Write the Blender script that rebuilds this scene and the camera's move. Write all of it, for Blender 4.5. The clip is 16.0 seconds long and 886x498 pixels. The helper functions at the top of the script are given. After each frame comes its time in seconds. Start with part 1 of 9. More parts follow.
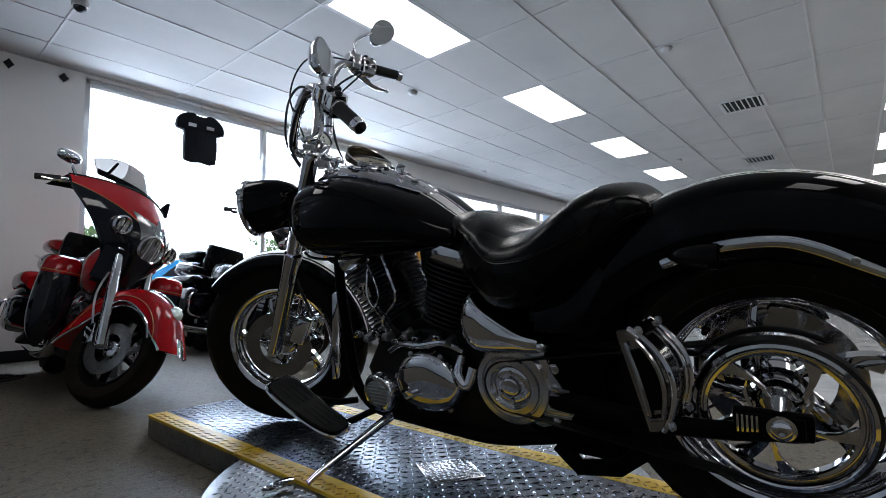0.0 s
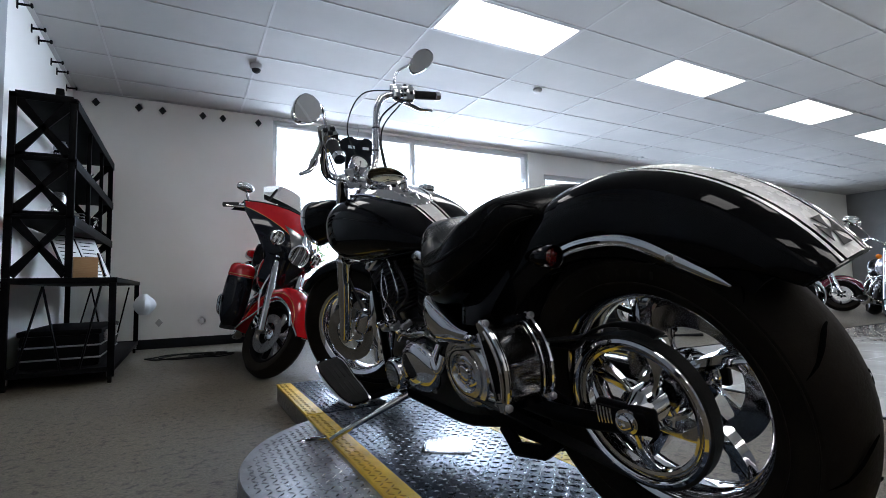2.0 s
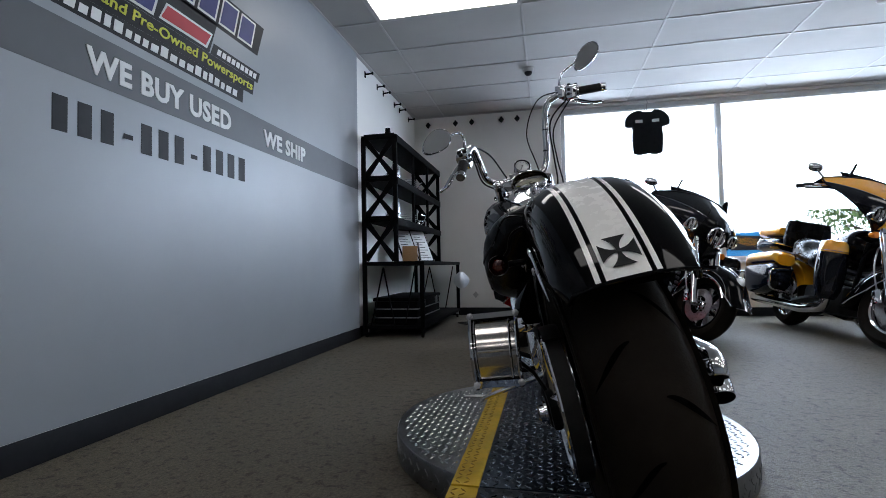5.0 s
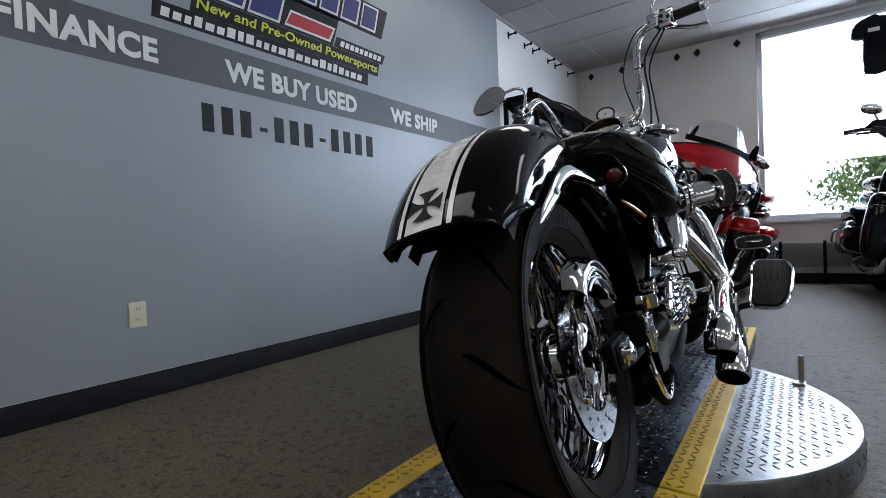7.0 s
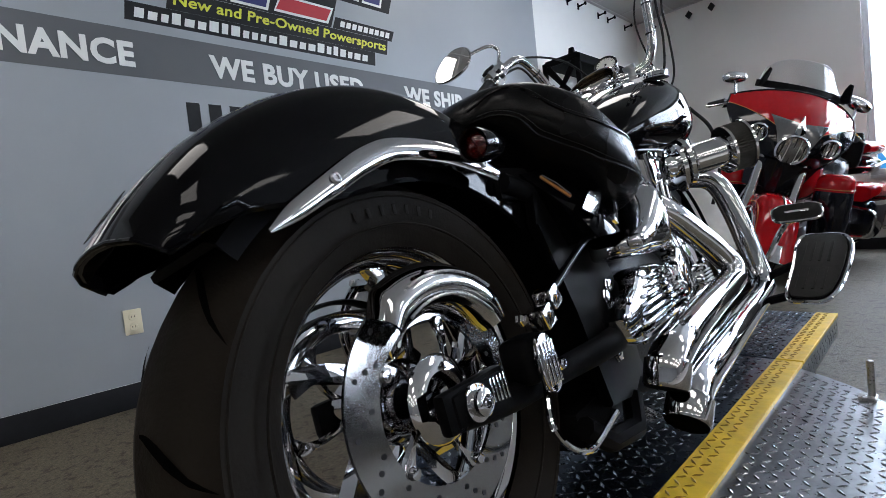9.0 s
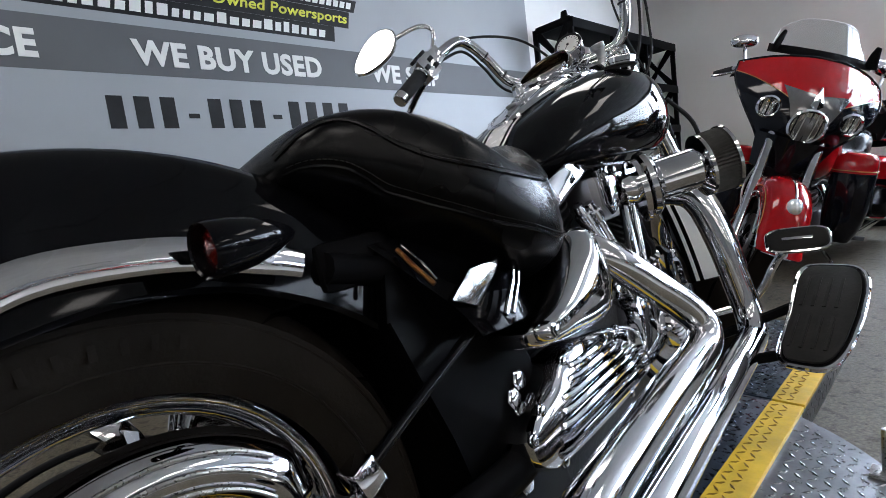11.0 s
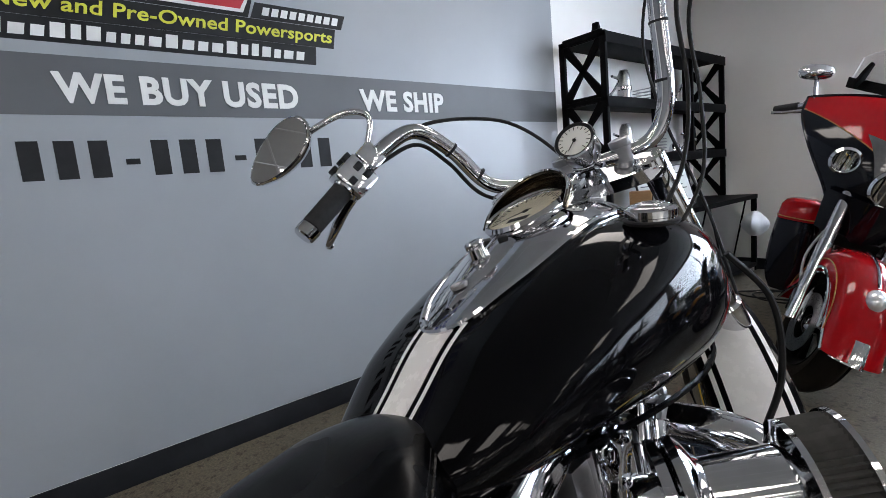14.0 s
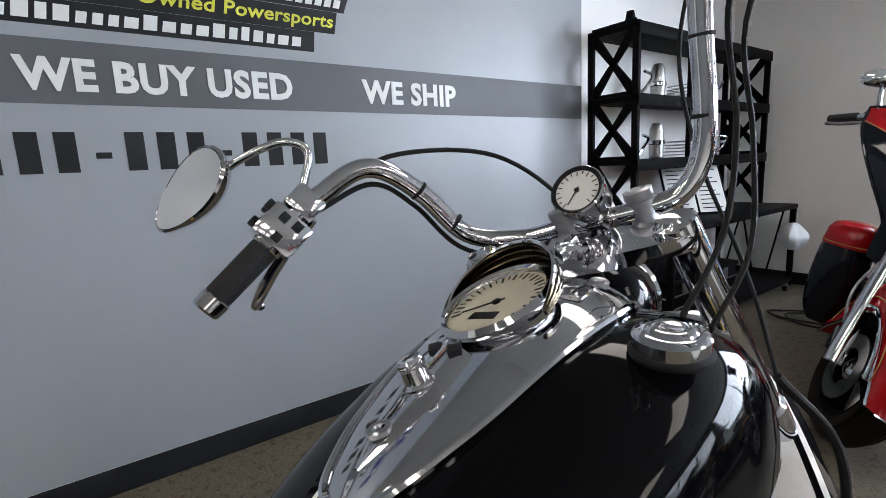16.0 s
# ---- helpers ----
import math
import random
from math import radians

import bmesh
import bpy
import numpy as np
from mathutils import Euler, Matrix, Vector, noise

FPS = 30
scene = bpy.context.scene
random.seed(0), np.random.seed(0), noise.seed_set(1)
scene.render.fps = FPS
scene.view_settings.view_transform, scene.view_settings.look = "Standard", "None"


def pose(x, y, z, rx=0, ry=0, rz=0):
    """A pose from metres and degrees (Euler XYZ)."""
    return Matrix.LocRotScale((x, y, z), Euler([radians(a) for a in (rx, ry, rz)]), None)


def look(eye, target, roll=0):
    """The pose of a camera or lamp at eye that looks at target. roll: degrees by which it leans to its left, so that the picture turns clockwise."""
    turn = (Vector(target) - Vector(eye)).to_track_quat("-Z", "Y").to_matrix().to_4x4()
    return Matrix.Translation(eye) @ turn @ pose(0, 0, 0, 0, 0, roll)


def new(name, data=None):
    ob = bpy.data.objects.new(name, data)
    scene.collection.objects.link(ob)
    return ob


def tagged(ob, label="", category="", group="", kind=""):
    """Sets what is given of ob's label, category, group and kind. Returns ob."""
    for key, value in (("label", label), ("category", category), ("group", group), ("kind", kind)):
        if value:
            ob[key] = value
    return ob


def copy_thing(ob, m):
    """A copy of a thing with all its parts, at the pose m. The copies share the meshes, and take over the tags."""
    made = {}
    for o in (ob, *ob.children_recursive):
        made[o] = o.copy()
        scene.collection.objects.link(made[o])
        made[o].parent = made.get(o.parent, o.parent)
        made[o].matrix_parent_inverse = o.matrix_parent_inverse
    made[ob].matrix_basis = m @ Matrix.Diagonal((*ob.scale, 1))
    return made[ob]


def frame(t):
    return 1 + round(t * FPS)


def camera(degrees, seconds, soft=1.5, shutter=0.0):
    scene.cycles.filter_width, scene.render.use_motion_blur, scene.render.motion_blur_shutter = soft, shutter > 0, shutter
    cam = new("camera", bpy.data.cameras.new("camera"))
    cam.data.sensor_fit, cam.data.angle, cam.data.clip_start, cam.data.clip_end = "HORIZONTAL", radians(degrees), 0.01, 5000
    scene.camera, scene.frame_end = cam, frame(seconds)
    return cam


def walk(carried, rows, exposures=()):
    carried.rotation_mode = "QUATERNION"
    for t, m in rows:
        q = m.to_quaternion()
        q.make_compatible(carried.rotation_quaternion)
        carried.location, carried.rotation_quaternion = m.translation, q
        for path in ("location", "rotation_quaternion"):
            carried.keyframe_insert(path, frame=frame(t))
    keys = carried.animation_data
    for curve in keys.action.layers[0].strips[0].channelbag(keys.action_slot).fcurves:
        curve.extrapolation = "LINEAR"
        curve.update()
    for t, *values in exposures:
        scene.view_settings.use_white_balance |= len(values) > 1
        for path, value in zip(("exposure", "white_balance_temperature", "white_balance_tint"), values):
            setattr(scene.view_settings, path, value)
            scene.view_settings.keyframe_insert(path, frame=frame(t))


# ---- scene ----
cam = camera(85.00, 16.0, soft=0.65)
# seconds, eye (m), yaw, pitch, lean (degrees)
PATH = [
    (0.0, 0.0138, -0.4432, 0.6658, -49.721, 4.445, 0.674),
    (0.5, 0.0817, -0.6276, 0.6704, -43.493, 4.837, 0.857),
    (1.0, 0.1643, -0.7679, 0.6624, -37.809, 4.422, 0.739),
    (1.5, 0.2496, -0.8816, 0.6506, -32.502, 4.073, 0.699),
    (2.0, 0.3712, -1.0007, 0.6630, -27.957, 4.296, 1.320),
    (2.5, 0.4814, -1.1138, 0.6690, -21.742, 4.329, 1.861),
    (3.0, 0.5899, -1.2024, 0.6768, -17.387, 3.622, 0.901),
    (3.5, 0.6915, -1.2956, 0.6863, -10.229, 2.600, 0.633),
    (4.0, 0.8153, -1.3920, 0.7117, -3.994, 2.056, 1.329),
    (4.5, 0.9780, -1.4153, 0.6994, 3.706, 1.805, 1.127),
    (5.0, 1.1327, -1.4110, 0.7146, 12.131, 2.118, 1.062),
    (5.2, 1.1968, -1.4134, 0.7082, 15.359, 1.227, 1.723),
    (7.3, 1.7431, -1.1379, 0.6746, 38.108, -1.118, 3.031),
    (7.5, 1.7766, -1.0888, 0.6658, 39.540, -1.029, 3.719),
    (8.0, 1.8393, -0.9535, 0.6778, 43.683, -2.142, 4.829),
    (8.2, 1.8516, -0.9083, 0.6780, 44.866, -2.137, 5.057),
    (10.3, 1.8348, -0.4663, 0.7577, 45.811, -5.847, 7.355),
    (10.5, 1.8315, -0.4293, 0.7732, 45.919, -6.353, 7.494),
    (11.0, 1.8231, -0.3403, 0.8189, 47.106, -6.622, 7.247),
    (11.5, 1.7956, -0.2503, 0.8589, 46.564, -8.088, 7.763),
    (12.0, 1.7397, -0.1494, 0.9368, 45.795, -8.215, 7.011),
    (12.5, 1.6910, -0.0742, 0.9870, 45.738, -8.894, 5.603),
    (13.0, 1.6549, -0.0001, 1.0319, 46.932, -9.171, 5.352),
    (13.5, 1.6369, 0.0755, 1.0801, 49.439, -8.893, 5.644),
    (14.0, 1.5997, 0.1587, 1.1398, 50.579, -7.648, 5.190),
    (14.5, 1.5687, 0.2216, 1.1730, 50.382, -9.276, 4.183),
    (15.0, 1.5313, 0.2923, 1.2129, 50.839, -10.137, 2.910),
    (15.5, 1.4987, 0.3329, 1.2384, 52.366, -9.913, 3.172),
    (16.0, 1.4836, 0.3884, 1.2433, 53.524, -9.638, 2.756),
]
EXPOSURES = [(0.0, -0.48, 5950, 13), (2.2, -0.16, 5950, 13), (4.6, -0.68, 5950, 13), (7.3, -0.66, 6100, 14), (8.2, -0.44, 6150, 14), (11.0, -0.06, 6150, 14), (12.3, 0.04, 6200, 14), (14.0, -0.04, 6300, 15), (16.0, 0.0, 6400, 15)]
walk(cam, [(t, pose(x, y, z, 90 + pitch, lean, yaw)) for t, x, y, z, yaw, pitch, lean in PATH], EXPOSURES)

# ---------------------------------------------------------------- world and light
world = bpy.data.worlds.new("daylight")
scene.world = world
world.use_nodes = True
wn = world.node_tree.nodes
sky = wn.new("ShaderNodeTexSky")
sky.sky_type, sky.sun_disc = "NISHITA", False
sky.sun_elevation, sky.sun_rotation = radians(52), radians(205)
world.node_tree.links.new(sky.outputs[0], wn["Background"].inputs[0])
wn["Background"].inputs[1].default_value = 0.15
sun_data = bpy.data.lights.new("sun", "SUN")
sun_data.energy, sun_data.angle, sun_data.color = 5.0, radians(0.5), (1.0, 0.95, 0.87)
sun = new("sun", sun_data)
sun.rotation_euler = (radians(38), 0, radians(-25))
CEIL = 2.969          # ceiling height
XW, YB = -0.763, 5.645  # face of the sign wall, face of the window wall
XE, YS = 17.0, -7.5    # far walls of the showroom
TX, TY = 3.25, 2.08    # corner where the tiled aisle meets the carpet


# ---------------------------------------------------------------- materials
def material(name, colour, rough=0.5, metal=0.0, spec=0.5, coat=0.0, emit=0.0, trans=0.0, ior=1.45):
    m = bpy.data.materials.new(name)
    m.use_nodes = True
    b = m.node_tree.nodes["Principled BSDF"]
    b.inputs["Base Color"].default_value = (*colour, 1)
    b.inputs["Roughness"].default_value = rough
    b.inputs["Metallic"].default_value = metal
    b.inputs["Specular IOR Level"].default_value = spec
    b.inputs["Coat Weight"].default_value = coat
    b.inputs["Coat Roughness"].default_value = 0.03
    b.inputs["Transmission Weight"].default_value = trans
    b.inputs["IOR"].default_value = ior
    if emit:
        b.inputs["Emission Color"].default_value = (*colour, 1)
        b.inputs["Emission Strength"].default_value = emit
    return m


def nodes_of(m):
    t = m.node_tree
    return t.nodes, t.links, t.nodes["Principled BSDF"]


def coords(n, l, scale=(1, 1, 1), kind="Object"):
    tc, mp = n.new("ShaderNodeTexCoord"), n.new("ShaderNodeMapping")
    mp.inputs["Scale"].default_value = scale
    l.new(tc.outputs[kind], mp.inputs["Vector"])
    return mp.outputs["Vector"]


def noise_node(n, l, vec, scale, detail=4, rough=0.6):
    t = n.new("ShaderNodeTexNoise")
    t.inputs["Scale"].default_value, t.inputs["Detail"].default_value, t.inputs["Roughness"].default_value = scale, detail, rough
    l.new(vec, t.inputs["Vector"])
    return t.outputs["Fac"]


def ramp(n, l, fac, stops):
    r = n.new("ShaderNodeValToRGB")
    while len(r.color_ramp.elements) < len(stops):
        r.color_ramp.elements.new(0.5)
    for e, (p, c) in zip(r.color_ramp.elements, stops):
        e.position, e.color = p, (*c, 1)
    l.new(fac, r.inputs["Fac"])
    return r.outputs["Color"]


def remap(n, l, fac, lo, hi):
    r = n.new("ShaderNodeMapRange")
    r.inputs["To Min"].default_value, r.inputs["To Max"].default_value = lo, hi
    l.new(fac, r.inputs["Value"])
    return r.outputs["Result"]


def bump(n, l, b, height, strength, distance=0.01):
    bm_ = n.new("ShaderNodeBump")
    bm_.inputs["Strength"].default_value, bm_.inputs["Distance"].default_value = strength, distance
    l.new(height, bm_.inputs["Height"])
    l.new(bm_.outputs["Normal"], b.inputs["Normal"])


def varied(name, c0, c1, scale, rough=(0.4, 0.6), grain=0.0, grain_scale=200, metal=0.0, coat=0.0, spec=0.5, stretch=(1, 1, 1)):
    """A surface whose colour wanders between two tones, with a fine grain in its relief."""
    m = material(name, c0, rough[0], metal, spec, coat)
    n, l, b = nodes_of(m)
    v = coords(n, l, stretch)
    f = noise_node(n, l, v, scale)
    l.new(ramp(n, l, f, [(0.3, c0), (0.7, c1)]), b.inputs["Base Color"])
    g = noise_node(n, l, v, scale * 7 + 3)
    l.new(remap(n, l, g, *rough), b.inputs["Roughness"])
    if grain:
        bump(n, l, b, noise_node(n, l, v, grain_scale, 3), grain)
    return m


def carpet_material():
    m = material("carpet_loop", (0.1, 0.09, 0.07), 0.62, spec=0.45)
    n, l, b = nodes_of(m)
    v = coords(n, l)
    tufts = noise_node(n, l, v, 90, 4, 0.7)
    flecks = noise_node(n, l, v, 26, 3, 0.65)
    wear = noise_node(n, l, v, 0.9, 3, 0.5)
    base = ramp(n, l, tufts, [(0.3, (0.062, 0.052, 0.036)), (0.5, (0.110, 0.094, 0.066)), (0.72, (0.184, 0.160, 0.114))])
    dark = ramp(n, l, flecks, [(0.36, (0.42, 0.40, 0.38)), (0.46, (1, 1, 1)), (0.62, (1.0, 1.0, 1.0)), (0.70, (1.22, 1.2, 1.15))])
    mul = n.new("ShaderNodeMix")
    mul.data_type, mul.blend_type = "RGBA", "MULTIPLY"
    mul.inputs["Factor"].default_value = 1.0
    l.new(base, mul.inputs["A"]), l.new(dark, mul.inputs["B"])
    mul2 = n.new("ShaderNodeMix")
    mul2.data_type, mul2.blend_type = "RGBA", "MULTIPLY"
    mul2.inputs["Factor"].default_value = 1.0
    l.new(mul.outputs["Result"], mul2.inputs["A"])
    l.new(ramp(n, l, wear, [(0.3, (0.82, 0.82, 0.82)), (0.7, (1.08, 1.07, 1.05))]), mul2.inputs["B"])
    l.new(mul2.outputs["Result"], b.inputs["Base Color"])
    bump(n, l, b, tufts, 0.9, 0.006)
    return m


def plate_material(name, colour, rough, metal, wear=0.3):
    """Metal or paint on tread plate, scuffed: worn patches shift colour and gloss."""
    m = material(name, colour, rough, metal)
    n, l, b = nodes_of(m)
    v = coords(n, l)
    w = noise_node(n, l, v, 9, 5, 0.65)
    s = noise_node(n, l, v, 70, 3)
    dark = tuple(c * (1 - wear) for c in colour)
    l.new(ramp(n, l, w, [(0.35, dark), (0.6, colour)]), b.inputs["Base Color"])
    l.new(remap(n, l, s, rough * 0.6, min(1, rough * 1.5)), b.inputs["Roughness"])
    bump(n, l, b, s, 0.08, 0.003)
    return m


def leather_material():
    m = material("black_leather", (0.0018, 0.0018, 0.0021), 0.28, spec=0.17)
    n, l, b = nodes_of(m)
    v = coords(n, l)
    cell = n.new("ShaderNodeTexVoronoi")
    cell.inputs["Scale"].default_value = 520
    l.new(v, cell.inputs["Vector"])
    crease = noise_node(n, l, v, 9, 2, 0.45)
    wrinkle = noise_node(n, l, coords(n, l, (1.0, 0.45, 1.0)), 60, 5, 0.62)
    soft = n.new("ShaderNodeMath")
    soft.operation = "MULTIPLY_ADD"
    soft.inputs[1].default_value = 2.2
    l.new(wrinkle, soft.inputs[0]), l.new(crease, soft.inputs[2])
    mix = n.new("ShaderNodeMath")
    mix.operation = "MULTIPLY_ADD"
    mix.inputs[1].default_value = 0.35
    l.new(cell.outputs["Distance"], mix.inputs[0]), l.new(soft.outputs[0], mix.inputs[2])
    bump(n, l, b, mix.outputs[0], 0.055, 0.0020)
    l.new(remap(n, l, crease, 0.22, 0.32), b.inputs["Roughness"])
    return m


def tile_material():
    m = material("polished_floor_tile", (0.62, 0.62, 0.60), 0.12, coat=0.3)
    n, l, b = nodes_of(m)
    v = coords(n, l)
    f = noise_node(n, l, v, 3.5, 6, 0.6)
    l.new(ramp(n, l, f, [(0.3, (0.50, 0.50, 0.48)), (0.7, (0.66, 0.66, 0.64))]), b.inputs["Base Color"])
    l.new(remap(n, l, noise_node(n, l, v, 18), 0.06, 0.2), b.inputs["Roughness"])
    return m


CHROME = varied("polished_chrome", (0.68, 0.68, 0.70), (0.60, 0.60, 0.62), 6, (0.03, 0.09), metal=1.0)
BRUSHED = varied("bright_brushed_aluminium", (0.68, 0.68, 0.69), (0.56, 0.56, 0.57), 30, (0.16, 0.26), metal=1.0)
CAST = varied("cast_aluminium", (0.42, 0.42, 0.43), (0.32, 0.32, 0.33), 20, (0.25, 0.4), 0.06, 120, metal=1.0)
STEEL = varied("brushed_steel", (0.48, 0.48, 0.48), (0.38, 0.38, 0.38), 30, (0.22, 0.35), metal=1.0)
BLACK_PAINT = varied("gloss_black_paint", (0.0015, 0.0015, 0.002), (0.003, 0.003, 0.0035), 4, (0.03, 0.06), spec=0.15)
WHITE_PAINT = varied("gloss_white_paint", (0.86, 0.86, 0.85), (0.80, 0.80, 0.79), 5, (0.22, 0.32), coat=0.15)
RED_PAINT = varied("gloss_red_paint", (0.34, 0.003, 0.006), (0.28, 0.003, 0.005), 6, (0.06, 0.11), spec=0.5)
SILVER_PAINT = varied("gloss_silver_paint", (0.42, 0.42, 0.43), (0.36, 0.36, 0.37), 30, (0.15, 0.25), metal=0.6, coat=1.0)
YELLOW_PAINT = varied("gloss_yellow_paint", (0.80, 0.36, 0.01), (0.72, 0.30, 0.01), 6, (0.1, 0.16), coat=1.0)
MAROON_PAINT = varied("gloss_maroon_paint", (0.12, 0.006, 0.02), (0.09, 0.005, 0.015), 6, (0.08, 0.14), coat=1.0)
SATIN_BLACK = varied("satin_black_metal", (0.003, 0.003, 0.0035), (0.006, 0.006, 0.0065), 14, (0.45, 0.6), 0.03, 150, spec=0.03)
ENGINE_BLACK = varied("black_engine_enamel", (0.004, 0.004, 0.004), (0.008, 0.008, 0.008), 25, (0.30, 0.45), 0.1, 140, spec=0.25)
DISC_STEEL = varied("ground_disc_steel", (0.36, 0.36, 0.365), (0.30, 0.30, 0.305), 3, (0.09, 0.13), metal=1.0)
FRAME_BLACK = varied("black_frame_enamel", (0.0012, 0.0012, 0.0014), (0.002, 0.002, 0.0022), 3, (0.30, 0.33), spec=0.04)
GRAPHITE_PAINT = varied("graphite_paint", (0.17, 0.17, 0.175), (0.13, 0.13, 0.135), 30, (0.12, 0.2), metal=0.6, coat=1.0)
RUBBER = varied("tyre_rubber", (0.0085, 0.0070, 0.0056), (0.0155, 0.0128, 0.0102), 7, (0.5, 0.7), 0.10, 180, spec=0.06)
# near-black that paints the shade inside tread slots and pipe ends
RECESS_BLACK = varied("recess_shade_black", (0.0008, 0.0008, 0.0008), (0.0014, 0.0014, 0.0014), 20, (0.8, 0.9), spec=0.02)
RUBBER_PAD = varied("ribbed_rubber_pad", (0.008, 0.008, 0.008), (0.015, 0.0145, 0.014), 30, (0.55, 0.7), 0.08, 160, spec=0.25)
GRIP = varied("foam_grip", (0.012, 0.012, 0.013), (0.02, 0.02, 0.021), 60, (0.75, 0.9), 0.3, 400)
LEATHER = leather_material()
THREAD = material("black_thread", (0.005, 0.005, 0.0055), 0.5)
# chrome whose base colour is darkened to imitate mirrored dark surroundings
DARK_MIRROR_CHROME = varied("chrome_dark_reflections", (0.40, 0.39, 0.38), (0.33, 0.32, 0.31), 9, (0.10, 0.17), metal=1.0)
CARPET = carpet_material()
TILE = tile_material()
CEILING_TILE = varied("mineral_ceiling_tile", (0.46, 0.45, 0.43), (0.41, 0.40, 0.385), 1.3, (0.85, 0.95), 0.12, 90)
GRID_METAL = varied("white_grid_metal", (0.50, 0.49, 0.475), (0.45, 0.44, 0.43), 4, (0.4, 0.5))
WALL_WHITE = varied("white_wall_paint", (0.86, 0.85, 0.82), (0.82, 0.81, 0.78), 1.6, (0.6, 0.75), 0.08, 140)
# grey set dark so the chrome mirrors a dim room; the rear wall is unseen
WALL_GREY = varied("grey_wall_paint", (0.22, 0.225, 0.23), (0.18, 0.185, 0.19), 1.5, (0.6, 0.75), 0.08, 140)
SIGN_GREY = varied("printed_grey_vinyl", (0.295, 0.315, 0.335), (0.265, 0.285, 0.305), 1.1, (0.32, 0.44), 0.02, 120)
BAND_GREY = varied("dark_grey_vinyl", (0.095, 0.101, 0.109), (0.082, 0.088, 0.095), 2, (0.45, 0.6))
LETTER_WHITE = varied("white_vinyl", (0.72, 0.72, 0.70), (0.64, 0.64, 0.62), 8, (0.45, 0.6))
INK = varied("black_vinyl", (0.010, 0.0105, 0.012), (0.018, 0.019, 0.021), 8, (0.45, 0.6), spec=0.25)
INK_BLUE = varied("navy_vinyl", (0.02, 0.025, 0.12), (0.03, 0.03, 0.15), 8, (0.45, 0.6))
INK_RED = varied("red_vinyl", (0.45, 0.02, 0.03), (0.38, 0.02, 0.03), 8, (0.45, 0.6))
INK_YELLOW = varied("yellow_vinyl", (0.62, 0.62, 0.05), (0.56, 0.55, 0.05), 8, (0.45, 0.6))
BASE_BLACK = varied("black_vinyl_base", (0.010, 0.0105, 0.013), (0.017, 0.018, 0.021), 6, (0.45, 0.6), spec=0.2)
FRAME_WHITE = varied("white_aluminium_frame", (0.66, 0.67, 0.68), (0.58, 0.59, 0.60), 5, (0.35, 0.5))
LIFT_STEEL = plate_material("galvanised_tread_plate", (0.25, 0.26, 0.275), 0.30, 1.0, 0.35)
LIFT_DARK = plate_material("dark_blue_tread_plate", (0.045, 0.058, 0.080), 0.28, 1.0, 0.45)
# steel and blue lozenges: worn metal, made lighter to paint in their glints
LIFT_WORN_GLINT = plate_material("worn_glinting_tread", (0.62, 0.63, 0.65), 0.20, 1.0, 0.3)
LIFT_BLUE_WORN_GLINT = plate_material("worn_glinting_blue_tread", (0.30, 0.34, 0.40), 0.24, 1.0, 0.3)
LIFT_YELLOW_WORN = plate_material("scuffed_yellow_tread", (0.36, 0.21, 0.012), 0.40, 0.0, 0.4)
LIFT_YELLOW = plate_material("yellow_painted_plate", (0.72, 0.46, 0.015), 0.42, 0.0, 0.28)
PLATE_BRIGHT = plate_material("bright_checker_plate", (0.68, 0.68, 0.70), 0.2, 1.0, 0.2)
RED_LENS = material("red_lens", (0.06, 0.003, 0.003), 0.10, coat=1.0)
AMBER_LENS = material("amber_lens", (0.8, 0.22, 0.01), 0.12, coat=1.0)
LAMP_GLASS = material("lamp_glass", (0.8, 0.82, 0.85), 0.06, metal=0.6, coat=1.0)
DIAL_CREAM = varied("cream_dial", (0.62, 0.58, 0.45), (0.55, 0.51, 0.40), 20, (0.3, 0.4))
DIAL_WHITE = varied("white_dial", (0.86, 0.86, 0.83), (0.82, 0.82, 0.79), 20, (0.3, 0.4))
MIRROR = material("mirror_glass", (0.86, 0.87, 0.88), 0.01, metal=1.0)
GLASS = material("clear_glass", (1, 1, 1), 0.0, trans=1.0, ior=1.45)
DIAL_GLASS = material("dial_glass", (1, 1, 1), 0.0, trans=1.0, ior=1.06)
SMOKE = material("clear_windscreen", (0.86, 0.90, 0.92), 0.02, trans=1.0, ior=1.2)
PLASTIC_IVORY = material("ivory_plastic", (0.68, 0.62, 0.45), 0.35)
WOOD = varied("pale_wood", (0.42, 0.26, 0.13), (0.34, 0.20, 0.09), 30, (0.5, 0.7), stretch=(1, 1, 8))
PAPER = varied("paper", (0.74, 0.74, 0.72), (0.68, 0.68, 0.66), 10, (0.6, 0.8))
POLY_BAG = material("milky_plastic", (0.7, 0.71, 0.72), 0.3, trans=0.2)
CLOTH_BLACK = varied("black_cotton", (0.006, 0.007, 0.009), (0.011, 0.012, 0.014), 20, (0.85, 0.95), 0.3, 300, spec=0.15)
# brown reflections inside the speedometer hood, put into a dark metal colour
BROWN_MIRROR = varied("hood_brown_reflections", (0.085, 0.068, 0.045), (0.06, 0.048, 0.032), 30, (0.14, 0.22), metal=1.0)
BRASS = varied("dull_brass", (0.42, 0.20, 0.07), (0.34, 0.15, 0.05), 30, (0.25, 0.4), metal=1.0)
PANEL_LIGHT = material("lit_diffuser", (1.0, 0.94, 0.84), 0.5, emit=8.0)


# ---------------------------------------------------------------- mesh tools
def V(*a):
    return Vector(a)


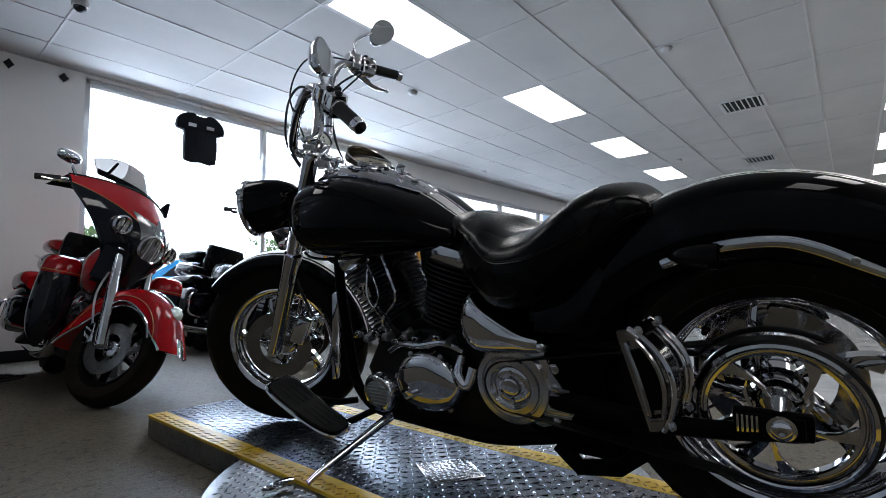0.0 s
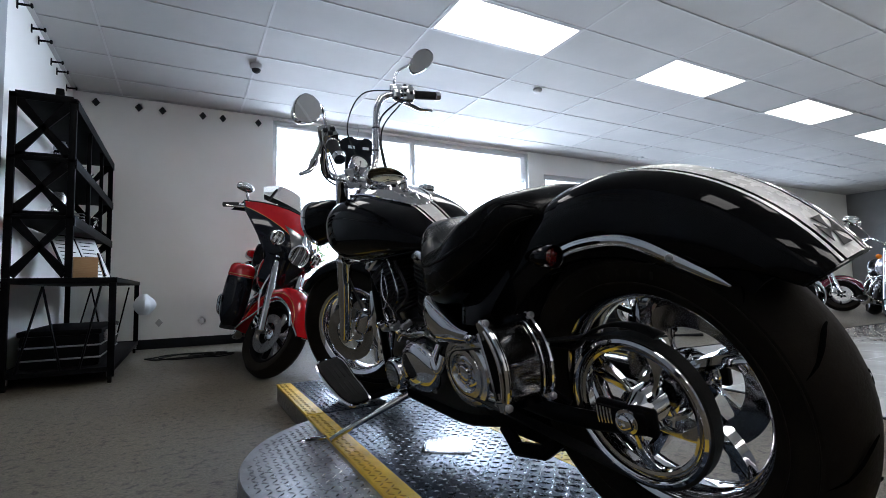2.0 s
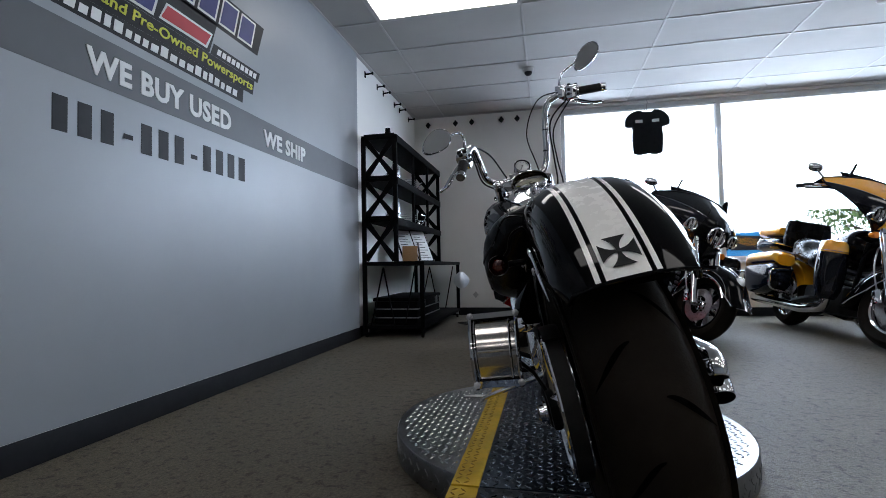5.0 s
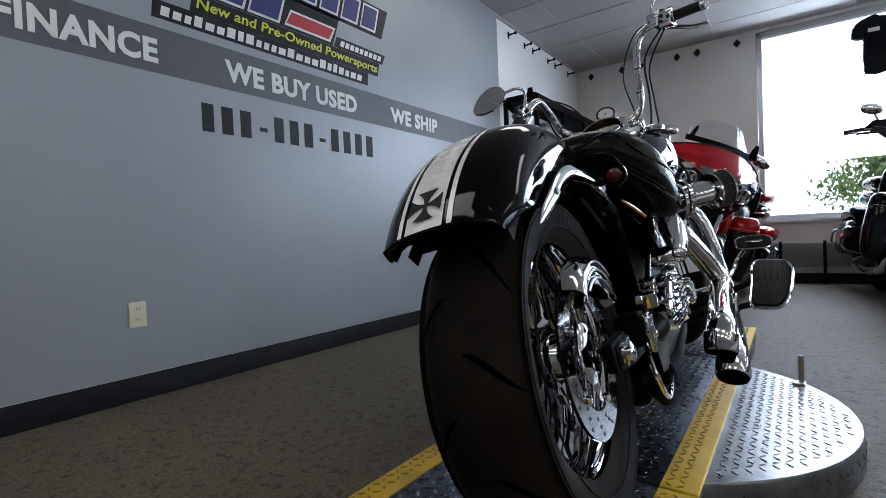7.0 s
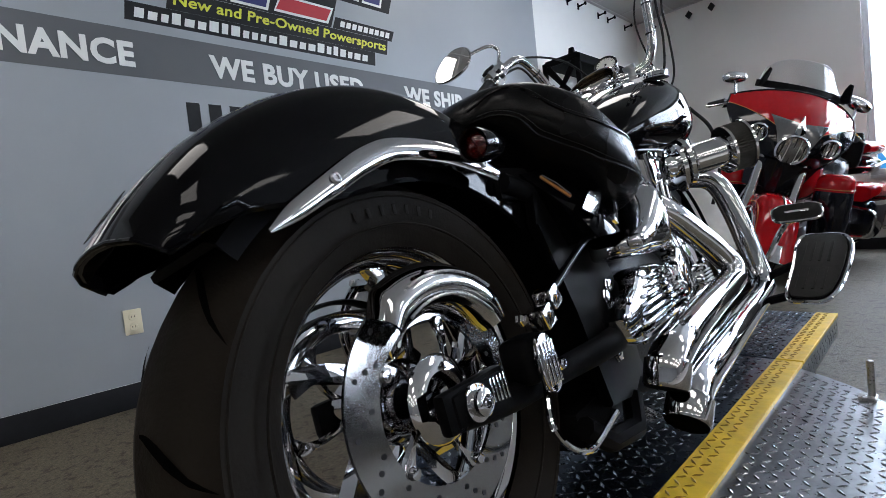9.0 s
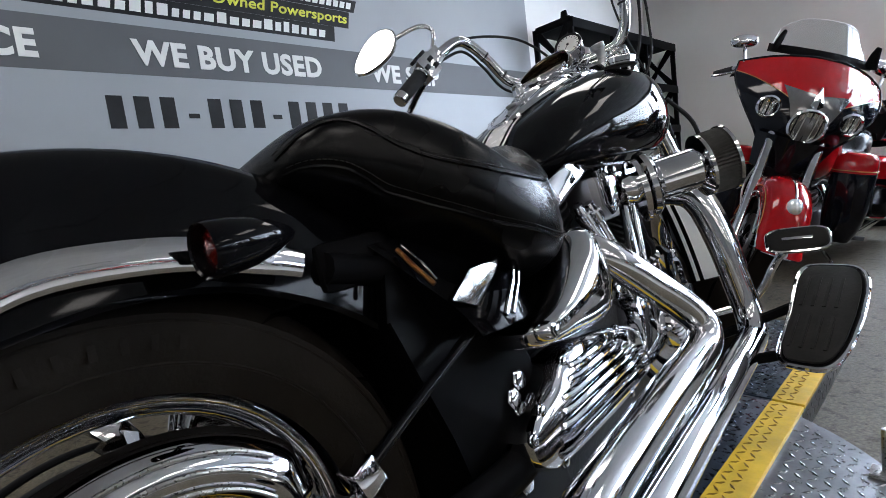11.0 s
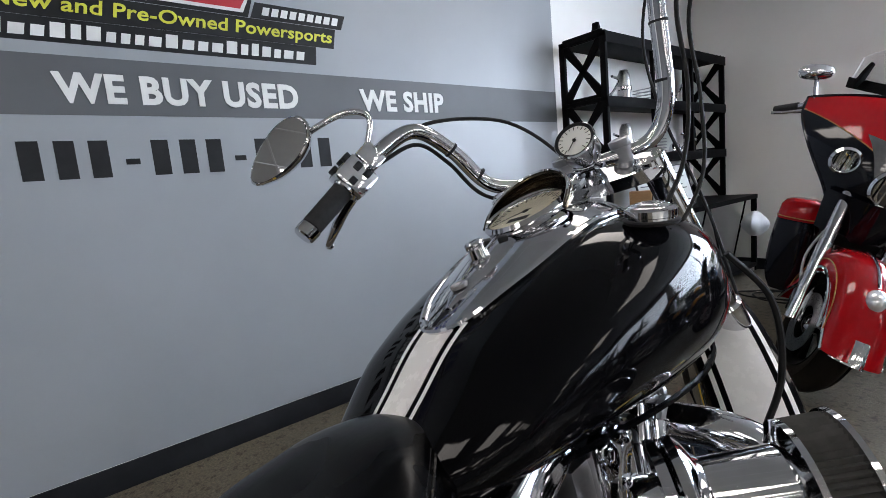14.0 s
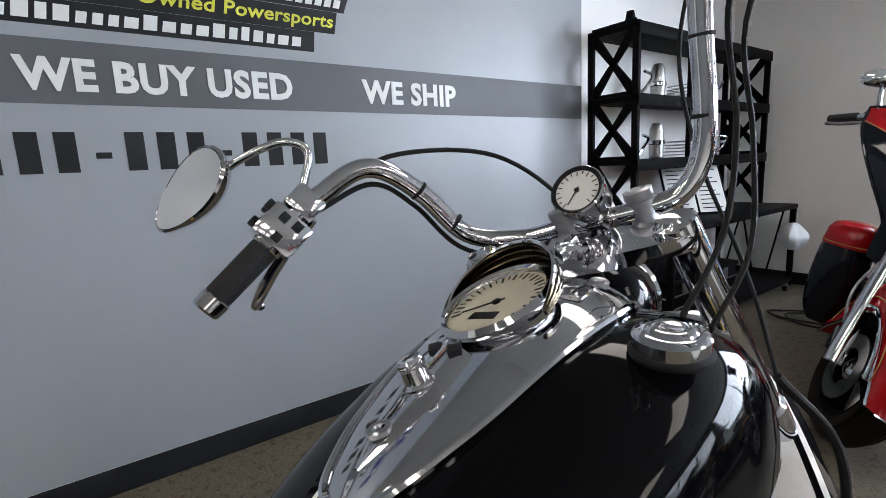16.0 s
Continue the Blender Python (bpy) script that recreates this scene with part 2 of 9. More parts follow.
def mesh_of(name, bm, mat, smooth=True):
    me = bpy.data.meshes.new(name)
    bmesh.ops.recalc_face_normals(bm, faces=bm.faces)
    for f in bm.faces:
        f.smooth = smooth
    bm.to_mesh(me)
    bm.free()
    for m in (mat if isinstance(mat, (list, tuple)) else [mat]):
        me.materials.append(m)
    if smooth:
        me.set_sharp_from_angle(angle=radians(38))
    return me


def part(name, bm, mat, parent, label="", smooth=True):
    ob = new(name, mesh_of(name, bm, mat, smooth))
    ob.parent = parent
    if label:
        tagged(ob, label)
    return ob


def thing(name, m, label, category, group="", kind=""):
    ob = new(name)
    ob.empty_display_size = 0.1
    ob.matrix_basis = m
    return tagged(ob, label, category, group, kind)


def solid(name, bm, mat, label, category, m=None, group="", kind="", smooth=True):
    ob = new(name, mesh_of(name, bm, mat, smooth))
    if m is not None:
        ob.matrix_basis = m
    return tagged(ob, label, category, group, kind)


def box(bm, lo, hi, bevel=0.0, m=None, seg=2):
    r = bmesh.ops.create_cube(bm, size=1.0)
    vs = r["verts"]
    lo, hi = Vector(lo), Vector(hi)
    for v in vs:
        v.co = Vector((lo[i] + (v.co[i] + 0.5) * (hi[i] - lo[i]) for i in range(3)))
    if bevel:
        es = list({e for v in vs for e in v.link_edges})
        r = bmesh.ops.bevel(bm, geom=es, offset=bevel, segments=seg, affect="EDGES", profile=0.6)
        vs = r["verts"]
    if m is not None:
        bmesh.ops.transform(bm, matrix=m, verts=list({v for v in vs}))
    return bm


def frame_z(p0, p1):
    d = (Vector(p1) - Vector(p0))
    return Matrix.Translation(p0) @ d.to_track_quat("Z", "Y").to_matrix().to_4x4(), d.length


def lathe(bm, prof, m=None, seg=24, cap=True, a0=0.0, a1=360.0):
    """Turns a profile of (radius, height) about z."""
    m = m or Matrix()
    full = abs(a1 - a0) >= 359.9
    k = seg if full else seg + 1
    rings = []
    for r, h in prof:
        if r < 1e-6:
            rings.append([bm.verts.new(m @ V(0, 0, h))])
            continue
        rings.append([bm.verts.new(m @ V(r * math.cos(a), r * math.sin(a), h)) for a in (radians(a0 + (a1 - a0) * i / seg) for i in range(k))])
    for a, b in zip(rings, rings[1:]):
        n = seg
        for i in range(n):
            j = (i + 1) % k if full else i + 1
            if len(a) == 1 and len(b) == 1:
                continue
            if len(a) == 1:
                bm.faces.new((a[0], b[i], b[j]))
            elif len(b) == 1:
                bm.faces.new((a[i], a[j], b[0]))
            else:
                bm.faces.new((a[i], a[j], b[j], b[i]))
    if cap and full:
        for r in (rings[0], rings[-1]):
            if len(r) > 2:
                bm.faces.new(r)
    return bm


def rod(bm, p0, p1, r, r1=None, seg=12, bev=0.0):
    m, h = frame_z(p0, p1)
    r1 = r if r1 is None else r1
    b = min(bev, r * 0.5, h * 0.3)
    prof = [(r - b, 0), (r, b), (r1, h - b), (r1 - b, h)] if b else [(r, 0), (r1, h)]
    return lathe(bm, prof, m, seg)


def spline(pts, n):
    """Points along a smooth curve through pts, n to each stretch."""
    p = [Vector(q) for q in pts]
    p = [p[0] * 2 - p[1]] + p + [p[-1] * 2 - p[-2]]
    out = []
    for i in range(1, len(p) - 2):
        a, b, c, d = p[i - 1], p[i], p[i + 1], p[i + 2]
        for k in range(n):
            t = k / n
            out.append(0.5 * ((2 * b) + (c - a) * t + (2 * a - 5 * b + 4 * c - d) * t * t + (3 * b - a - 3 * c + d) * t ** 3))
    out.append(p[-2])
    return out


def bent(pts, r, n=5):
    """Straight runs with rounded corners of radius about r."""
    p = [Vector(q) for q in pts]
    out = [p[0]]
    for a, b, c in zip(p, p[1:], p[2:]):
        u, w = (a - b), (c - b)
        d = min(r, u.length * 0.48, w.length * 0.48)
        s, e = b + u.normalized() * d, b + w.normalized() * d
        for i in range(n + 1):
            t = i / n
            out.append((1 - t) ** 2 * s + 2 * t * (1 - t) * b + t * t * e)
    out.append(p[-1])
    return out


def tube(bm, pts, r, seg=10, cap=True, flat=1.0, up=None):
    """A round (or flattened) bar along the points; r may be a list."""
    pts = [Vector(p) for p in pts]
    n = len(pts)
    rs = r if isinstance(r, (list, tuple)) else [r] * n
    if len(rs) != n:
        rs = [rs[0] + (rs[-1] - rs[0]) * i / (n - 1) for i in range(n)] if len(rs) == 2 else [np.interp(i / (n - 1), np.linspace(0, 1, len(rs)), rs) for i in range(n)]
    t0 = (pts[1] - pts[0]).normalized()
    nrm = Vector(up) if up else (V(0, 0, 1) if abs(t0.z) < 0.9 else V(1, 0, 0))
    rings = []
    for i, p in enumerate(pts):
        t = (pts[min(i + 1, n - 1)] - pts[max(i - 1, 0)]).normalized()
        nrm = (nrm - t * nrm.dot(t)).normalized()
        bi = t.cross(nrm)
        rings.append([bm.verts.new(p + (nrm * math.cos(a) * flat + bi * math.sin(a)) * rs[i]) for a in (2 * math.pi * k / seg for k in range(seg))])
    for a, b in zip(rings, rings[1:]):
        for i in range(seg):
            j = (i + 1) % seg
            bm.faces.new((a[i], a[j], b[j], b[i]))
    if cap:
        bm.faces.new(rings[0]), bm.faces.new(rings[-1])
    return bm


def loft(bm, rings, cap=True, closed=True):
    vr = [[bm.verts.new(p) for p in r] for r in rings]
    k = len(vr[0])
    for a, b in zip(vr, vr[1:]):
        for i in range(k if closed else k - 1):
            j = (i + 1) % k
            bm.faces.new((a[i], a[j], b[j], b[i]))
    if cap and closed:
        bm.faces.new(vr[0]), bm.faces.new(vr[-1])
    return bm


def slab(bm, outline, thick, m=None, bevel=0.0):
    """A plate: an outline of (x, y) with a thickness along z."""
    m = m or Matrix()
    a = [bm.verts.new(m @ V(x, y, 0)) for x, y in outline]
    b = [bm.verts.new(m @ V(x, y, thick)) for x, y in outline]
    fs = [bm.faces.new(a), bm.faces.new(b)]
    for i in range(len(a)):
        j = (i + 1) % len(a)
        bm.faces.new((a[i], a[j], b[j], b[i]))
    if bevel:
        es = list({e for f in fs for e in f.edges})
        bmesh.ops.bevel(bm, geom=es, offset=bevel, segments=2, affect="EDGES", profile=0.6)
    return bm


def ring_arc(c, r, a0, a1, n, plane="yz"):
    out = []
    for i in range(n + 1):
        a = radians(a0 + (a1 - a0) * i / n)
        u, w = r * math.cos(a), r * math.sin(a)
        out.append(V(c[0], c[1] + u, c[2] + w) if plane == "yz" else V(c[0] + u, c[1] + w, c[2]))
    return out


def nb():
    return bmesh.new()


def lerp_table(table, x):
    """Values at x from rows (x, a, b, ...), smooth between them."""
    xs = [r[0] for r in table]
    out = []
    for k in range(1, len(table[0])):
        ys = [r[k] for r in table]
        i = max(0, min(len(xs) - 2, int(np.searchsorted(xs, x)) - 1))
        t = min(1, max(0, (x - xs[i]) / (xs[i + 1] - xs[i])))
        y0, y1 = ys[max(i - 1, 0)], ys[min(i + 2, len(ys) - 1)]
        m0 = (ys[i + 1] - y0) / (xs[i + 1] - xs[max(i - 1, 0)])
        m1 = (y1 - ys[i]) / (xs[min(i + 2, len(xs) - 1)] - xs[i])
        h = xs[i + 1] - xs[i]
        out.append((2 * t ** 3 - 3 * t ** 2 + 1) * ys[i] + (t ** 3 - 2 * t ** 2 + t) * h * m0 + (-2 * t ** 3 + 3 * t ** 2) * ys[i + 1] + (t ** 3 - t ** 2) * h * m1)
    return out


def writing(text, size, mat, m, name, parent=None, width=None, shear=0.0, depth=0.0015, label="", bold=0.0):
    """Flat letters, one mesh a word: their foot's left end at the origin of m, reading along its x."""
    cu = bpy.data.curves.new(name, "FONT")
    cu.body, cu.size, cu.extrude, cu.shear, cu.offset = text, size, depth, shear, bold
    cu.resolution_u, cu.space_character = 3, 1.0 + 16 * bold
    ob = bpy.data.objects.new(name, cu)
    scene.collection.objects.link(ob)
    bpy.context.view_layer.update()
    me = bpy.data.meshes.new_from_object(ob.evaluated_get(bpy.context.evaluated_depsgraph_get()))
    bpy.data.objects.remove(ob)
    bpy.data.curves.remove(cu)
    xs = [v.co.x for v in me.vertices]
    ys = [v.co.y for v in me.vertices]
    k = (width / (max(xs) - min(xs))) if width else 1.0
    h = size / (max(ys) - min(ys)) if "g" not in text and "p" not in text else 1.0
    x0, y0 = min(xs), (min(ys) if h != 1.0 else 0)
    bm = nb()
    bm.from_mesh(me)
    bpy.data.meshes.remove(me)
    # loose pieces, gathered into words at the wide gaps
    seen, pieces = set(), []
    for v in bm.verts:
        if v in seen:
            continue
        stack, got = [v], []
        seen.add(v)
        while stack:
            q = stack.pop()
            got.append(q)
            for e in q.link_edges:
                w = e.other_vert(q)
                if w not in seen:
                    seen.add(w)
                    stack.append(w)
        pieces.append(got)
    pieces.sort(key=lambda g: min(v.co.x for v in g))
    words, reach = [], -9
    for g in pieces:
        lo, hi = min(v.co.x for v in g), max(v.co.x for v in g)
        if not words or lo - reach > size * 0.16:
            words.append([])
        words[-1].extend(g)
        reach = max(reach, hi)
    for g in words:
        at_ = {v: i for i, v in enumerate(g)}
        faces = [tuple(at_[v] for v in f.verts) for f in {f for v in g for f in v.link_faces}]
        w = bpy.data.meshes.new(name)
        w.from_pydata([((v.co.x - x0) * k, (v.co.y - y0) * h, v.co.z) for v in g], [], faces)
        w.materials.append(mat)
        out = new(name, w)
        out.parent = parent
        out.matrix_basis = m
        if label:
            tagged(out, label)
    bm.free()


# ---------------------------------------------------------------- the showroom
def floor_and_walls():
    bm = nb()
    box(bm, (XW - 0.2, YS - 0.2, -0.2), (TX, YB + 0.2, 0.0))
    box(bm, (TX, TY, -0.2), (XE + 0.2, YB + 0.2, 0.0))
    solid("floor", bm, CARPET, "grey-brown flecked loop carpet on the showroom floor", "floor", kind="structure", smooth=False)
    # polished tiles beside the carpet, each with its own edge
    area = thing("floor_tiled", Matrix(), "polished off-white tiled aisle beside the carpet", "floor", kind="structure")
    bm = nb()
    box(bm, (TX, YS - 0.2, -0.2), (XE + 0.2, TY, -0.006))
    part("bed", bm, varied("tile_grout", (0.2, 0.2, 0.19), (0.26, 0.26, 0.25), 9, (0.8, 0.9)), area)
    s = 0.61
    bm = nb()
    box(bm, (0.002, 0.002, -0.012), (s - 0.002, s - 0.002, 0.003), 0.0015, seg=1)
    me = mesh_of("tile", bm, TILE, False)
    for i in range(22):
        for j in range(16):
            if TX + (i + 1) * s > XE + 0.19 or i * j > 190:
                continue
            t = new("tile", me)
            t.parent = area
            t.location = (TX + 0.002 + i * s, TY - 0.002 - (j + 1) * s, 0)
    # dark metal strip between carpet and tile
    bm = nb()
    box(bm, (TX - 0.03, YS, 0.0), (TX + 0.005, TY + 0.025, 0.006), 0.002)
    box(bm, (TX + 0.005, TY - 0.005, 0.0), (XE, TY + 0.025, 0.006), 0.002)
    solid("trim", bm, SATIN_BLACK, "dark strip where carpet meets tile", "trim", kind="structure")
    bm = nb()
    box(bm, (XW - 0.18, YS - 0.2, 0), (XW, 3.285, CEIL + 0.1))
    box(bm, (XW - 0.18, 3.285, 0), (XW - 0.027, YB + 0.2, CEIL + 0.1))
    solid("wall_west", bm, WALL_WHITE, "white painted wall behind the shelf and the printed sign", "wall", kind="structure", smooth=False)
    bm = nb()
    box(bm, (XE, YS - 0.2, 0), (XE + 0.2, YB + 0.2, CEIL + 0.1))
    solid("wall_east", bm, WALL_GREY, "grey far wall of the showroom, darkened for reflections", "wall", kind="structure", smooth=False)
    bm = nb()
    box(bm, (XW, YS - 0.2, 0), (XE, YS, CEIL + 0.1))
    solid("wall_south", bm, WALL_GREY, "unseen grey rear wall, darkened for reflections", "wall", kind="structure", smooth=False)
    # window wall: sills, piers and headers round the openings
    bm = nb()
    T = 0.24
    xa, xb = XW - 0.027, XE
    box(bm, (xa, YB, 0), (1.375, YB + T, CEIL + 0.1))
    box(bm, (1.375, YB, 0), (5.645, YB + T, 0.72))
    box(bm, (1.375, YB, 2.935), (5.645, YB + T, CEIL + 0.1))
    box(bm, (5.645, YB, 0), (5.98, YB + T, CEIL + 0.1))
    box(bm, (5.98, YB, 0), (14.7, YB + T, 0.72))
    box(bm, (5.98, YB, 2.60), (14.7, YB + T, CEIL + 0.1))
    box(bm, (14.7, YB, 0), (xb, YB + T, CEIL + 0.1))
    solid("wall_north", bm, WALL_WHITE, "white wall with large shop windows", "wall", kind="structure", smooth=False)
    # baseboards
    bm = nb()
    box(bm, (XW, YS, 0), (XW + 0.012, 3.285, 0.112), 0.004)
    box(bm, (XW - 0.027, 3.285, 0), (XW - 0.015, YB, 0.112), 0.004)
    box(bm, (XW - 0.015, YB - 0.012, 0), (XE, YB, 0.112), 0.004)
    solid("baseboard", bm, BASE_BLACK, "black vinyl baseboard along the walls", "baseboard", kind="structure")


def ceiling():
    """Lay-in tiles in one mesh, each a little out of level, on a white grid."""
    rnd = random.Random(4)
    bm = nb()
    px, py = 1.297, 0.6
    gx, gy = [2.272 + px * k for k in range(-3, 12)], [2.135 + py * k for k in range(-17, 7)]
    lights = set()
    for x in gx:
        for y in gy:
            # only row 2.135 is in view; unseen row -3.265 added to brighten the window wall
            if round((x - 2.272) / px) % 2 == 0 and any(abs(y - r) < 0.01 for r in (2.135, -1.465, -3.265, -5.065)):
                lights.add((x, y))
                continue
            lo, hi = max(x, XW - 0.03) + 0.0105, min(x + px, XE) - 0.0105
            a, b = max(y, YS) + 0.0105, min(y + py, YB) - 0.0105
            if hi - lo < 0.05 or b - a < 0.05:
                continue
            d = rnd.uniform(0.0, 0.004)
            box(bm, (lo, a, CEIL + 0.001 + d), (hi, b, CEIL + 0.02 + d))
    box(bm, (XW - 0.2, YS - 0.2, CEIL + 0.12), (XE + 0.2, YB + 0.2, CEIL + 0.2))
    solid("ceiling", bm, CEILING_TILE, "off-white lay-in ceiling tiles", "ceiling", kind="structure", smooth=False)
    bm = nb()
    for x in gx:
        box(bm, (x - 0.009, YS, CEIL - 0.001), (x + 0.009, YB, CEIL + 0.006))
    for y in gy:
        box(bm, (XW - 0.027, y - 0.009, CEIL - 0.002), (XE, y + 0.009, CEIL + 0.005))
    box(bm, (XW - 0.027, YB - 0.03, CEIL - 0.006), (XE, YB - 0.002, CEIL + 0.004))
    box(bm, (XW - 0.025, YS, CEIL - 0.006), (XW + 0.012, YB, CEIL + 0.004))
    solid("trim", bm, GRID_METAL, "white metal grid of the ceiling", "trim", kind="structure", smooth=False)
    bm = nb()
    box(bm, (0.035, 0.035, 0.002), (px - 0.035, py - 0.035, 0.008), 0.002)
    lens = mesh_of("diffuser", bm, PANEL_LIGHT)
    bm = nb()
    for lo, hi in (((0.013, 0.013, 0), (px - 0.013, 0.035, 0.05)), ((0.013, py - 0.035, 0), (px - 0.013, py - 0.013, 0.05)), ((0.013, 0.035, 0), (0.035, py - 0.035, 0.05)), ((px - 0.035, 0.035, 0), (px - 0.013, py - 0.035, 0.05))):
        box(bm, lo, hi)
    fr = mesh_of("frame", bm, GRID_METAL, False)
    for x, y in sorted(lights):
        if x < XW - 0.1 or x + px > XE or y < YS:
            continue
        t = thing("ceiling_light", pose(x, y, CEIL - 0.003), "lit white fluorescent panel set in the ceiling grid", "ceiling light", "ceiling panel lights")
        for n, me in (("diffuser", lens), ("frame", fr)):
            o = new(n, me)
            o.parent = t


def window(name, x0, x1, z0, z1, mullions):
    w = thing(name, pose(0, YB, 0), "large shop window in a white aluminium frame, bright daylight outside", "window", kind="structure")
    bm = nb()
    for a, b in (((x0, 0.03, z0), (x1, 0.13, z0 + 0.06)), ((x0, 0.03, z1 - 0.06), (x1, 0.13, z1)), ((x0, 0.03, z0), (x0 + 0.05, 0.13, z1)), ((x1 - 0.05, 0.03, z0), (x1, 0.13, z1))):
        box(bm, a, b, 0.004)
    part("window_frame", bm, FRAME_WHITE, w)
    xs = [x0 + 0.05] + mullions + [x1 - 0.05]
    for x in mullions:
        bm = nb()
        box(bm, (x - 0.03, 0.03, z0 + 0.06), (x + 0.03, 0.125, z1 - 0.06), 0.004)
        part("mullion", bm, FRAME_WHITE, w)
    for a, b in zip(xs, xs[1:]):
        bm = nb()
        box(bm, (a, 0.075, z0 + 0.055), (b, 0.081, z1 - 0.055))
        p = part("pane", bm, GLASS, w, smooth=False)
        p.visible_shadow = False
    bm = nb()
    box(bm, (x0, -0.05, z0 - 0.03), (x1, 0.05, z0 + 0.002), 0.005)
    part("window_sill", bm, FRAME_WHITE, w)


floor_and_walls()
ceiling()
window("window_1", 1.38, 5.64, 0.725, 2.93, [3.445])
window("window_2", 5.985, 14.695, 0.725, 2.595, [7.57, 9.35, 11.13, 12.91])


def sky_panel(name, x0, x1, z0, z1, power):
    """Daylight that the sky sends through a window."""
    d = bpy.data.lights.new(name, "AREA")
    d.shape, d.size, d.size_y, d.energy, d.color = "RECTANGLE", x1 - x0, z1 - z0, power, (0.74, 0.87, 1.0)
    o = new(name, d)
    o.matrix_basis = look(((x0 + x1) / 2, YB + 0.2, (z0 + z1) / 2), ((x0 + x1) / 2, YB - 2, (z0 + z1) / 2 - 0.9))


sky_panel("window_light", 1.45, 5.58, 1.35, 2.87, 380)
sky_panel("window_light", 6.05, 14.6, 1.35, 2.5, 260)


# ---------------------------------------------------------------- outside the windows
def outdoors():
    bm = nb()
    box(bm, (-400, YB + 0.25, -0.4), (400, 600, -0.1))
    solid("ground", bm, varied("pale_concrete", (0.58, 0.57, 0.55), (0.50, 0.49, 0.47), 0.5, (0.8, 0.95), 0.1, 20), "pale concrete parking lot outside", "ground", kind="structure", smooth=False)
    # hazy white sky far behind the lot
    bm = nb()
    box(bm, (-90, 70, -2), (130, 70.5, 60))
    solid("backdrop", bm, material("bright_hazy_sky", (0.90, 0.96, 1.0), 1.0, emit=2.6), "bright hazy white sky beyond the parking lot", "sky", kind="structure", smooth=False)


outdoors()


# ---------------------------------------------------------------- the printed sign wall
def sign():
    def at(y, z, d):
        return Matrix(((0, 0, 1, XW + d), (1, 0, 0, y), (0, 1, 0, z), (0, 0, 0, 1)))
    s = thing("wall_sign", Matrix(), "grey printed vinyl wall sign with a dark band and white capitals", "sign")
    bm = nb()
    box(bm, (XW, -3.4, 0.113), (XW + 0.002, 3.284, CEIL - 0.006))
    part("backing", bm, SIGN_GREY, s, smooth=False)
    bm = nb()
    box(bm, (XW + 0.002, -3.4, 1.530), (XW + 0.0032, 3.284, 1.752))
    part("band", bm, BAND_GREY, s, "darker grey band", smooth=False)
    for text, y, w in (("WE FINANCE", -0.965, 0.875), ("WE BUY USED", 0.250, 0.965), ("WE SHIP", 1.567, 0.592)):
        writing(text, 0.118, LETTER_WHITE, at(y, 1.574, 0.005), "lettering", s, w, label="white capitals on the band", bold=0.0045)
    # telephone number as plain bars
    for i, k in enumerate("###-###-####"):
        y = 0.110 + i * 0.1075
        bm = nb()
        if k == "#":
            box(bm, (XW + 0.002, y, 1.287), (XW + 0.0035, y + 0.064, 1.433), 0.0)
        else:
            box(bm, (XW + 0.002, y + 0.01, 1.335), (XW + 0.0035, y + 0.06, 1.358), 0.0)
        part("bar", bm, INK, s, smooth=False)
    # web address as a black strip with a row of white bars
    def strip(y0, y1, z0, z1, slant, mat, d):
        bm = nb()
        slab(bm, [(y0, z0), (y1, z0), (y1 + slant, z1), (y0 + slant, z1)], 0.0012, at(0, 0, d))
        return bm
    part("banner", strip(-0.11, 1.335, 1.797, 1.886, 0.01, INK, 0.002), INK, s, smooth=False)
    rnd = random.Random(9)
    y = -0.07
    while y < 1.27:
        w = rnd.choice((0.032, 0.040, 0.046))
        z1 = rnd.choice((1.855, 1.855, 1.862, 1.870))
        part("bar", strip(y, y + w, 1.815, z1, 0.008, LETTER_WHITE, 0.0036), LETTER_WHITE, s, smooth=False)
        y += w + 0.017
    part("banner", strip(0.075, 1.445, 1.887, 1.985, 0.02, INK, 0.002), INK, s, smooth=False)
    writing("New and Pre-Owned Powersports", 0.078, INK_YELLOW, at(0.11, 1.915, 0.005), "lettering", s, 1.33, 0.15, label="yellow lettering on black", bold=0.0012)
    part("banner", strip(1.03, 1.50, 1.987, 2.060, 0.03, INK, 0.002), INK, s, smooth=False)
    for k in range(9):
        part("bar", strip(1.085 + k * 0.045, 1.117 + k * 0.045, 2.005, 2.042, 0.012, LETTER_WHITE, 0.0036), LETTER_WHITE, s, smooth=False)
    # logo above: two slanted dark blocks, each with a row of blue pieces edged in white, and a red one
    part("logo_shape", strip(-0.44, 1.02, 1.987, 2.19, 0.07, INK, 0.002), INK, s, smooth=False)
    part("logo_shape", strip(-0.02, 1.50, 2.175, 2.40, 0.08, INK, 0.002), INK, s, smooth=False)
    row = [(0.645, 1.00, 2.005, 2.11, INK_RED)]
    row += [(y, y + w, 1.998, 2.165, INK_BLUE) for y, w in ((-0.40, 0.19), (-0.19, 0.20), (0.03, 0.16), (0.21, 0.17), (0.40, 0.21))]
    row += [(y, y + 0.155, 2.20, 2.385, INK_BLUE) for y in (0.02, 0.20, 0.38, 0.56, 0.74, 0.92, 1.10, 1.28)]
    for y0, y1, z0, z1, mat in row:
        part("logo_shape", strip(y0, y1, z0, z1, 0.05, LETTER_WHITE, 0.0034), LETTER_WHITE, s, smooth=False)
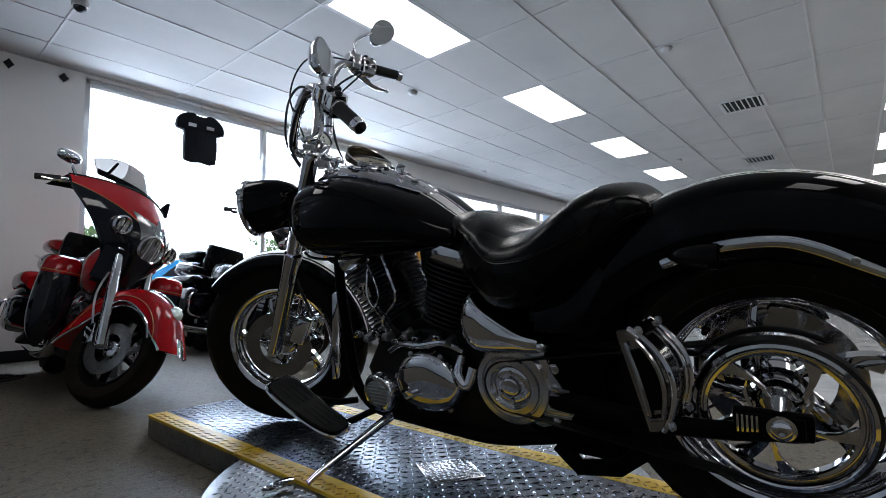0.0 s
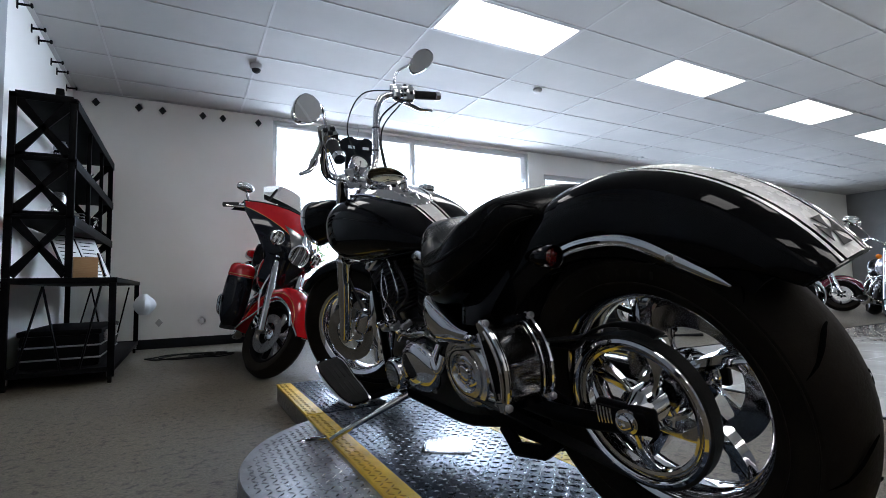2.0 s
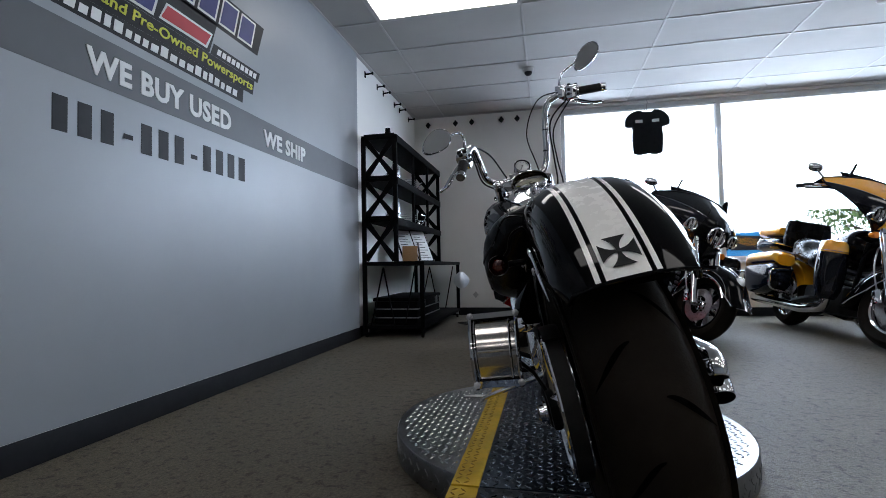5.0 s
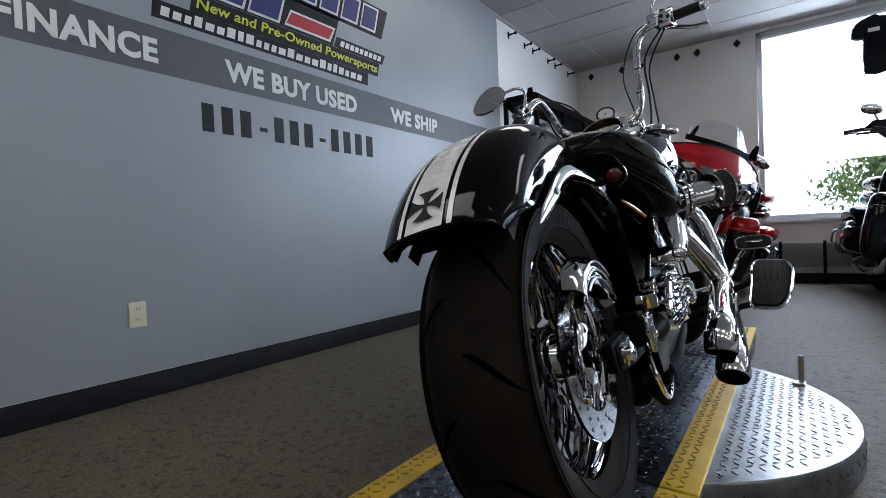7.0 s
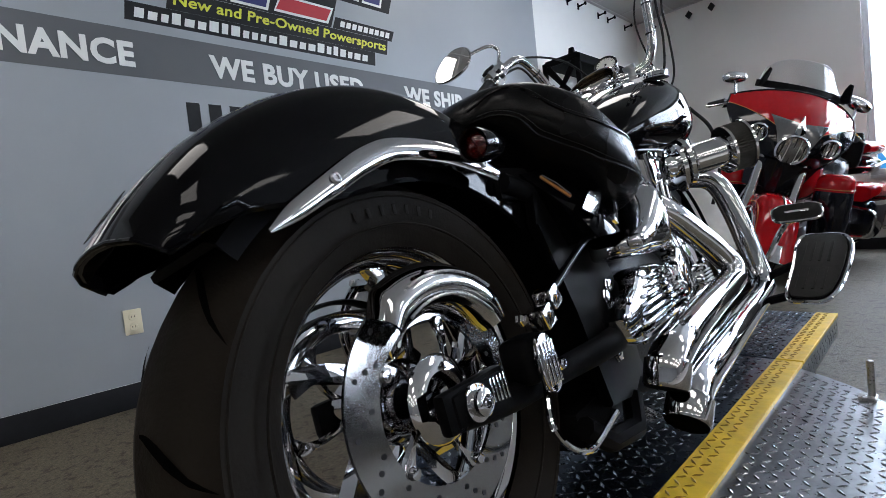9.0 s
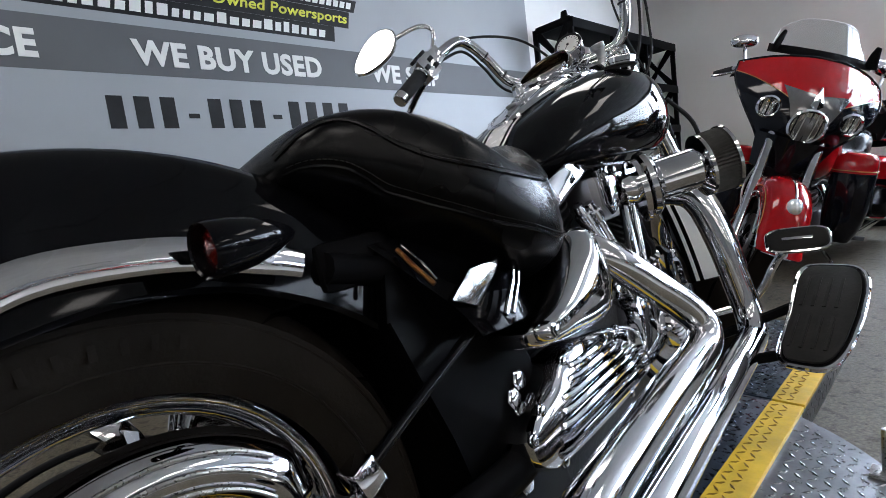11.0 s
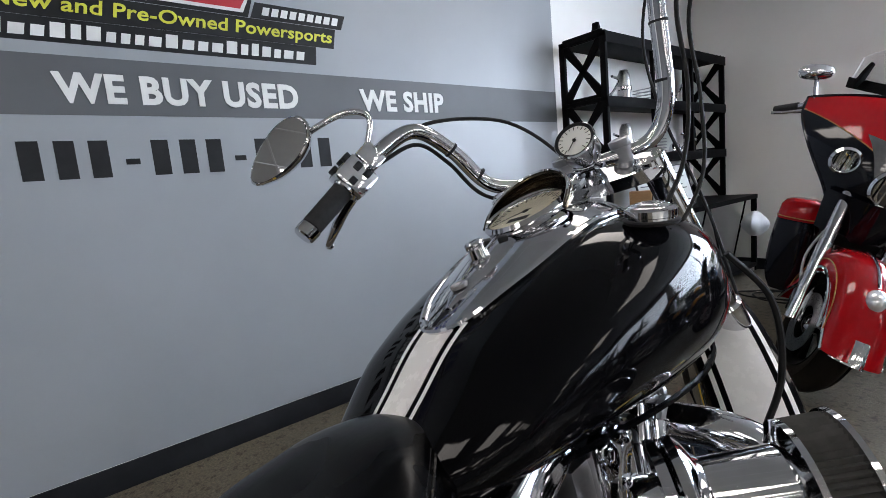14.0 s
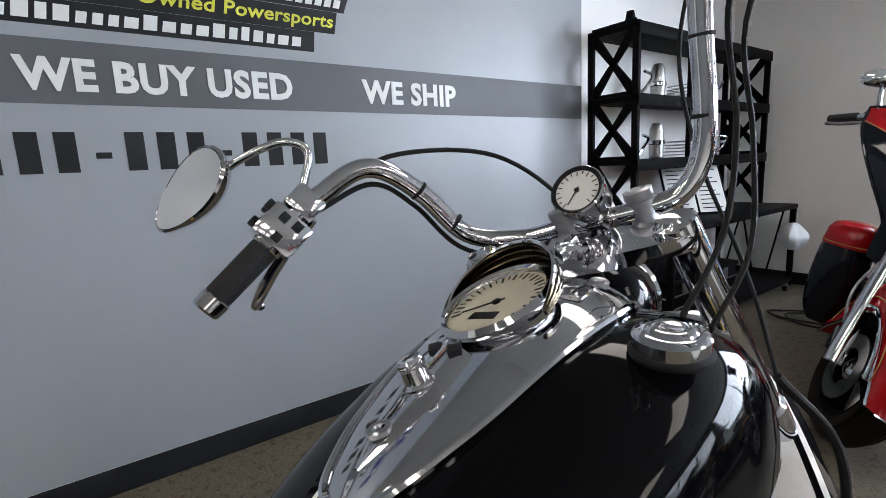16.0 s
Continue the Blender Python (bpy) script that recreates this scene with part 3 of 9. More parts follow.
        part("logo_shape", strip(y0 + 0.014, y1 - 0.012, z0 + 0.014, z1 - 0.014, 0.043, mat, 0.005), mat, s, smooth=False)


sign()


# ---------------------------------------------------------------- the black cruiser on the lift
def across(c, turn=0.0):
    """A frame whose z is the wheel's axle direction (to the rider's right)."""
    return Matrix.Translation(c) @ pose(0, 0, 0, 0, 0, turn) @ pose(0, 0, 0, 0, 90, 0)


def tyre(bm, m, R, r, w, seg=72):
    """A rounded tyre: tread radius R, bead radius r, half width w."""
    prof = [(r - 0.012, -w * 0.70), (r, -w * 0.78), (r + (R - r) * 0.35, -w * 0.97), (r + (R - r) * 0.60, -w), (R - 0.055, -w * 0.93), (R - 0.028, -w * 0.75), (R - 0.010, -w * 0.45), (R, 0)]
    prof += [(a, -b) for a, b in prof[-2::-1]]
    lathe(bm, prof, m, seg, cap=False)
    return bm


def tread_groove(bm, m, R, w, count, k, s):
    """One curved slot that runs in from the shoulder: a strip laid on, its shade put into the colour."""
    def surf(x):
        t = abs(x) / w
        return R - 0.010 * (t / 0.45) ** 2 if t < 0.45 else R - 0.010 - 0.018 * ((t - 0.45) / 0.3) ** 1.3 if t < 0.75 else R - 0.028 - 0.027 * ((t - 0.75) / 0.18)
    a0 = 2 * math.pi * (k + (0.5 if s > 0 else 0)) / count
    left, right_ = [], []
    for i in range(11):
        u = i / 10
        x = s * w * (0.14 + 0.74 * u)
        a = a0 + 0.26 * u ** 1.5 * (1 if k % 2 else 0.75)
        h = 0.0075 * math.sin(math.pi * min(1, max(0.06, u * 0.92 + 0.06)))
        rr = surf(x) + 0.0016
        for lst, d in ((left, -h), (right_, h)):
            lst.append(bm.verts.new(m @ V(rr * math.cos(a + d / R), rr * math.sin(a + d / R), x)))
    for i in range(10):
        bm.faces.new((left[i], left[i + 1], right_[i + 1], right_[i]))


def rim(bm, m, r, w, seg=64):
    prof = [(r + 0.004, -w), (r - 0.004, -w - 0.006), (r - 0.016, -w), (r - 0.028, -w * 0.80), (r - 0.034, -w * 0.45), (r - 0.036, 0)]
    prof += [(a, -b) for a, b in prof[-2::-1]]
    lathe(bm, prof, m, seg, cap=False)
    outer = [(r + 0.004, -w), (r - 0.012, -w * 0.5), (r - 0.02, 0), (r - 0.012, w * 0.5), (r + 0.004, w)]
    lathe(bm, outer, m, seg, cap=False)
    return bm


def blade_spoke(bm, m, r0, r1, ang, x, thick, curl, width):
    """One cast spoke that swings out from hub to rim, with a pierced, forked outer end."""
    def p(r, a):
        return (r * math.cos(ang + a), r * math.sin(ang + a))
    out = []
    n = 9
    for i in range(n):
        u = i / (n - 1)
        r = r0 + (r1 - r0) * u
        out.append(p(r, curl * u ** 1.4 + width * (0.34 + 0.25 * u - 0.42 * math.sin(math.pi * u)) / max(r, 0.06) * 0.5))
    back = []
    for i in range(n):
        u = 1 - i / (n - 1)
        r = r0 + (r1 - r0) * u
        back.append(p(r, curl * u ** 1.4 - width * (0.34 + 0.25 * u - 0.42 * math.sin(math.pi * u)) / max(r, 0.06) * 0.5))
    slab(bm, out + back, thick, m @ Matrix.Translation((0, 0, x - thick / 2)), bevel=thick * 0.40)


def wheel_parts(parent, c, turn, R, r, w, rw, spokes, groove_count, name):
    m = across(c, turn)
    w_ob = thing_part(name, parent)
    part("tyre", tyre(nb(), m, R, r, w), RUBBER, w_ob)
    for k in range(groove_count):
        for s in (-1, 1):
            bm = nb()
            tread_groove(bm, m, R, w, groove_count, k, s)
            part("tread_groove", bm, RECESS_BLACK, w_ob)
    part("rim", rim(nb(), m, r, rw), CHROME, w_ob)
    for k in range(spokes):
        bm = nb()
        blade_spoke(bm, m, 0.045, r - 0.028, 2 * math.pi * k / spokes, 0, 0.034, 0.55, 0.075)
        part("spoke", bm, CHROME, w_ob)
    bm = nb()
    lathe(bm, [(0.03, -rw * 0.9), (0.05, -rw * 0.88), (0.056, -rw * 0.6), (0.048, -rw * 0.3), (0.066, -0.02), (0.066, 0.02), (0.048, rw * 0.3), (0.056, rw * 0.6), (0.05, rw * 0.88), (0.03, rw * 0.9)], m, 32)
    part("hub", bm, CHROME, w_ob)
    return w_ob


def thing_part(name, parent, label=""):
    """A part that only gathers sub-parts: an empty mesh would not show, so it carries the axle stub."""
    ob = new(name)
    ob.empty_display_size = 0.05
    ob.parent = parent
    if label:
        tagged(ob, label)
    return ob


def bolt(bm, p, d, r=0.007, h=0.006):
    p, d = Vector(p), Vector(d).normalized()
    m, _ = frame_z(p, p + d * h)
    lathe(bm, [(r * 1.25, 0), (r * 1.25, h * 0.35), (r, h * 0.4), (r, h * 0.85), (r * 0.6, h), (0, h)], m, 6)


def superellipse(hw, z0, z1, e, n, x0=0.0, e2=None):
    """A rounded closed outline (x, z), from the right side anticlockwise."""
    zc, hz = (z0 + z1) / 2, (z1 - z0) / 2
    out = []
    for i in range(n):
        a = 2 * math.pi * i / n
        c, s = math.cos(a), math.sin(a)
        ee = e if s >= 0 or e2 is None else e2
        out.append((x0 + hw * math.copysign(abs(c) ** (2 / ee), c), zc + hz * math.copysign(abs(s) ** (2 / ee), s)))
    return out


REAR = V(0, 0.0, 0.381)      # rear axle
WHEEL = V(-0.028, 0.0, 0.381)  # middle of the rear tyre
XF = -0.017                   # middle of the rear fender
FRONT = V(0.016, 1.82, 0.352)  # front axle
TURN = 29.0                   # steering, to the left
LAT = V(math.cos(radians(TURN)), math.sin(radians(TURN)), 0)
AHEAD = V(-math.sin(radians(TURN)), math.cos(radians(TURN)), 0)
STEM = V(-0.005, 1.41, 1.04)    # between the fork tops
FC = V(0, 0.03, 0.41)         # middle of the rear fender's sweep
BIKE = pose(1.3745, -0.2895, 0.0926, 1.25, -12.2, 5.25) @ Matrix.Diagonal((0.9344, 0.9344, 0.9344, 1))
TANK = [(0.735, 0.050, 0.785, 0.750), (0.775, 0.120, 0.818, 0.745), (0.83, 0.160, 0.858, 0.740), (0.89, 0.188, 0.903, 0.737), (0.94, 0.205, 0.930, 0.735), (1.0, 0.222, 0.958, 0.732), (1.15, 0.252, 1.010, 0.724), (1.27, 0.258, 1.020, 0.726), (1.36, 0.232, 1.002, 0.745), (1.42, 0.160, 0.957, 0.80), (1.445, 0.06, 0.915, 0.86)]


def tank_z(x, y):
    hw, zt, zb = lerp_table(TANK, y)
    t = min(0.999, abs(x) / max(hw, 1e-3))
    return (zt + zb) / 2 + (zt - zb) / 2 * (1 - t ** 2.9) ** (1 / 2.9)


def rear_fender(bike):
    edge = [(15, 0.37), (23, 0.36), (34, 0.34), (48, 0.322), (60, 0.312), (90, 0.30), (112, 0.305), (126, 0.338), (137, 0.388), (146.5, 0.428)]
    def section(a, off):
        r_edge = lerp_table(edge, a)[0]
        pts = [(-0.124, r_edge), (-0.127, r_edge + (0.415 - r_edge) * 0.5), (-0.126, 0.405), (-0.119, 0.434), (-0.101, 0.455), (-0.070, 0.468), (-0.036, 0.473), (0, 0.474)]
        # towards the tail the skirt runs up into the shoulder
        pts = [(max(x, -0.124 + 0.5 * (r_edge - 0.395)) if r_edge > 0.395 and x < -0.09 else x, max(r, r_edge - 0.0005 * (7 - k))) for k, (x, r) in enumerate(pts)]
        pts += [(-x, r) for x, r in pts[-2::-1]]
        ca, sa = math.cos(radians(a)), math.sin(radians(a))
        return [V(XF + x * (1 + off * 4), FC.y + (r + off) * ca, FC.z + (r + off) * sa) for x, r in pts]
    f = thing_part("rear_fender", bike)
    bm = nb()
    steps = [15 + (146.5 - 15) * i / 44 for i in range(45)]
    outer = [section(a, 0.0) for a in steps]
    inner = [[p + (V(0, FC.y, FC.z) - V(0, p.y, p.z)).normalized() * 0.006 + V(-math.copysign(0.006, p.x - XF) if abs(p.x - XF) > 0.01 else 0, 0, 0) for p in r] for r in outer]
    loft(bm, [o + i[::-1] for o, i in zip(outer, inner)])
    part("shell", bm, BLACK_PAINT, f)
    bm = nb()
    tube(bm, outer[-1], 0.0028, 8)
    part("rolled_edge", bm, BLACK_PAINT, f)
    # black inner guard between the tail and the tyre
    bm = nb()
    rings = []
    for i in range(15):
        a = radians(106 + 29 * i / 14)
        ca, sa = math.cos(a), math.sin(a)
        rings.append([V(WHEEL.x + x, WHEEL.y + r * ca, WHEEL.z + r * sa) for x, r in ((-0.098, 0.350), (-0.101, 0.380), (-0.088, 0.389), (0.088, 0.389), (0.101, 0.380), (0.098, 0.350), (0.095, 0.377), (-0.095, 0.377))])
    loft(bm, rings)
    part("inner_guard", bm, SATIN_BLACK, f)

    def stripe(x0, x1, a0, a1, mat, name, lift=0.0014):
        bm = nb()
        rows = []
        for i in range(31):
            a = a0 + (a1 - a0) * i / 30
            ca, sa = math.cos(radians(a)), math.sin(radians(a))
            row = []
            for k in range(5):
                x = x0 + (x1 - x0) * k / 4
                r = np.interp(abs(x - 0.010), [0, 0.036, 0.070, 0.101], [0.474, 0.473, 0.468, 0.455]) + lift
                row.append(V(XF - 0.010 + x, FC.y + r * ca, FC.z + r * sa))
            rows.append(row)
        loft(bm, rows, cap=False, closed=False)
        part(name, bm, mat, f)
    stripe(-0.036, 0.036, 30, 146, WHITE_PAINT, "racing_stripe")
    stripe(-0.053, -0.044, 30, 146, WHITE_PAINT, "pinstripe")
    stripe(0.044, 0.053, 30, 146, WHITE_PAINT, "pinstripe")
    # flared black cross near the tail
    a = radians(140)
    m = Matrix.Translation((XF - 0.010, FC.y + 0.4765 * math.cos(a), FC.z + 0.4765 * math.sin(a))) @ pose(0, 0, 0, math.degrees(a) - 90, 0, 0)
    part("cross_emblem", cross_shape(nb(), m, 0.031, 0.0012), INK, f)
    for s in (-1, 1):
        # chrome fender strut, bolted at both ends
        st = thing_part("fender_strut", bike)
        bm = nb()
        out = 0.030 if s > 0 else 0.008
        pts = spline([(XF + s * (0.130 + out * k), y, z) for y, z, k in ((0.205, 0.700, 1.0), (0.165, 0.715, 0.95), (0.085, 0.738, 0.7), (-0.01, 0.744, 0.45), (-0.07, 0.728, 0.3), (-0.13, 0.698, 0.2), (-0.19, 0.667, 0.05), (-0.225, 0.648, 0))], 5)
        tube(bm, pts, [k * (1.0 if s > 0 else 0.68) for k in (0.016, 0.018, 0.018, 0.018, 0.018, 0.016, 0.012, 0.003)], 10, flat=0.42, up=(s, 0, 0))
        part("strap", bm, CHROME, st)
        for y, z, k in ((-0.128, 0.703, 0.2), (0.165, 0.715, 0.95)):
            bm = nb()
            lathe(bm, [(0.008, 0), (0.008, 0.002), (0.006, 0.004), (0.0035, 0.004), (0.003, 0.002), (0, 0.002)], frame_z((XF + s * (0.137 + out * k), y, z), (XF + s * 0.18, y, z))[0], 20)
            part("bolt", bm, CAST, st)
        # bullet turn signal
        ts = thing_part("turn_signal", bike)
        mm, _ = frame_z((XF + s * 0.208, 0.090, 0.728), (XF + s * 0.200, 0.22, 0.732))
        bm = nb()
        mm = mm @ Matrix.Diagonal((0.86, 0.86, 0.92, 1))
        lathe(bm, [(0.0, 0.014), (0.0265, 0.014), (0.0275, -0.002), (0.030, -0.004), (0.031, 0.002), (0.031, 0.02), (0.028, 0.045), (0.020, 0.072), (0.009, 0.094), (0, 0.102)], mm, 28)
        rod(bm, (XF + s * 0.135, 0.140, 0.722), (XF + s * 0.195, 0.130, 0.727), 0.009)
        part("housing", bm, BLACK_PAINT, ts)
        bm = nb()
        lathe(bm, [(0.0262, 0.012), (0.020, 0.006), (0.010, 0.003), (0, 0.002)], mm, 24)
        part("lens", bm, RED_LENS, ts, "dark red lens")


def cross_shape(bm, m, s, thick):
    """A cross with four flared arms; s: half its width."""
    for k in range(4):
        q = m @ pose(0, 0, 0, 0, 0, 90 * k)
        out = [(-0.10 * s, 0.10 * s)]
        for i in range(6):
            u = i / 5
            out.append((-(0.10 + 0.52 * u ** 2) * s, (0.10 + 0.90 * u) * s))
        out += [(-x, y) for x, y in out[:0:-1]] + [(0.10 * s, 0.10 * s)]
        slab(bm, out, thick, q)
    slab(bm, [(-0.11 * s, -0.11 * s), (0.11 * s, -0.11 * s), (0.11 * s, 0.11 * s), (-0.11 * s, 0.11 * s)], thick, m)
    return bm


def tank_and_dash(bike):
    t = thing_part("fuel_tank", bike)
    bm = nb()
    rings = []
    for i in range(37):
        u = i / 36
        y = 0.735 + (1.445 - 0.735) * (u - 0.06 * math.sin(2 * math.pi * u) * 0.5)
        hw, zt, zb = lerp_table(TANK, y)
        rings.append([V(x, y, z) for x, z in superellipse(hw, zb, zt, 2.9, 36, e2=2.4)])
    loft(bm, rings)
    part("shell", bm, BLACK_PAINT, t)
    for x0, x1, name in ((-0.036, 0.036, "racing_stripe"), (-0.056, -0.047, "pinstripe"), (0.047, 0.056, "pinstripe")):
        bm = nb()
        rows = []
        for i in range(19):
            y = 0.715 + 0.30 * i / 18
            k = 0.62 + 0.38 * i / 18
            rows.append([V(x * k, y, tank_z(x * k, y) + 0.0016) for x in (x0, (x0 + x1) / 2, x1)])
        loft(bm, rows, cap=False, closed=False)
        part(name, bm, WHITE_PAINT, t)
    # seam under the shell and emblem trim
    bm = nb()
    for s in (-1, 1):
        tube(bm, [V(s * lerp_table(TANK, y)[0] * 0.80, y, lerp_table(TANK, y)[2] + 0.020) for y in np.linspace(0.80, 1.36, 16)], 0.005, 6)
    part("seam", bm, BLACK_PAINT, t)
    # filler cap beside the dash
    for s in (1,):
        y, x = 1.20, 0.01 + s * 0.196
        z = tank_z(x, y)
        m = Matrix.Translation((x, y, z + 0.008)) @ pose(0, 0, 0, 4, s * 14, 0) @ Matrix.Diagonal((0.74, 0.74, 0.62, 1))
        c = thing_part("filler_cap", bike)
        bm = nb()
        lathe(bm, [(0.047, 0), (0.047, 0.012), (0.05, 0.014), (0.05, 0.03), (0.044, 0.036), (0.034, 0.037), (0.03, 0.042), (0.018, 0.045), (0.014, 0.043), (0.0, 0.044)], m, 32)
        part("cap", bm, CHROME, c)
        bm = nb()
        lathe(bm, [(0.053, -0.004), (0.055, 0.003), (0.05, 0.006)], m, 32)
        part("gasket", bm, RUBBER_PAD, c)
    # chrome dash along the spine of the tank
    d = thing_part("dash", bike)
    bm = nb()
    rings = []
    dash = [(0.9145, 0.004, 0.001), (0.9165, 0.018, 0.003), (0.920, 0.029, 0.004), (0.928, 0.042, 0.006), (0.940, 0.053, 0.008), (0.960, 0.066, 0.010), (0.995, 0.084, 0.013), (1.06, 0.106, 0.018), (1.16, 0.124, 0.026), (1.25, 0.126, 0.034), (1.33, 0.106, 0.040), (1.385, 0.074, 0.036), (1.42, 0.03, 0.02)]
    def dash_z(x, y):
        hw, h = lerp_table(dash, y)
        t_ = min(1, abs(x) / max(hw, 1e-3))
        return tank_z(0, y) * (1 - t_) + tank_z(x, y) * t_ + h * (1 - t_ ** 2.6) + 0.003
    for i in range(45):
        y = 0.9147 + 0.5023 * (i / 44) ** 1.8
        hw, h = lerp_table(dash, y)
        xs = [hw * math.sin(math.pi / 2 * k / 7) for k in range(-7, 8)]
        top = [V(x, y, dash_z(x, y)) for x in xs]
        low = [V(x, y, tank_z(x, y) - 0.012) for x in xs[::-1]]
        rings.append(top + low)
    loft(bm, rings)
    part("panel", bm, CHROME, d)
    bm = nb()
    edge = [V(s * lerp_table(dash, y)[0], y, tank_z(lerp_table(dash, y)[0], y) + 0.004) for s, ys in ((1, 0.9147 + 0.4653 * np.linspace(1, 0, 40) ** 2), (-1, 0.9147 + 0.4653 * np.linspace(0, 1, 40) ** 2)) for y in ys]
    tube(bm, edge, 0.006, 8)
    part("edge_trim", bm, CHROME, d)
    # speedometer under a hood
    g = Matrix.Translation((0.008, 1.180, dash_z(0, 1.18) - 0.002)) @ pose(0, 0, 0, 21, 0, 0)
    sp = thing_part("speedometer", bike)
    bm = nb()
    lathe(bm, [(0.070, 0.0), (0.076, 0.004), (0.080, 0.016), (0.075, 0.023), (0.070, 0.020)], g, 48, cap=False)
    part("bezel", bm, CHROME, sp)
    bm = nb()
    lathe(bm, [(0.0, 0.010), (0.071, 0.010)], g, 48, cap=False)
    part("dial", bm, DIAL_CREAM, sp, "cream dial face")
    bm = nb()
    for k in range(27):
        a = radians(-120 + 240 * k / 26)
        q = g @ pose(0, 0, 0.0108, 0, 0, math.degrees(-a))
        box(bm, (-0.0009 if k % 2 else -0.0016, 0.056 if k % 2 else 0.052, 0), (0.0009 if k % 2 else 0.0016, 0.066, 0.0006), m=q)
    part("scale_marks", bm, INK, sp)
    bm = nb()
    box(bm, (-0.0014, -0.012, 0.0012), (0.0014, 0.050, 0.0022), m=g @ pose(0, 0, 0.0108, 0, 0, 118))
    lathe(bm, [(0.006, 0.0105), (0.006, 0.0135), (0, 0.0145)], g, 12)
    part("needle", bm, INK, sp)
    bm = nb()
    box(bm, (-0.022, -0.036, 0), (0.022, -0.022, 0.0008), m=g @ pose(0, 0, 0.0108))
    part("display", bm, BASE_BLACK, sp)
    bm = nb()
    lathe(bm, [(0.0, 0.0205), (0.0715, 0.0205)], g, 40, cap=False)
    o = part("glass", bm, DIAL_GLASS, sp)
    o.visible_shadow = False
    bm = nb()
    rows = []
    for k in range(10):
        u = k / 9
        rows.append([g @ V((0.086 + 0.004 * math.sin(math.pi * u)) * math.sin(a), (0.086 + 0.006 * math.sin(math.pi * u)) * math.cos(a), 0.006 + 0.046 * u * max(0.0, math.cos(a * 0.88)) ** 0.7) for a in (radians(-100 + 200 * i / 40) for i in range(41))])
    inner = [[p + V(0, -0.004, -0.001) for p in r] for r in rows]
    loft(bm, rows, cap=False, closed=False)
    tube(bm, rows[9], 0.0030, 6)
    hd = part("hood", bm, CHROME, sp)
    # inner face of the hood, its brown reflections painted as base colour
    bm = nb()
    loft(bm, inner, cap=False, closed=False)
    for k in (2, 4, 6, 8):
        tube(bm, inner[k], 0.0028, 6)
    part("liner", bm, BROWN_MIRROR, hd, "ribbed liner with brown reflections in its colour")
    # raised teardrop along the middle of the tongue
    bm = nb()
    rows = []
    for i in range(25):
        u = i / 24
        y = 0.945 + 0.145 * u
        hw = 0.003 + 0.040 * math.sin(math.pi * min(1, u * 0.62 + 0.02)) ** 0.9
        rows.append([V(x, y, dash_z(x, y) - 0.003 + (0.003 + 0.012 * math.sin(math.pi * (0.06 + 0.5 * u))) * max(0.0, 1 - (x / hw) ** 2) ** 0.7) for x in (hw * math.sin(math.pi / 2 * k / 7) for k in range(-7, 8))])
    loft(bm, rows, cap=False, closed=False)
    part("ridge", bm, CHROME, d)
    # upright ignition barrel, two small dark windows under the dial
    q = Matrix.Translation((0, 1.040, dash_z(0, 1.040) + 0.004)) @ pose(0, 0, 0, 14, 0, 0)
    bm = nb()
    lathe(bm, [(0.021, -0.004), (0.021, 0.004), (0.016, 0.007), (0.0145, 0.022), (0.016, 0.024), (0.016, 0.031), (0.013, 0.034), (0.005, 0.034), (0.004, 0.031), (0.0, 0.031)], q, 28)
    ig = part("ignition_barrel", bm, CHROME, d)
    # slot as a black bar on the barrel, its shade put into the colour
    bm = nb()
    box(bm, (-0.0014, -0.008, 0.0335), (0.0014, 0.008, 0.0348), 0.0004, q)
    part("key_slot", bm, INK, ig)
    for k in (-1, 1):
        bm = nb()
        q = Matrix.Translation((k * 0.017, 1.084, dash_z(k * 0.017, 1.084) + 0.012)) @ pose(0, 0, 0, 16, 0, 45)
        box(bm, (-0.0085, -0.0085, -0.012), (0.0085, 0.0085, 0.002), 0.0015, q)
        part("indicator_window", bm, INK, d, "small black diamond window")
    for p_, dr, r_ in (((0, 0.980, dash_z(0, 0.980) + 0.006), (0, -0.2, 1), 0.012), ((0.066, 1.32, dash_z(0.066, 1.32)), (0.4, 0, 1), 0.011), ((-0.066, 1.32, dash_z(-0.066, 1.32)), (-0.4, 0, 1), 0.011)):
        bm = nb()
        lathe(bm, [(r_ * 1.2, -0.002), (r_ * 1.2, 0.003), (r_, 0.005), (r_ * 0.6, 0.004), (r_ * 0.5, 0.001), (0, 0.001)], frame_z(p_, Vector(p_) + Vector(dr))[0], 20)
        part("screw", bm, CAST, d)


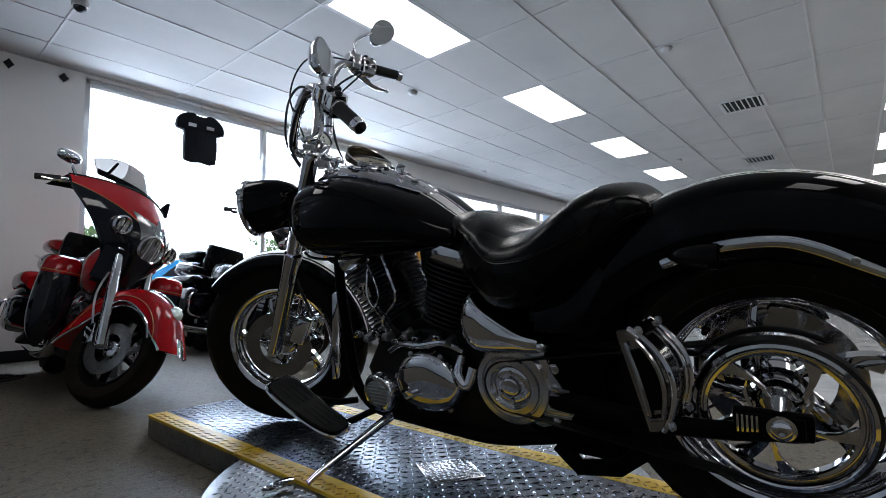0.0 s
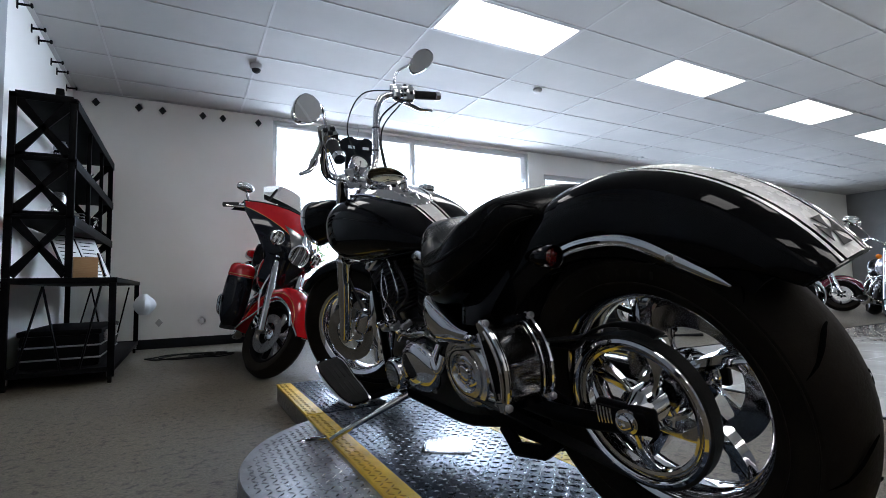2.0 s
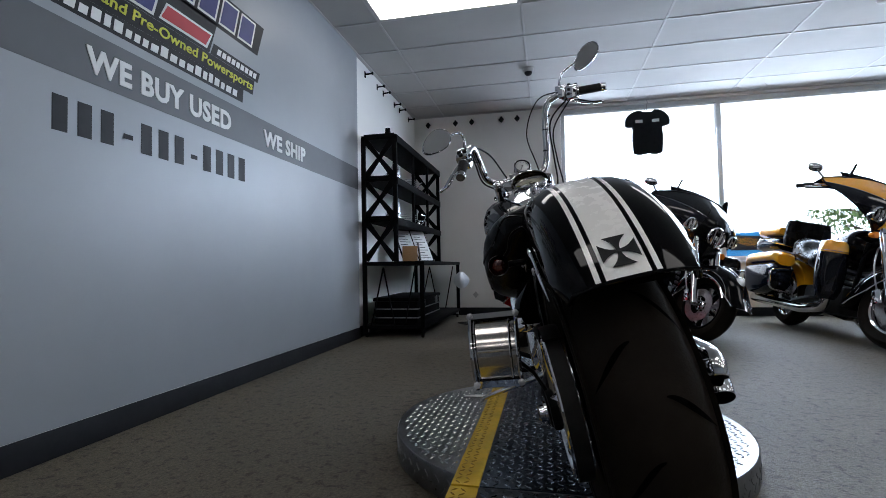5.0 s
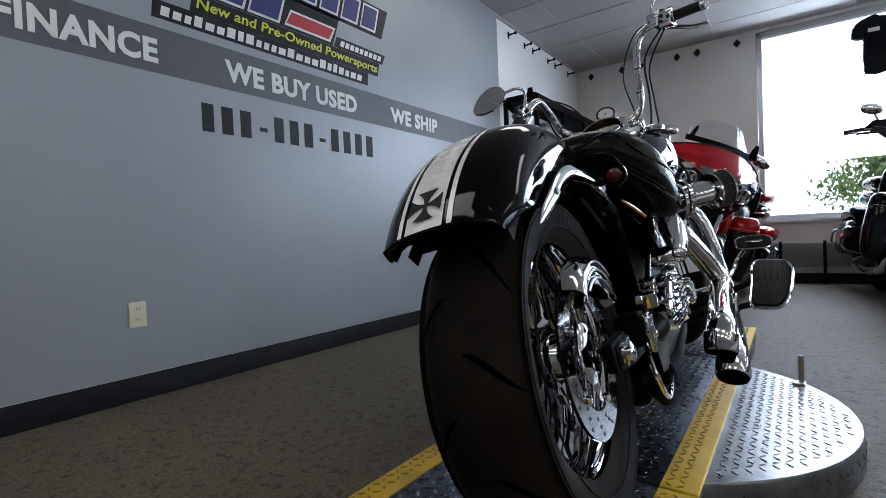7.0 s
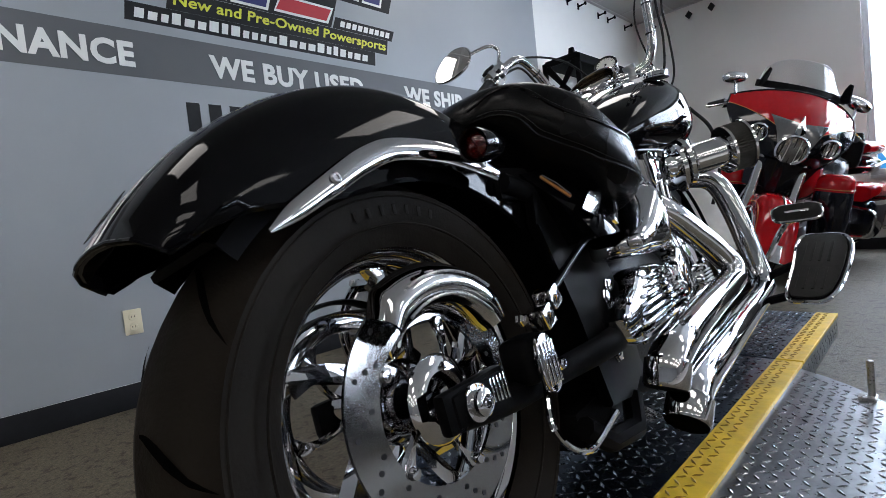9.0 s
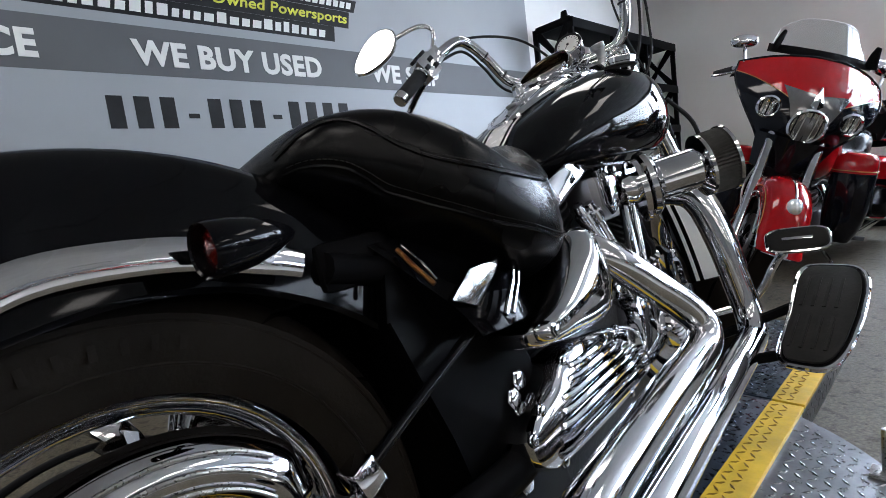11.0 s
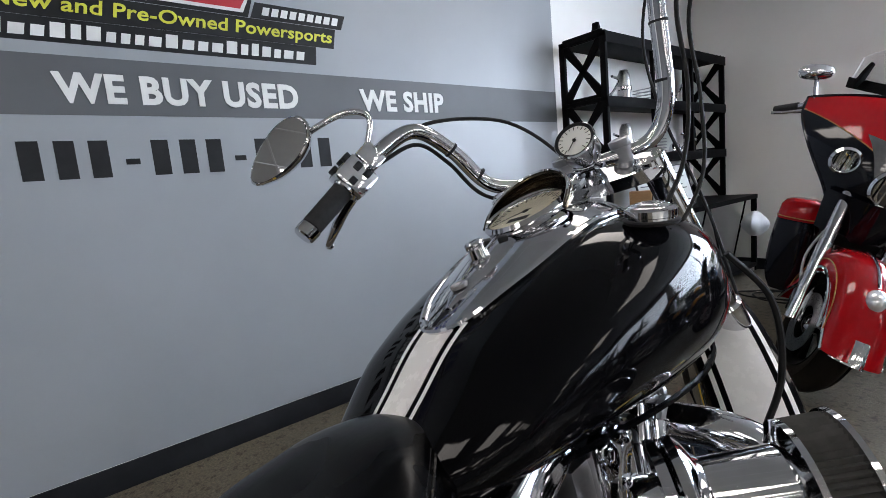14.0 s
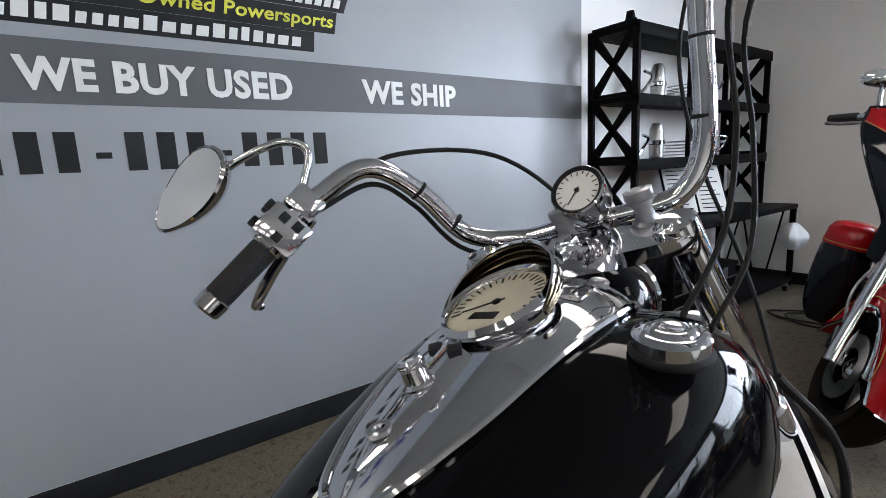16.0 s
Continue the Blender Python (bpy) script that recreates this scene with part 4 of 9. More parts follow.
def seat(bike):
    """A wide solo saddle: narrow at the rear lip, broad at the thighs, a blunt nose against the tank."""
    s = thing_part("seat", bike)
    prof = [(0.232, 0.088, 0.838, 0.803), (0.240, 0.124, 0.853, 0.799), (0.255, 0.151, 0.868, 0.793), (0.28, 0.175, 0.883, 0.776), (0.32, 0.203, 0.891, 0.744), (0.35, 0.226, 0.889, 0.716), (0.39, 0.252, 0.874, 0.682), (0.43, 0.266, 0.852, 0.654), (0.50, 0.275, 0.808, 0.602), (0.56, 0.268, 0.794, 0.582), (0.61, 0.246, 0.804, 0.578), (0.66, 0.212, 0.827, 0.592), (0.70, 0.180, 0.839, 0.625), (0.74, 0.146, 0.849, 0.675), (0.79, 0.100, 0.850, 0.715), (0.825, 0.060, 0.840, 0.750), (0.84, 0.030, 0.824, 0.780)]
    up, down = 2.9, 3.2
    bm = nb()
    rings = []
    for i in range(61):
        y = 0.232 + (0.84 - 0.232) * (i / 60) ** 1.15
        hw, zt, zb = lerp_table(prof, y)
        ring = []
        for x, z in superellipse(hw, zb, zt, up, 48, e2=down):
            dip = 0.010 * math.exp(-((y - 0.56) / 0.11) ** 2) * math.exp(-(x / 0.09) ** 2) if z > (zt + zb) / 2 else 0
            ring.append(V(x, y, z - dip))
        rings.append(ring)
    loft(bm, rings)
    part("cushion", bm, LEATHER, s)
    # heights of the welt round the top panel, and of the lower one that falls from the rear lip
    welts = ([(0.232, 0.832), (0.255, 0.852), (0.29, 0.857), (0.315, 0.834), (0.335, 0.808), (0.37, 0.779), (0.42, 0.756), (0.48, 0.738), (0.54, 0.728), (0.58, 0.728), (0.62, 0.742), (0.67, 0.772), (0.73, 0.803), (0.80, 0.822)],
             [(0.222, 0.812), (0.25, 0.812), (0.28, 0.800), (0.30, 0.784), (0.33, 0.756), (0.40, 0.706), (0.48, 0.665), (0.56, 0.640), (0.66, 0.655), (0.80, 0.740)])

    def on_side(sd, y, welt, drop):
        hw, zt, zb = lerp_table(prof, y)
        z = lerp_table(welt, y)[0] - drop
        zc, hz = (zt + zb) / 2, (zt - zb) / 2
        t_ = min(0.97, abs(z - zc) / hz)
        e = up if z > zc else down
        return V(sd * hw * (1 - t_ ** e) ** (1 / e) * 1.003, y, max(zb + hz * 0.03, min(zt - hz * 0.03, z)))

    for welt in welts:
        for sd in (-1, 1):
            bm = nb()
            tube(bm, [on_side(sd, 0.236 + 0.558 * i / 90, welt, 0) for i in range(91)], 0.0026, 6)
            part("piping", bm, LEATHER, s)
            bm = nb()
            for i in range(110):
                y = 0.238 + 0.55 * i / 110
                tube(bm, [on_side(sd, y, welt, -0.0065), on_side(sd, y + 0.0034, welt, -0.0065)], 0.0006, 5)
            part("stitching", bm, THREAD, s)
    bm = nb()
    box(bm, (-0.12, 0.24, 0.655), (0.12, 0.76, 0.725), 0.02)
    part("seat_pan", bm, SATIN_BLACK, s)


def running_gear(bike):
    # wheels
    for s in (-1, 1):
        for r_ in (0.268, 0.312):
            bm = nb()
            x = WHEEL.x + s * (0.0985 if r_ < 0.3 else 0.099)
            tube(bm, ring_arc((x, WHEEL.y, WHEEL.z), r_, 0, 360, 72), 0.0022, 6, cap=False)
            part("sidewall_ring", bm, RUBBER, bike)
        for k in range(7):
            a = radians(72 + 5.2 * k)
            bm = nb()
            q = Matrix.Translation((WHEEL.x + s * 0.0995, WHEEL.y + 0.290 * math.cos(a), WHEEL.z + 0.290 * math.sin(a))) @ pose(0, 0, 0, math.degrees(a) - 90, 0, 0)
            box(bm, (-0.0008, -0.0035, -0.008), (-0.0002, 0.0035, 0.008), 0.0002, q)
            part("raised_bar", bm, RUBBER, bike)
    wheel_parts(bike, WHEEL, 0, 0.366, 0.250, 0.100, 0.056, 5, 12, "rear_wheel")
    wheel_parts(bike, FRONT, TURN, 0.372, 0.240, 0.066, 0.05, 5, 12, "front_wheel")
    ml = across(REAR)
    # belt pulley with pierced chrome face
    p = thing_part("belt_pulley", bike)
    bm = nb()
    lathe(bm, [(0.128, -0.152), (0.130, -0.158), (0.136, -0.160), (0.139, -0.156), (0.141, -0.156), (0.144, -0.166), (0.150, -0.171), (0.157, -0.169), (0.162, -0.160), (0.162, -0.130), (0.150, -0.126), (0.130, -0.13), (0.128, -0.152)], ml, 72, cap=False)
    part("pulley_ring", bm, CHROME, p)
    for k in range(5):
        bm = nb()
        blade_spoke(bm, ml, 0.03, 0.142, 2 * math.pi * k / 5 + 0.3, -0.148, 0.014, -0.5, 0.07)
        part("pulley_spoke", bm, CHROME, p)
    bm = nb()
    lathe(bm, [(0.0, -0.185), (0.018, -0.185), (0.030, -0.165), (0.042, -0.15), (0.042, -0.10)], ml, 28)
    part("pulley_hub", bm, CHROME, p)
    fp, fr = V(-0.148, 0.62, 0.362), 0.075
    bm = nb()
    c, r = V(-0.148, REAR.y, REAR.z), 0.165
    d = fp - c
    base = math.atan2(d.z, d.y)
    off = math.acos((r - fr) / d.length)
    loop = []
    for i in range(29):
        a = base + off + (2 * math.pi - 2 * off) * i / 28
        loop.append(V(-0.148, c.y + r * math.cos(a), c.z + r * math.sin(a)))
    for i in range(13):
        a = base - off + 2 * off * i / 12
        loop.append(V(-0.148, fp.y + fr * math.cos(a), fp.z + fr * math.sin(a)))
    inner = []
    for q in (loop,):
        n = len(q)
        for i in range(n):
            t_ = (q[(i + 1) % n] - q[i - 1]).normalized()
            inner.append(q[i] + V(0, -t_.z, t_.y) * 0.006)
    o1 = [[q + V(x, 0, 0) for q in loop] for x in (-0.017, 0.017)]
    i1 = [[q + V(x, 0, 0) for q in inner] for x in (0.017, -0.017)]
    rings = [o1[0], o1[1], i1[0], i1[1], o1[0]]
    loft(bm, rings, cap=False)
    part("drive_belt", bm, RUBBER_PAD, bike)
    bm = nb()
    pts = ring_arc((-0.148, REAR.y, REAR.z), 0.183, 40, 115, 14)
    tube(bm, [V(-0.148, 0.42, 0.502)] + pts, 0.021, 8, flat=0.2)
    part("belt_guard", bm, SATIN_BLACK, bike)
    # swingarm legs, axle blocks, adjusters
    for s in (-1, 1):
        arm = thing_part("swingarm_leg", bike)
        bm = nb()
        x = s * (0.178 if s < 0 else 0.122)
        pts = spline([(s * 0.115, 0.56, 0.33), (s * 0.15, 0.42, 0.335), (x, 0.24, 0.335), (x, 0.10, 0.342), (x, -0.03, 0.362)], 5)
        tube(bm, pts, [0.028, 0.024, 0.020, 0.019, 0.018], 10, flat=1.15)
        box(bm, (x - 0.011, -0.06, 0.345), (x + 0.011, 0.08, 0.402), 0.008)
        part("beam", bm, SATIN_BLACK, arm)
        bm = nb()
        box(bm, (x + s * 0.010 - 0.006, -0.045, 0.350), (x + s * 0.010 + 0.006, 0.070, 0.395), 0.006)
        part("adjuster_plate", bm, SATIN_BLACK, arm)
        for k in range(5):
            bm = nb()
            xa = x + s * 0.016
            box(bm, (xa - 0.0015, 0.034 + k * 0.0085, 0.352), (xa + 0.0015, 0.0385 + k * 0.0085, 0.392), 0.0008)
            part("slat", bm, CHROME, arm)
        bm = nb()
        mm, _ = frame_z((x + s * 0.016, -0.005, 0.373), (x + s * 0.045, -0.005, 0.373))
        lathe(bm, [(0.026, 0), (0.026, 0.006), (0.019, 0.007), (0.019, 0.018), (0.013, 0.022), (0.008, 0.022), (0.007, 0.014), (0, 0.014)], mm, 24)
        part("axle_nut", bm, CHROME, arm)
    # brake disc, calliper, ribbed chrome shield on the right
    bd = thing_part("rear_brake", bike)
    bm = nb()
    lathe(bm, [(0.116, 0.066), (0.172, 0.066), (0.172, 0.072), (0.116, 0.072), (0.116, 0.066)], ml, 64, cap=False)
    part("disc", bm, DISC_STEEL, bd)
    # holes are not cut: black dots on the disc paint their shade
    for k in range(42):
        bm = nb()
        a = 2 * math.pi * (k // 3) / 14 + 0.10 * (k % 3)
        rr = 0.130 + 0.014 * (k % 3)
        lathe(bm, [(0.0040, 0), (0.0040, 0.0022), (0, 0.0022)], ml @ Matrix.Translation((rr * math.cos(a), rr * math.sin(a), 0.0708)), 8)
        part("disc_hole", bm, INK, bd)
    bm = nb()
    lathe(bm, [(0.030, 0.060), (0.060, 0.066), (0.066, 0.070), (0.060, 0.076), (0.040, 0.080)], ml, 40, cap=False)
    part("disc_carrier", bm, CHROME, bd)
    for k in range(5):
        bm = nb()
        blade_spoke(bm, ml, 0.045, 0.120, 2 * math.pi * k / 5, 0.067, 0.010, 0.35, 0.05)
        part("carrier_arm", bm, CHROME, bd)
        bm = nb()
        q = ml @ Matrix.Translation((0.112 * math.cos(2 * math.pi * k / 5 + 0.35), 0.112 * math.sin(2 * math.pi * k / 5 + 0.35), 0.073))
        lathe(bm, [(0.009, 0), (0.008, 0.006), (0, 0.007)], q, 12)
        part("disc_bolt", bm, CHROME, bd)
    # ribbed chrome shield over the top of the disc
    rows = []
    for i in range(31):
        a = radians(32 + 96 * i / 30)
        e = 1 - 0.25 * max(0, abs(2 * i / 30 - 1) - 0.8) / 0.2
        rows.append([V(0.086 + 0.034 * math.sin(math.pi * k / 10) ** 0.6, REAR.y + 0.008 + (0.126 + 0.075 * k / 10 * e) * math.cos(a), REAR.z + (0.126 + 0.075 * k / 10 * e) * math.sin(a)) for k in range(11)])
    bm = nb()
    loft(bm, rows, cap=False, closed=False)
    loft(bm, [[p_ + V(-0.005, 0, 0) for p_ in r_] for r_ in rows], cap=False, closed=False)
    part("shield", bm, CHROME, bd, "ribbed chrome shield")
    for k, rr in enumerate((0.145, 0.162, 0.179)):
        bm = nb()
        tube(bm, ring_arc((0.1195, REAR.y + 0.008, REAR.z), rr, 42 + 4 * k, 118 - 4 * k, 22), 0.0024, 8)
        part("rib", bm, STEEL, bd)
    bm = nb()
    box(bm, (0.100, 0.112, 0.350), (0.165, 0.190, 0.425), 0.020, seg=3)
    part("calliper", bm, SATIN_BLACK, bd)
    cov = [(0.144 + x, z) for x, z in superellipse(0.026, 0.332, 0.425, 2.4, 24)]
    bm = nb()
    slab(bm, cov, 0.010, Matrix(((0, 0, 1, 0.166), (1, 0, 0, 0), (0, 1, 0, 0), (0, 0, 0, 1))), 0.003)
    part("calliper_cover", bm, CHROME, bd)
    for k in range(4):
        bm = nb()
        box(bm, (0.175, 0.126 + k * 0.0105, 0.345), (0.180, 0.131 + k * 0.0105, 0.412), 0.0015)
        part("cover_rib", bm, CHROME, bd)
    for y, z in ((0.165, 0.448), (0.11, 0.455), (0.182, 0.365)):
        bm = nb()
        lathe(bm, [(0.010, 0), (0.010, 0.010), (0.007, 0.014), (0, 0.015)], frame_z((0.165, y, z), (0.185, y, z))[0], 6)
        part("calliper_bolt", bm, CHROME, bd)
    bm = nb()
    tube(bm, [V(0.186, 0.165, 0.470), V(0.181, 0.28, 0.510), V(0.176, 0.40, 0.550)], 0.0075, 10)
    part("torque_rod", bm, BLACK_PAINT, bike)
    for y, z in ((0.175, 0.474), (0.140, 0.450)):
        bm = nb()
        box(bm, (-0.017, -0.015, -0.017), (0.017, 0.015, 0.017), 0.004, Matrix.Translation((0.186, y, z)) @ pose(0, 0, 0, 18, 0, 0))
        part("rod_clamp", bm, CHROME, bike)
    bm = nb()
    tube(bm, spline([(0.15, 0.16, 0.36), (0.165, 0.12, 0.28), (0.165, 0.20, 0.215), (0.16, 0.34, 0.225)], 8), 0.0055, 8)
    part("brake_line", bm, CHROME, bike)
    # side-mounted chrome plate holder on the left
    ph = thing_part("plate_holder", bike, "curved chrome plate holder with four bolts")
    cs = [V(-0.338, 0.240, 0.606), V(-0.210, 0.228, 0.592), V(-0.238, 0.168, 0.398), V(-0.358, 0.182, 0.410)]
    nrm = (cs[1] - cs[0]).cross(cs[3] - cs[0]).normalized()
    if nrm.y > 0:
        nrm = -nrm
    rows, loops = [], []
    for i in range(25):
        u = i / 24
        a, b = cs[0].lerp(cs[3], u), cs[1].lerp(cs[2], u)
        bow = 0.048 * math.sin(math.pi * u) ** 0.8
        rows.append([a.lerp(b, k / 6) + nrm * bow for k in range(7)])
        loops.append([a.lerp(b, 0.03) + nrm * (bow - 0.009), a.lerp(b, 0.97) + nrm * (bow - 0.009), a.lerp(b, 0.97) - nrm * 0.028, a.lerp(b, 0.03) - nrm * 0.028])
    # chrome drum, its dark reflections put into the colour
    bm = nb()
    loft(bm, loops)
    part("drum", bm, DARK_MIRROR_CHROME, ph)
    bm = nb()
    tube(bm, [p - nrm * 0.008 for p in rows[13]], 0.0035, 6)
    part("seam", bm, CHROME, ph)
    for side, inset in ((0, 0.0), (6, 0.0), (0, 0.07), (6, -0.16)):
        bm = nb()
        shift = (rows[0][6] - rows[0][0]) * inset
        tube(bm, [r[side] + shift - nrm * (0.004 if inset else 0) for r in rows], 0.0030 if inset else 0.0058, 8, flat=1.0)
        part("rail", bm, CHROME, ph)
    for k, sg in ((0, 1), (24, -1)):
        bm = nb()
        near, far = rows[k], rows[k + 2 * sg]
        loft(bm, [near + [p for p in far[::-1]], [p + nrm * 0.007 for p in near] + [p + nrm * 0.005 for p in far[::-1]]])
        part("end_plate", bm, CHROME, ph)
    for i, k in ((1, 0), (1, 6), (23, 0), (23, 6)):
        bm = nb()
        bolt(bm, rows[i][k] + nrm * 0.006, nrm, 0.008, 0.010)
        part("bolt", bm, CAST, ph)
    # cheek on the outer side: a rim round a black plate that paints the opening's shade
    bm = nb()
    cheek = [r[0] - nrm * 0.010 for r in rows[3:22]]
    base = [cs[0].lerp(cs[3], (3 + j) / 24) - nrm * 0.020 for j in range(19)]
    out_ = (rows[0][0] - rows[0][6]).normalized() * 0.004
    tube(bm, [p.lerp(q, 0.12) + out_ for p, q in zip(cheek, base)] + [p.lerp(q, 0.85) + out_ for p, q in zip(cheek[::-1], base[::-1])], 0.005, 6)
    part("cheek_rim", bm, DARK_MIRROR_CHROME, ph)
    bm = nb()
    ring = [p.lerp(q, 0.2) for p, q in zip(cheek[2:-2], base[2:-2])] + [p.lerp(q, 0.75) for p, q in zip(cheek[-3:1:-1], base[-3:1:-1])]
    loft(bm, [ring, [p + out_ for p in ring]])
    part("cheek_recess", bm, SATIN_BLACK, ph)
    bm = nb()
    tube(bm, [V(-0.24, 0.22, 0.46), V(-0.20, 0.23, 0.41), V(-0.178, 0.16, 0.37)], 0.012, 8, flat=0.5)
    part("bracket", bm, SATIN_BLACK, ph)


def engine(bike):
    e = thing_part("engine", bike)
    # crankcase
    bm = nb()
    slab(bm, [(0.52, 0.20), (0.62, 0.165), (1.02, 0.165), (1.16, 0.215), (1.20, 0.34), (1.12, 0.46), (0.98, 0.50), (0.78, 0.50), (0.60, 0.47), (0.52, 0.36)], 0.24, Matrix(((0, 0, 1, -0.12), (1, 0, 0, 0), (0, 1, 0, 0), (0, 0, 0, 1))), 0.02)
    part("crankcase", bm, ENGINE_BLACK, e)
    # finned cylinders and heads
    for y0, y1, lean in ((0.875, 0.795, "rear"), (1.085, 1.205, "front")):
        a, b = V(0, y0, 0.47), V(0, y1, 0.735)
        m, h = frame_z(a, b)
        ang = math.degrees(math.atan2(-(b.y - a.y), b.z - a.z))
        q = Matrix.Translation(a) @ pose(0, 0, 0, ang, 0, 0)
        bm = nb()
        lathe(bm, [(0.070, 0), (0.070, h)], q, 24)
        part("barrel", bm, ENGINE_BLACK, e)
        for k in range(14):
            bm = nb()
            z = 0.035 + k * 0.0158
            w, l = (0.118, 0.104) if k < 9 else (0.128, 0.112)
            out = [(x, y_) for x, y_ in superellipse(w, -l, l, 3.2, 24)]
            slab(bm, out, 0.0055, q @ Matrix.Translation((0, 0, z)))
            part("fin", bm, ENGINE_BLACK, e)
        bm = nb()
        box(bm, (-0.085, -0.075, h - 0.012), (0.085, 0.075, h + 0.032), 0.02, q)
        part("head", bm, ENGINE_BLACK, e)
        for s in (-1, 1):
            bm = nb()
            if lean == "rear" and s > 0:
                box(bm, (0.085, -0.105, -0.026), (0.168, 0.105, 0.026), 0.009, Matrix.Translation((0, 0.845, 0.706)) @ pose(0, 0, 0, 18.5, -14, 0), 3)
            else:
                box(bm, (s * 0.10 - 0.032, -0.062, h - 0.030), (s * 0.10 + 0.032, 0.062, h + 0.022), 0.014, q)
            part("rocker_cover", bm, CHROME, e)
            for yy in (-0.045, 0.045):
                bm = nb()
                bolt(bm, q @ V(s * 0.133, yy, h - 0.006), (s, 0, 0.1), 0.007, 0.006)
                part("cover_bolt", bm, CAST, e)
        # push-rod tubes on the right
        for yy in (-0.03, 0.03):
            bm = nb()
            top = q @ V(0.125, yy, h - 0.03) if lean == "front" else V(0.150, 0.885 + yy * 0.8, 0.680)
            foot = V(0.160, 0.985 + (0.05 if lean == "front" else 0.0) + yy * 0.6, 0.46)
            rod(bm, foot, top, 0.014, 0.012, 14)
            rod(bm, foot, foot.lerp(top, 0.12), 0.020, 0.018, 14, 0.003)
            rod(bm, foot.lerp(top, 0.80), foot.lerp(top, 0.92), 0.018, 0.020, 14, 0.003)
            part("pushrod_tube", bm, CHROME, e)
    # flared cross badge between the barrels
    bm = nb()
    m = Matrix(((0, 0, -1, -0.128), (-1, 0, 0, 1.155), (0, 1, 0, 0.618), (0, 0, 0, 1)))
    cross_shape(bm, m, 0.030, 0.006)
    part("cross_badge", bm, CHROME, e)
    # left: generator cover, ribbed round cover, drive cover, tool box
    yz = lambda x: Matrix(((0, 0, -1, x), (1, 0, 0, 0), (0, 1, 0, 0), (0, 0, 0, 1)))
    bm = nb()
    rings = []
    out = [(1.035, 0.34), (1.005, 0.395), (0.95, 0.43), (0.88, 0.435), (0.82, 0.405), (0.785, 0.35), (0.79, 0.295), (0.83, 0.255), (0.90, 0.24), (0.97, 0.25), (1.02, 0.28)]
    pts2 = spline([(a, b, 0) for a, b in out + out[:1]], 4)[:-1]
    cy, cz = 0.91, 0.335
    for x, k in ((-0.115, 1.0), (-0.150, 1.0), (-0.168, 0.94), (-0.180, 0.80), (-0.186, 0.55), (-0.188, 0.2)):
        rings.append([V(x, cy + (p_.x - cy) * k, cz + (p_.y - cz) * k) for p_ in pts2])
    loft(bm, rings)
    part("generator_cover", bm, CHROME, e)
    for k in range(6):
        p_ = pts2[k * 7 % len(pts2)]
        bm = nb()
        bolt(bm, (-0.152, cy + (p_.x - cy) * 0.97, cz + (p_.y - cz) * 0.97), (-1, 0, 0), 0.008, 0.010)
        part("cover_bolt", bm, CAST, e)
    bm = nb()
    m = across((0, 1.112, 0.275))
    lathe(bm, [(0.068, -0.10), (0.068, -0.165), (0.060, -0.176), (0.048, -0.178), (0.046, -0.172), (0, -0.172)], m, 36)
    part("round_cover", bm, CHROME, e)
    for k in range(7):
        bm = nb()
        z = -0.036 + k * 0.012
        w = math.sqrt(max(0, 0.045 ** 2 - z * z))
        box(bm, (-0.180, 1.112 - w, 0.275 + z - 0.0028), (-0.170, 1.112 + w, 0.275 + z + 0.0028), 0.0015)
        part("cover_rib", bm, CAST, e)
    m = across((0, 0.612, 0.362))
    bm = nb()
    lathe(bm, [(0.116, -0.10), (0.116, -0.150), (0.108, -0.160), (0.092, -0.162), (0.089, -0.156), (0.085, -0.156), (0.082, -0.164), (0.064, -0.166), (0.060, -0.158), (0.052, -0.150)], m, 56, cap=False)
    part("drive_cover", bm, BRUSHED, e, "brushed round drive cover")
    bm = nb()
    lathe(bm, [(0.058, -0.13), (0.054, -0.155), (0.044, -0.160), (0.030, -0.158), (0.026, -0.168), (0.022, -0.170), (0, -0.170)], m, 36)
    for k in range(6):
        a = radians(60 * k)
        q = m @ Matrix.Translation((0.040 * math.cos(a), 0.040 * math.sin(a), -0.160)) @ pose(0, 0, 0, 180, 0, 0)
        lathe(bm, [(0.008, 0), (0.007, 0.006), (0, 0.007)], q, 10)
    part("drive_hub", bm, CHROME, e)
    bm = nb()
    slab(bm, [(0.58, 0.465), (0.505, 0.470), (0.500, 0.412), (0.46, 0.372), (0.44, 0.322), (0.46, 0.282), (0.53, 0.252), (0.56, 0.26), (0.52, 0.34)], 0.032, yz(-0.118), 0.006)
    part("drive_tail", bm, BRUSHED, e)
    for k in range(6):
        bm = nb()
        z = 0.290 + k * 0.015
        box(bm, (-0.155, 0.448, z), (-0.149, 0.522, z + 0.005), 0.001)
        part("cover_rib", bm, CAST, e)
    for y, z in ((0.485, 0.372), (0.490, 0.275), (0.518, 0.395)):
        bm = nb()
        bolt(bm, (-0.150, y, z), (-1, 0, 0), 0.010, 0.009)
        part("cover_bolt", bm, CHROME, e)
    for s in (-1, 1):
        # teardrop chrome side box
        bm = nb()
        out = [(0.742, 0.560), (0.730, 0.605), (0.700, 0.628), (0.640, 0.592), (0.560, 0.548), (0.488, 0.516), (0.478, 0.496), (0.490, 0.478), (0.560, 0.468), (0.640, 0.462), (0.700, 0.468), (0.736, 0.510)]
        pts2 = spline([(a, b, 0) for a, b in out + out[:1]], 4)[:-1]
        cy, cz = 0.645, 0.532
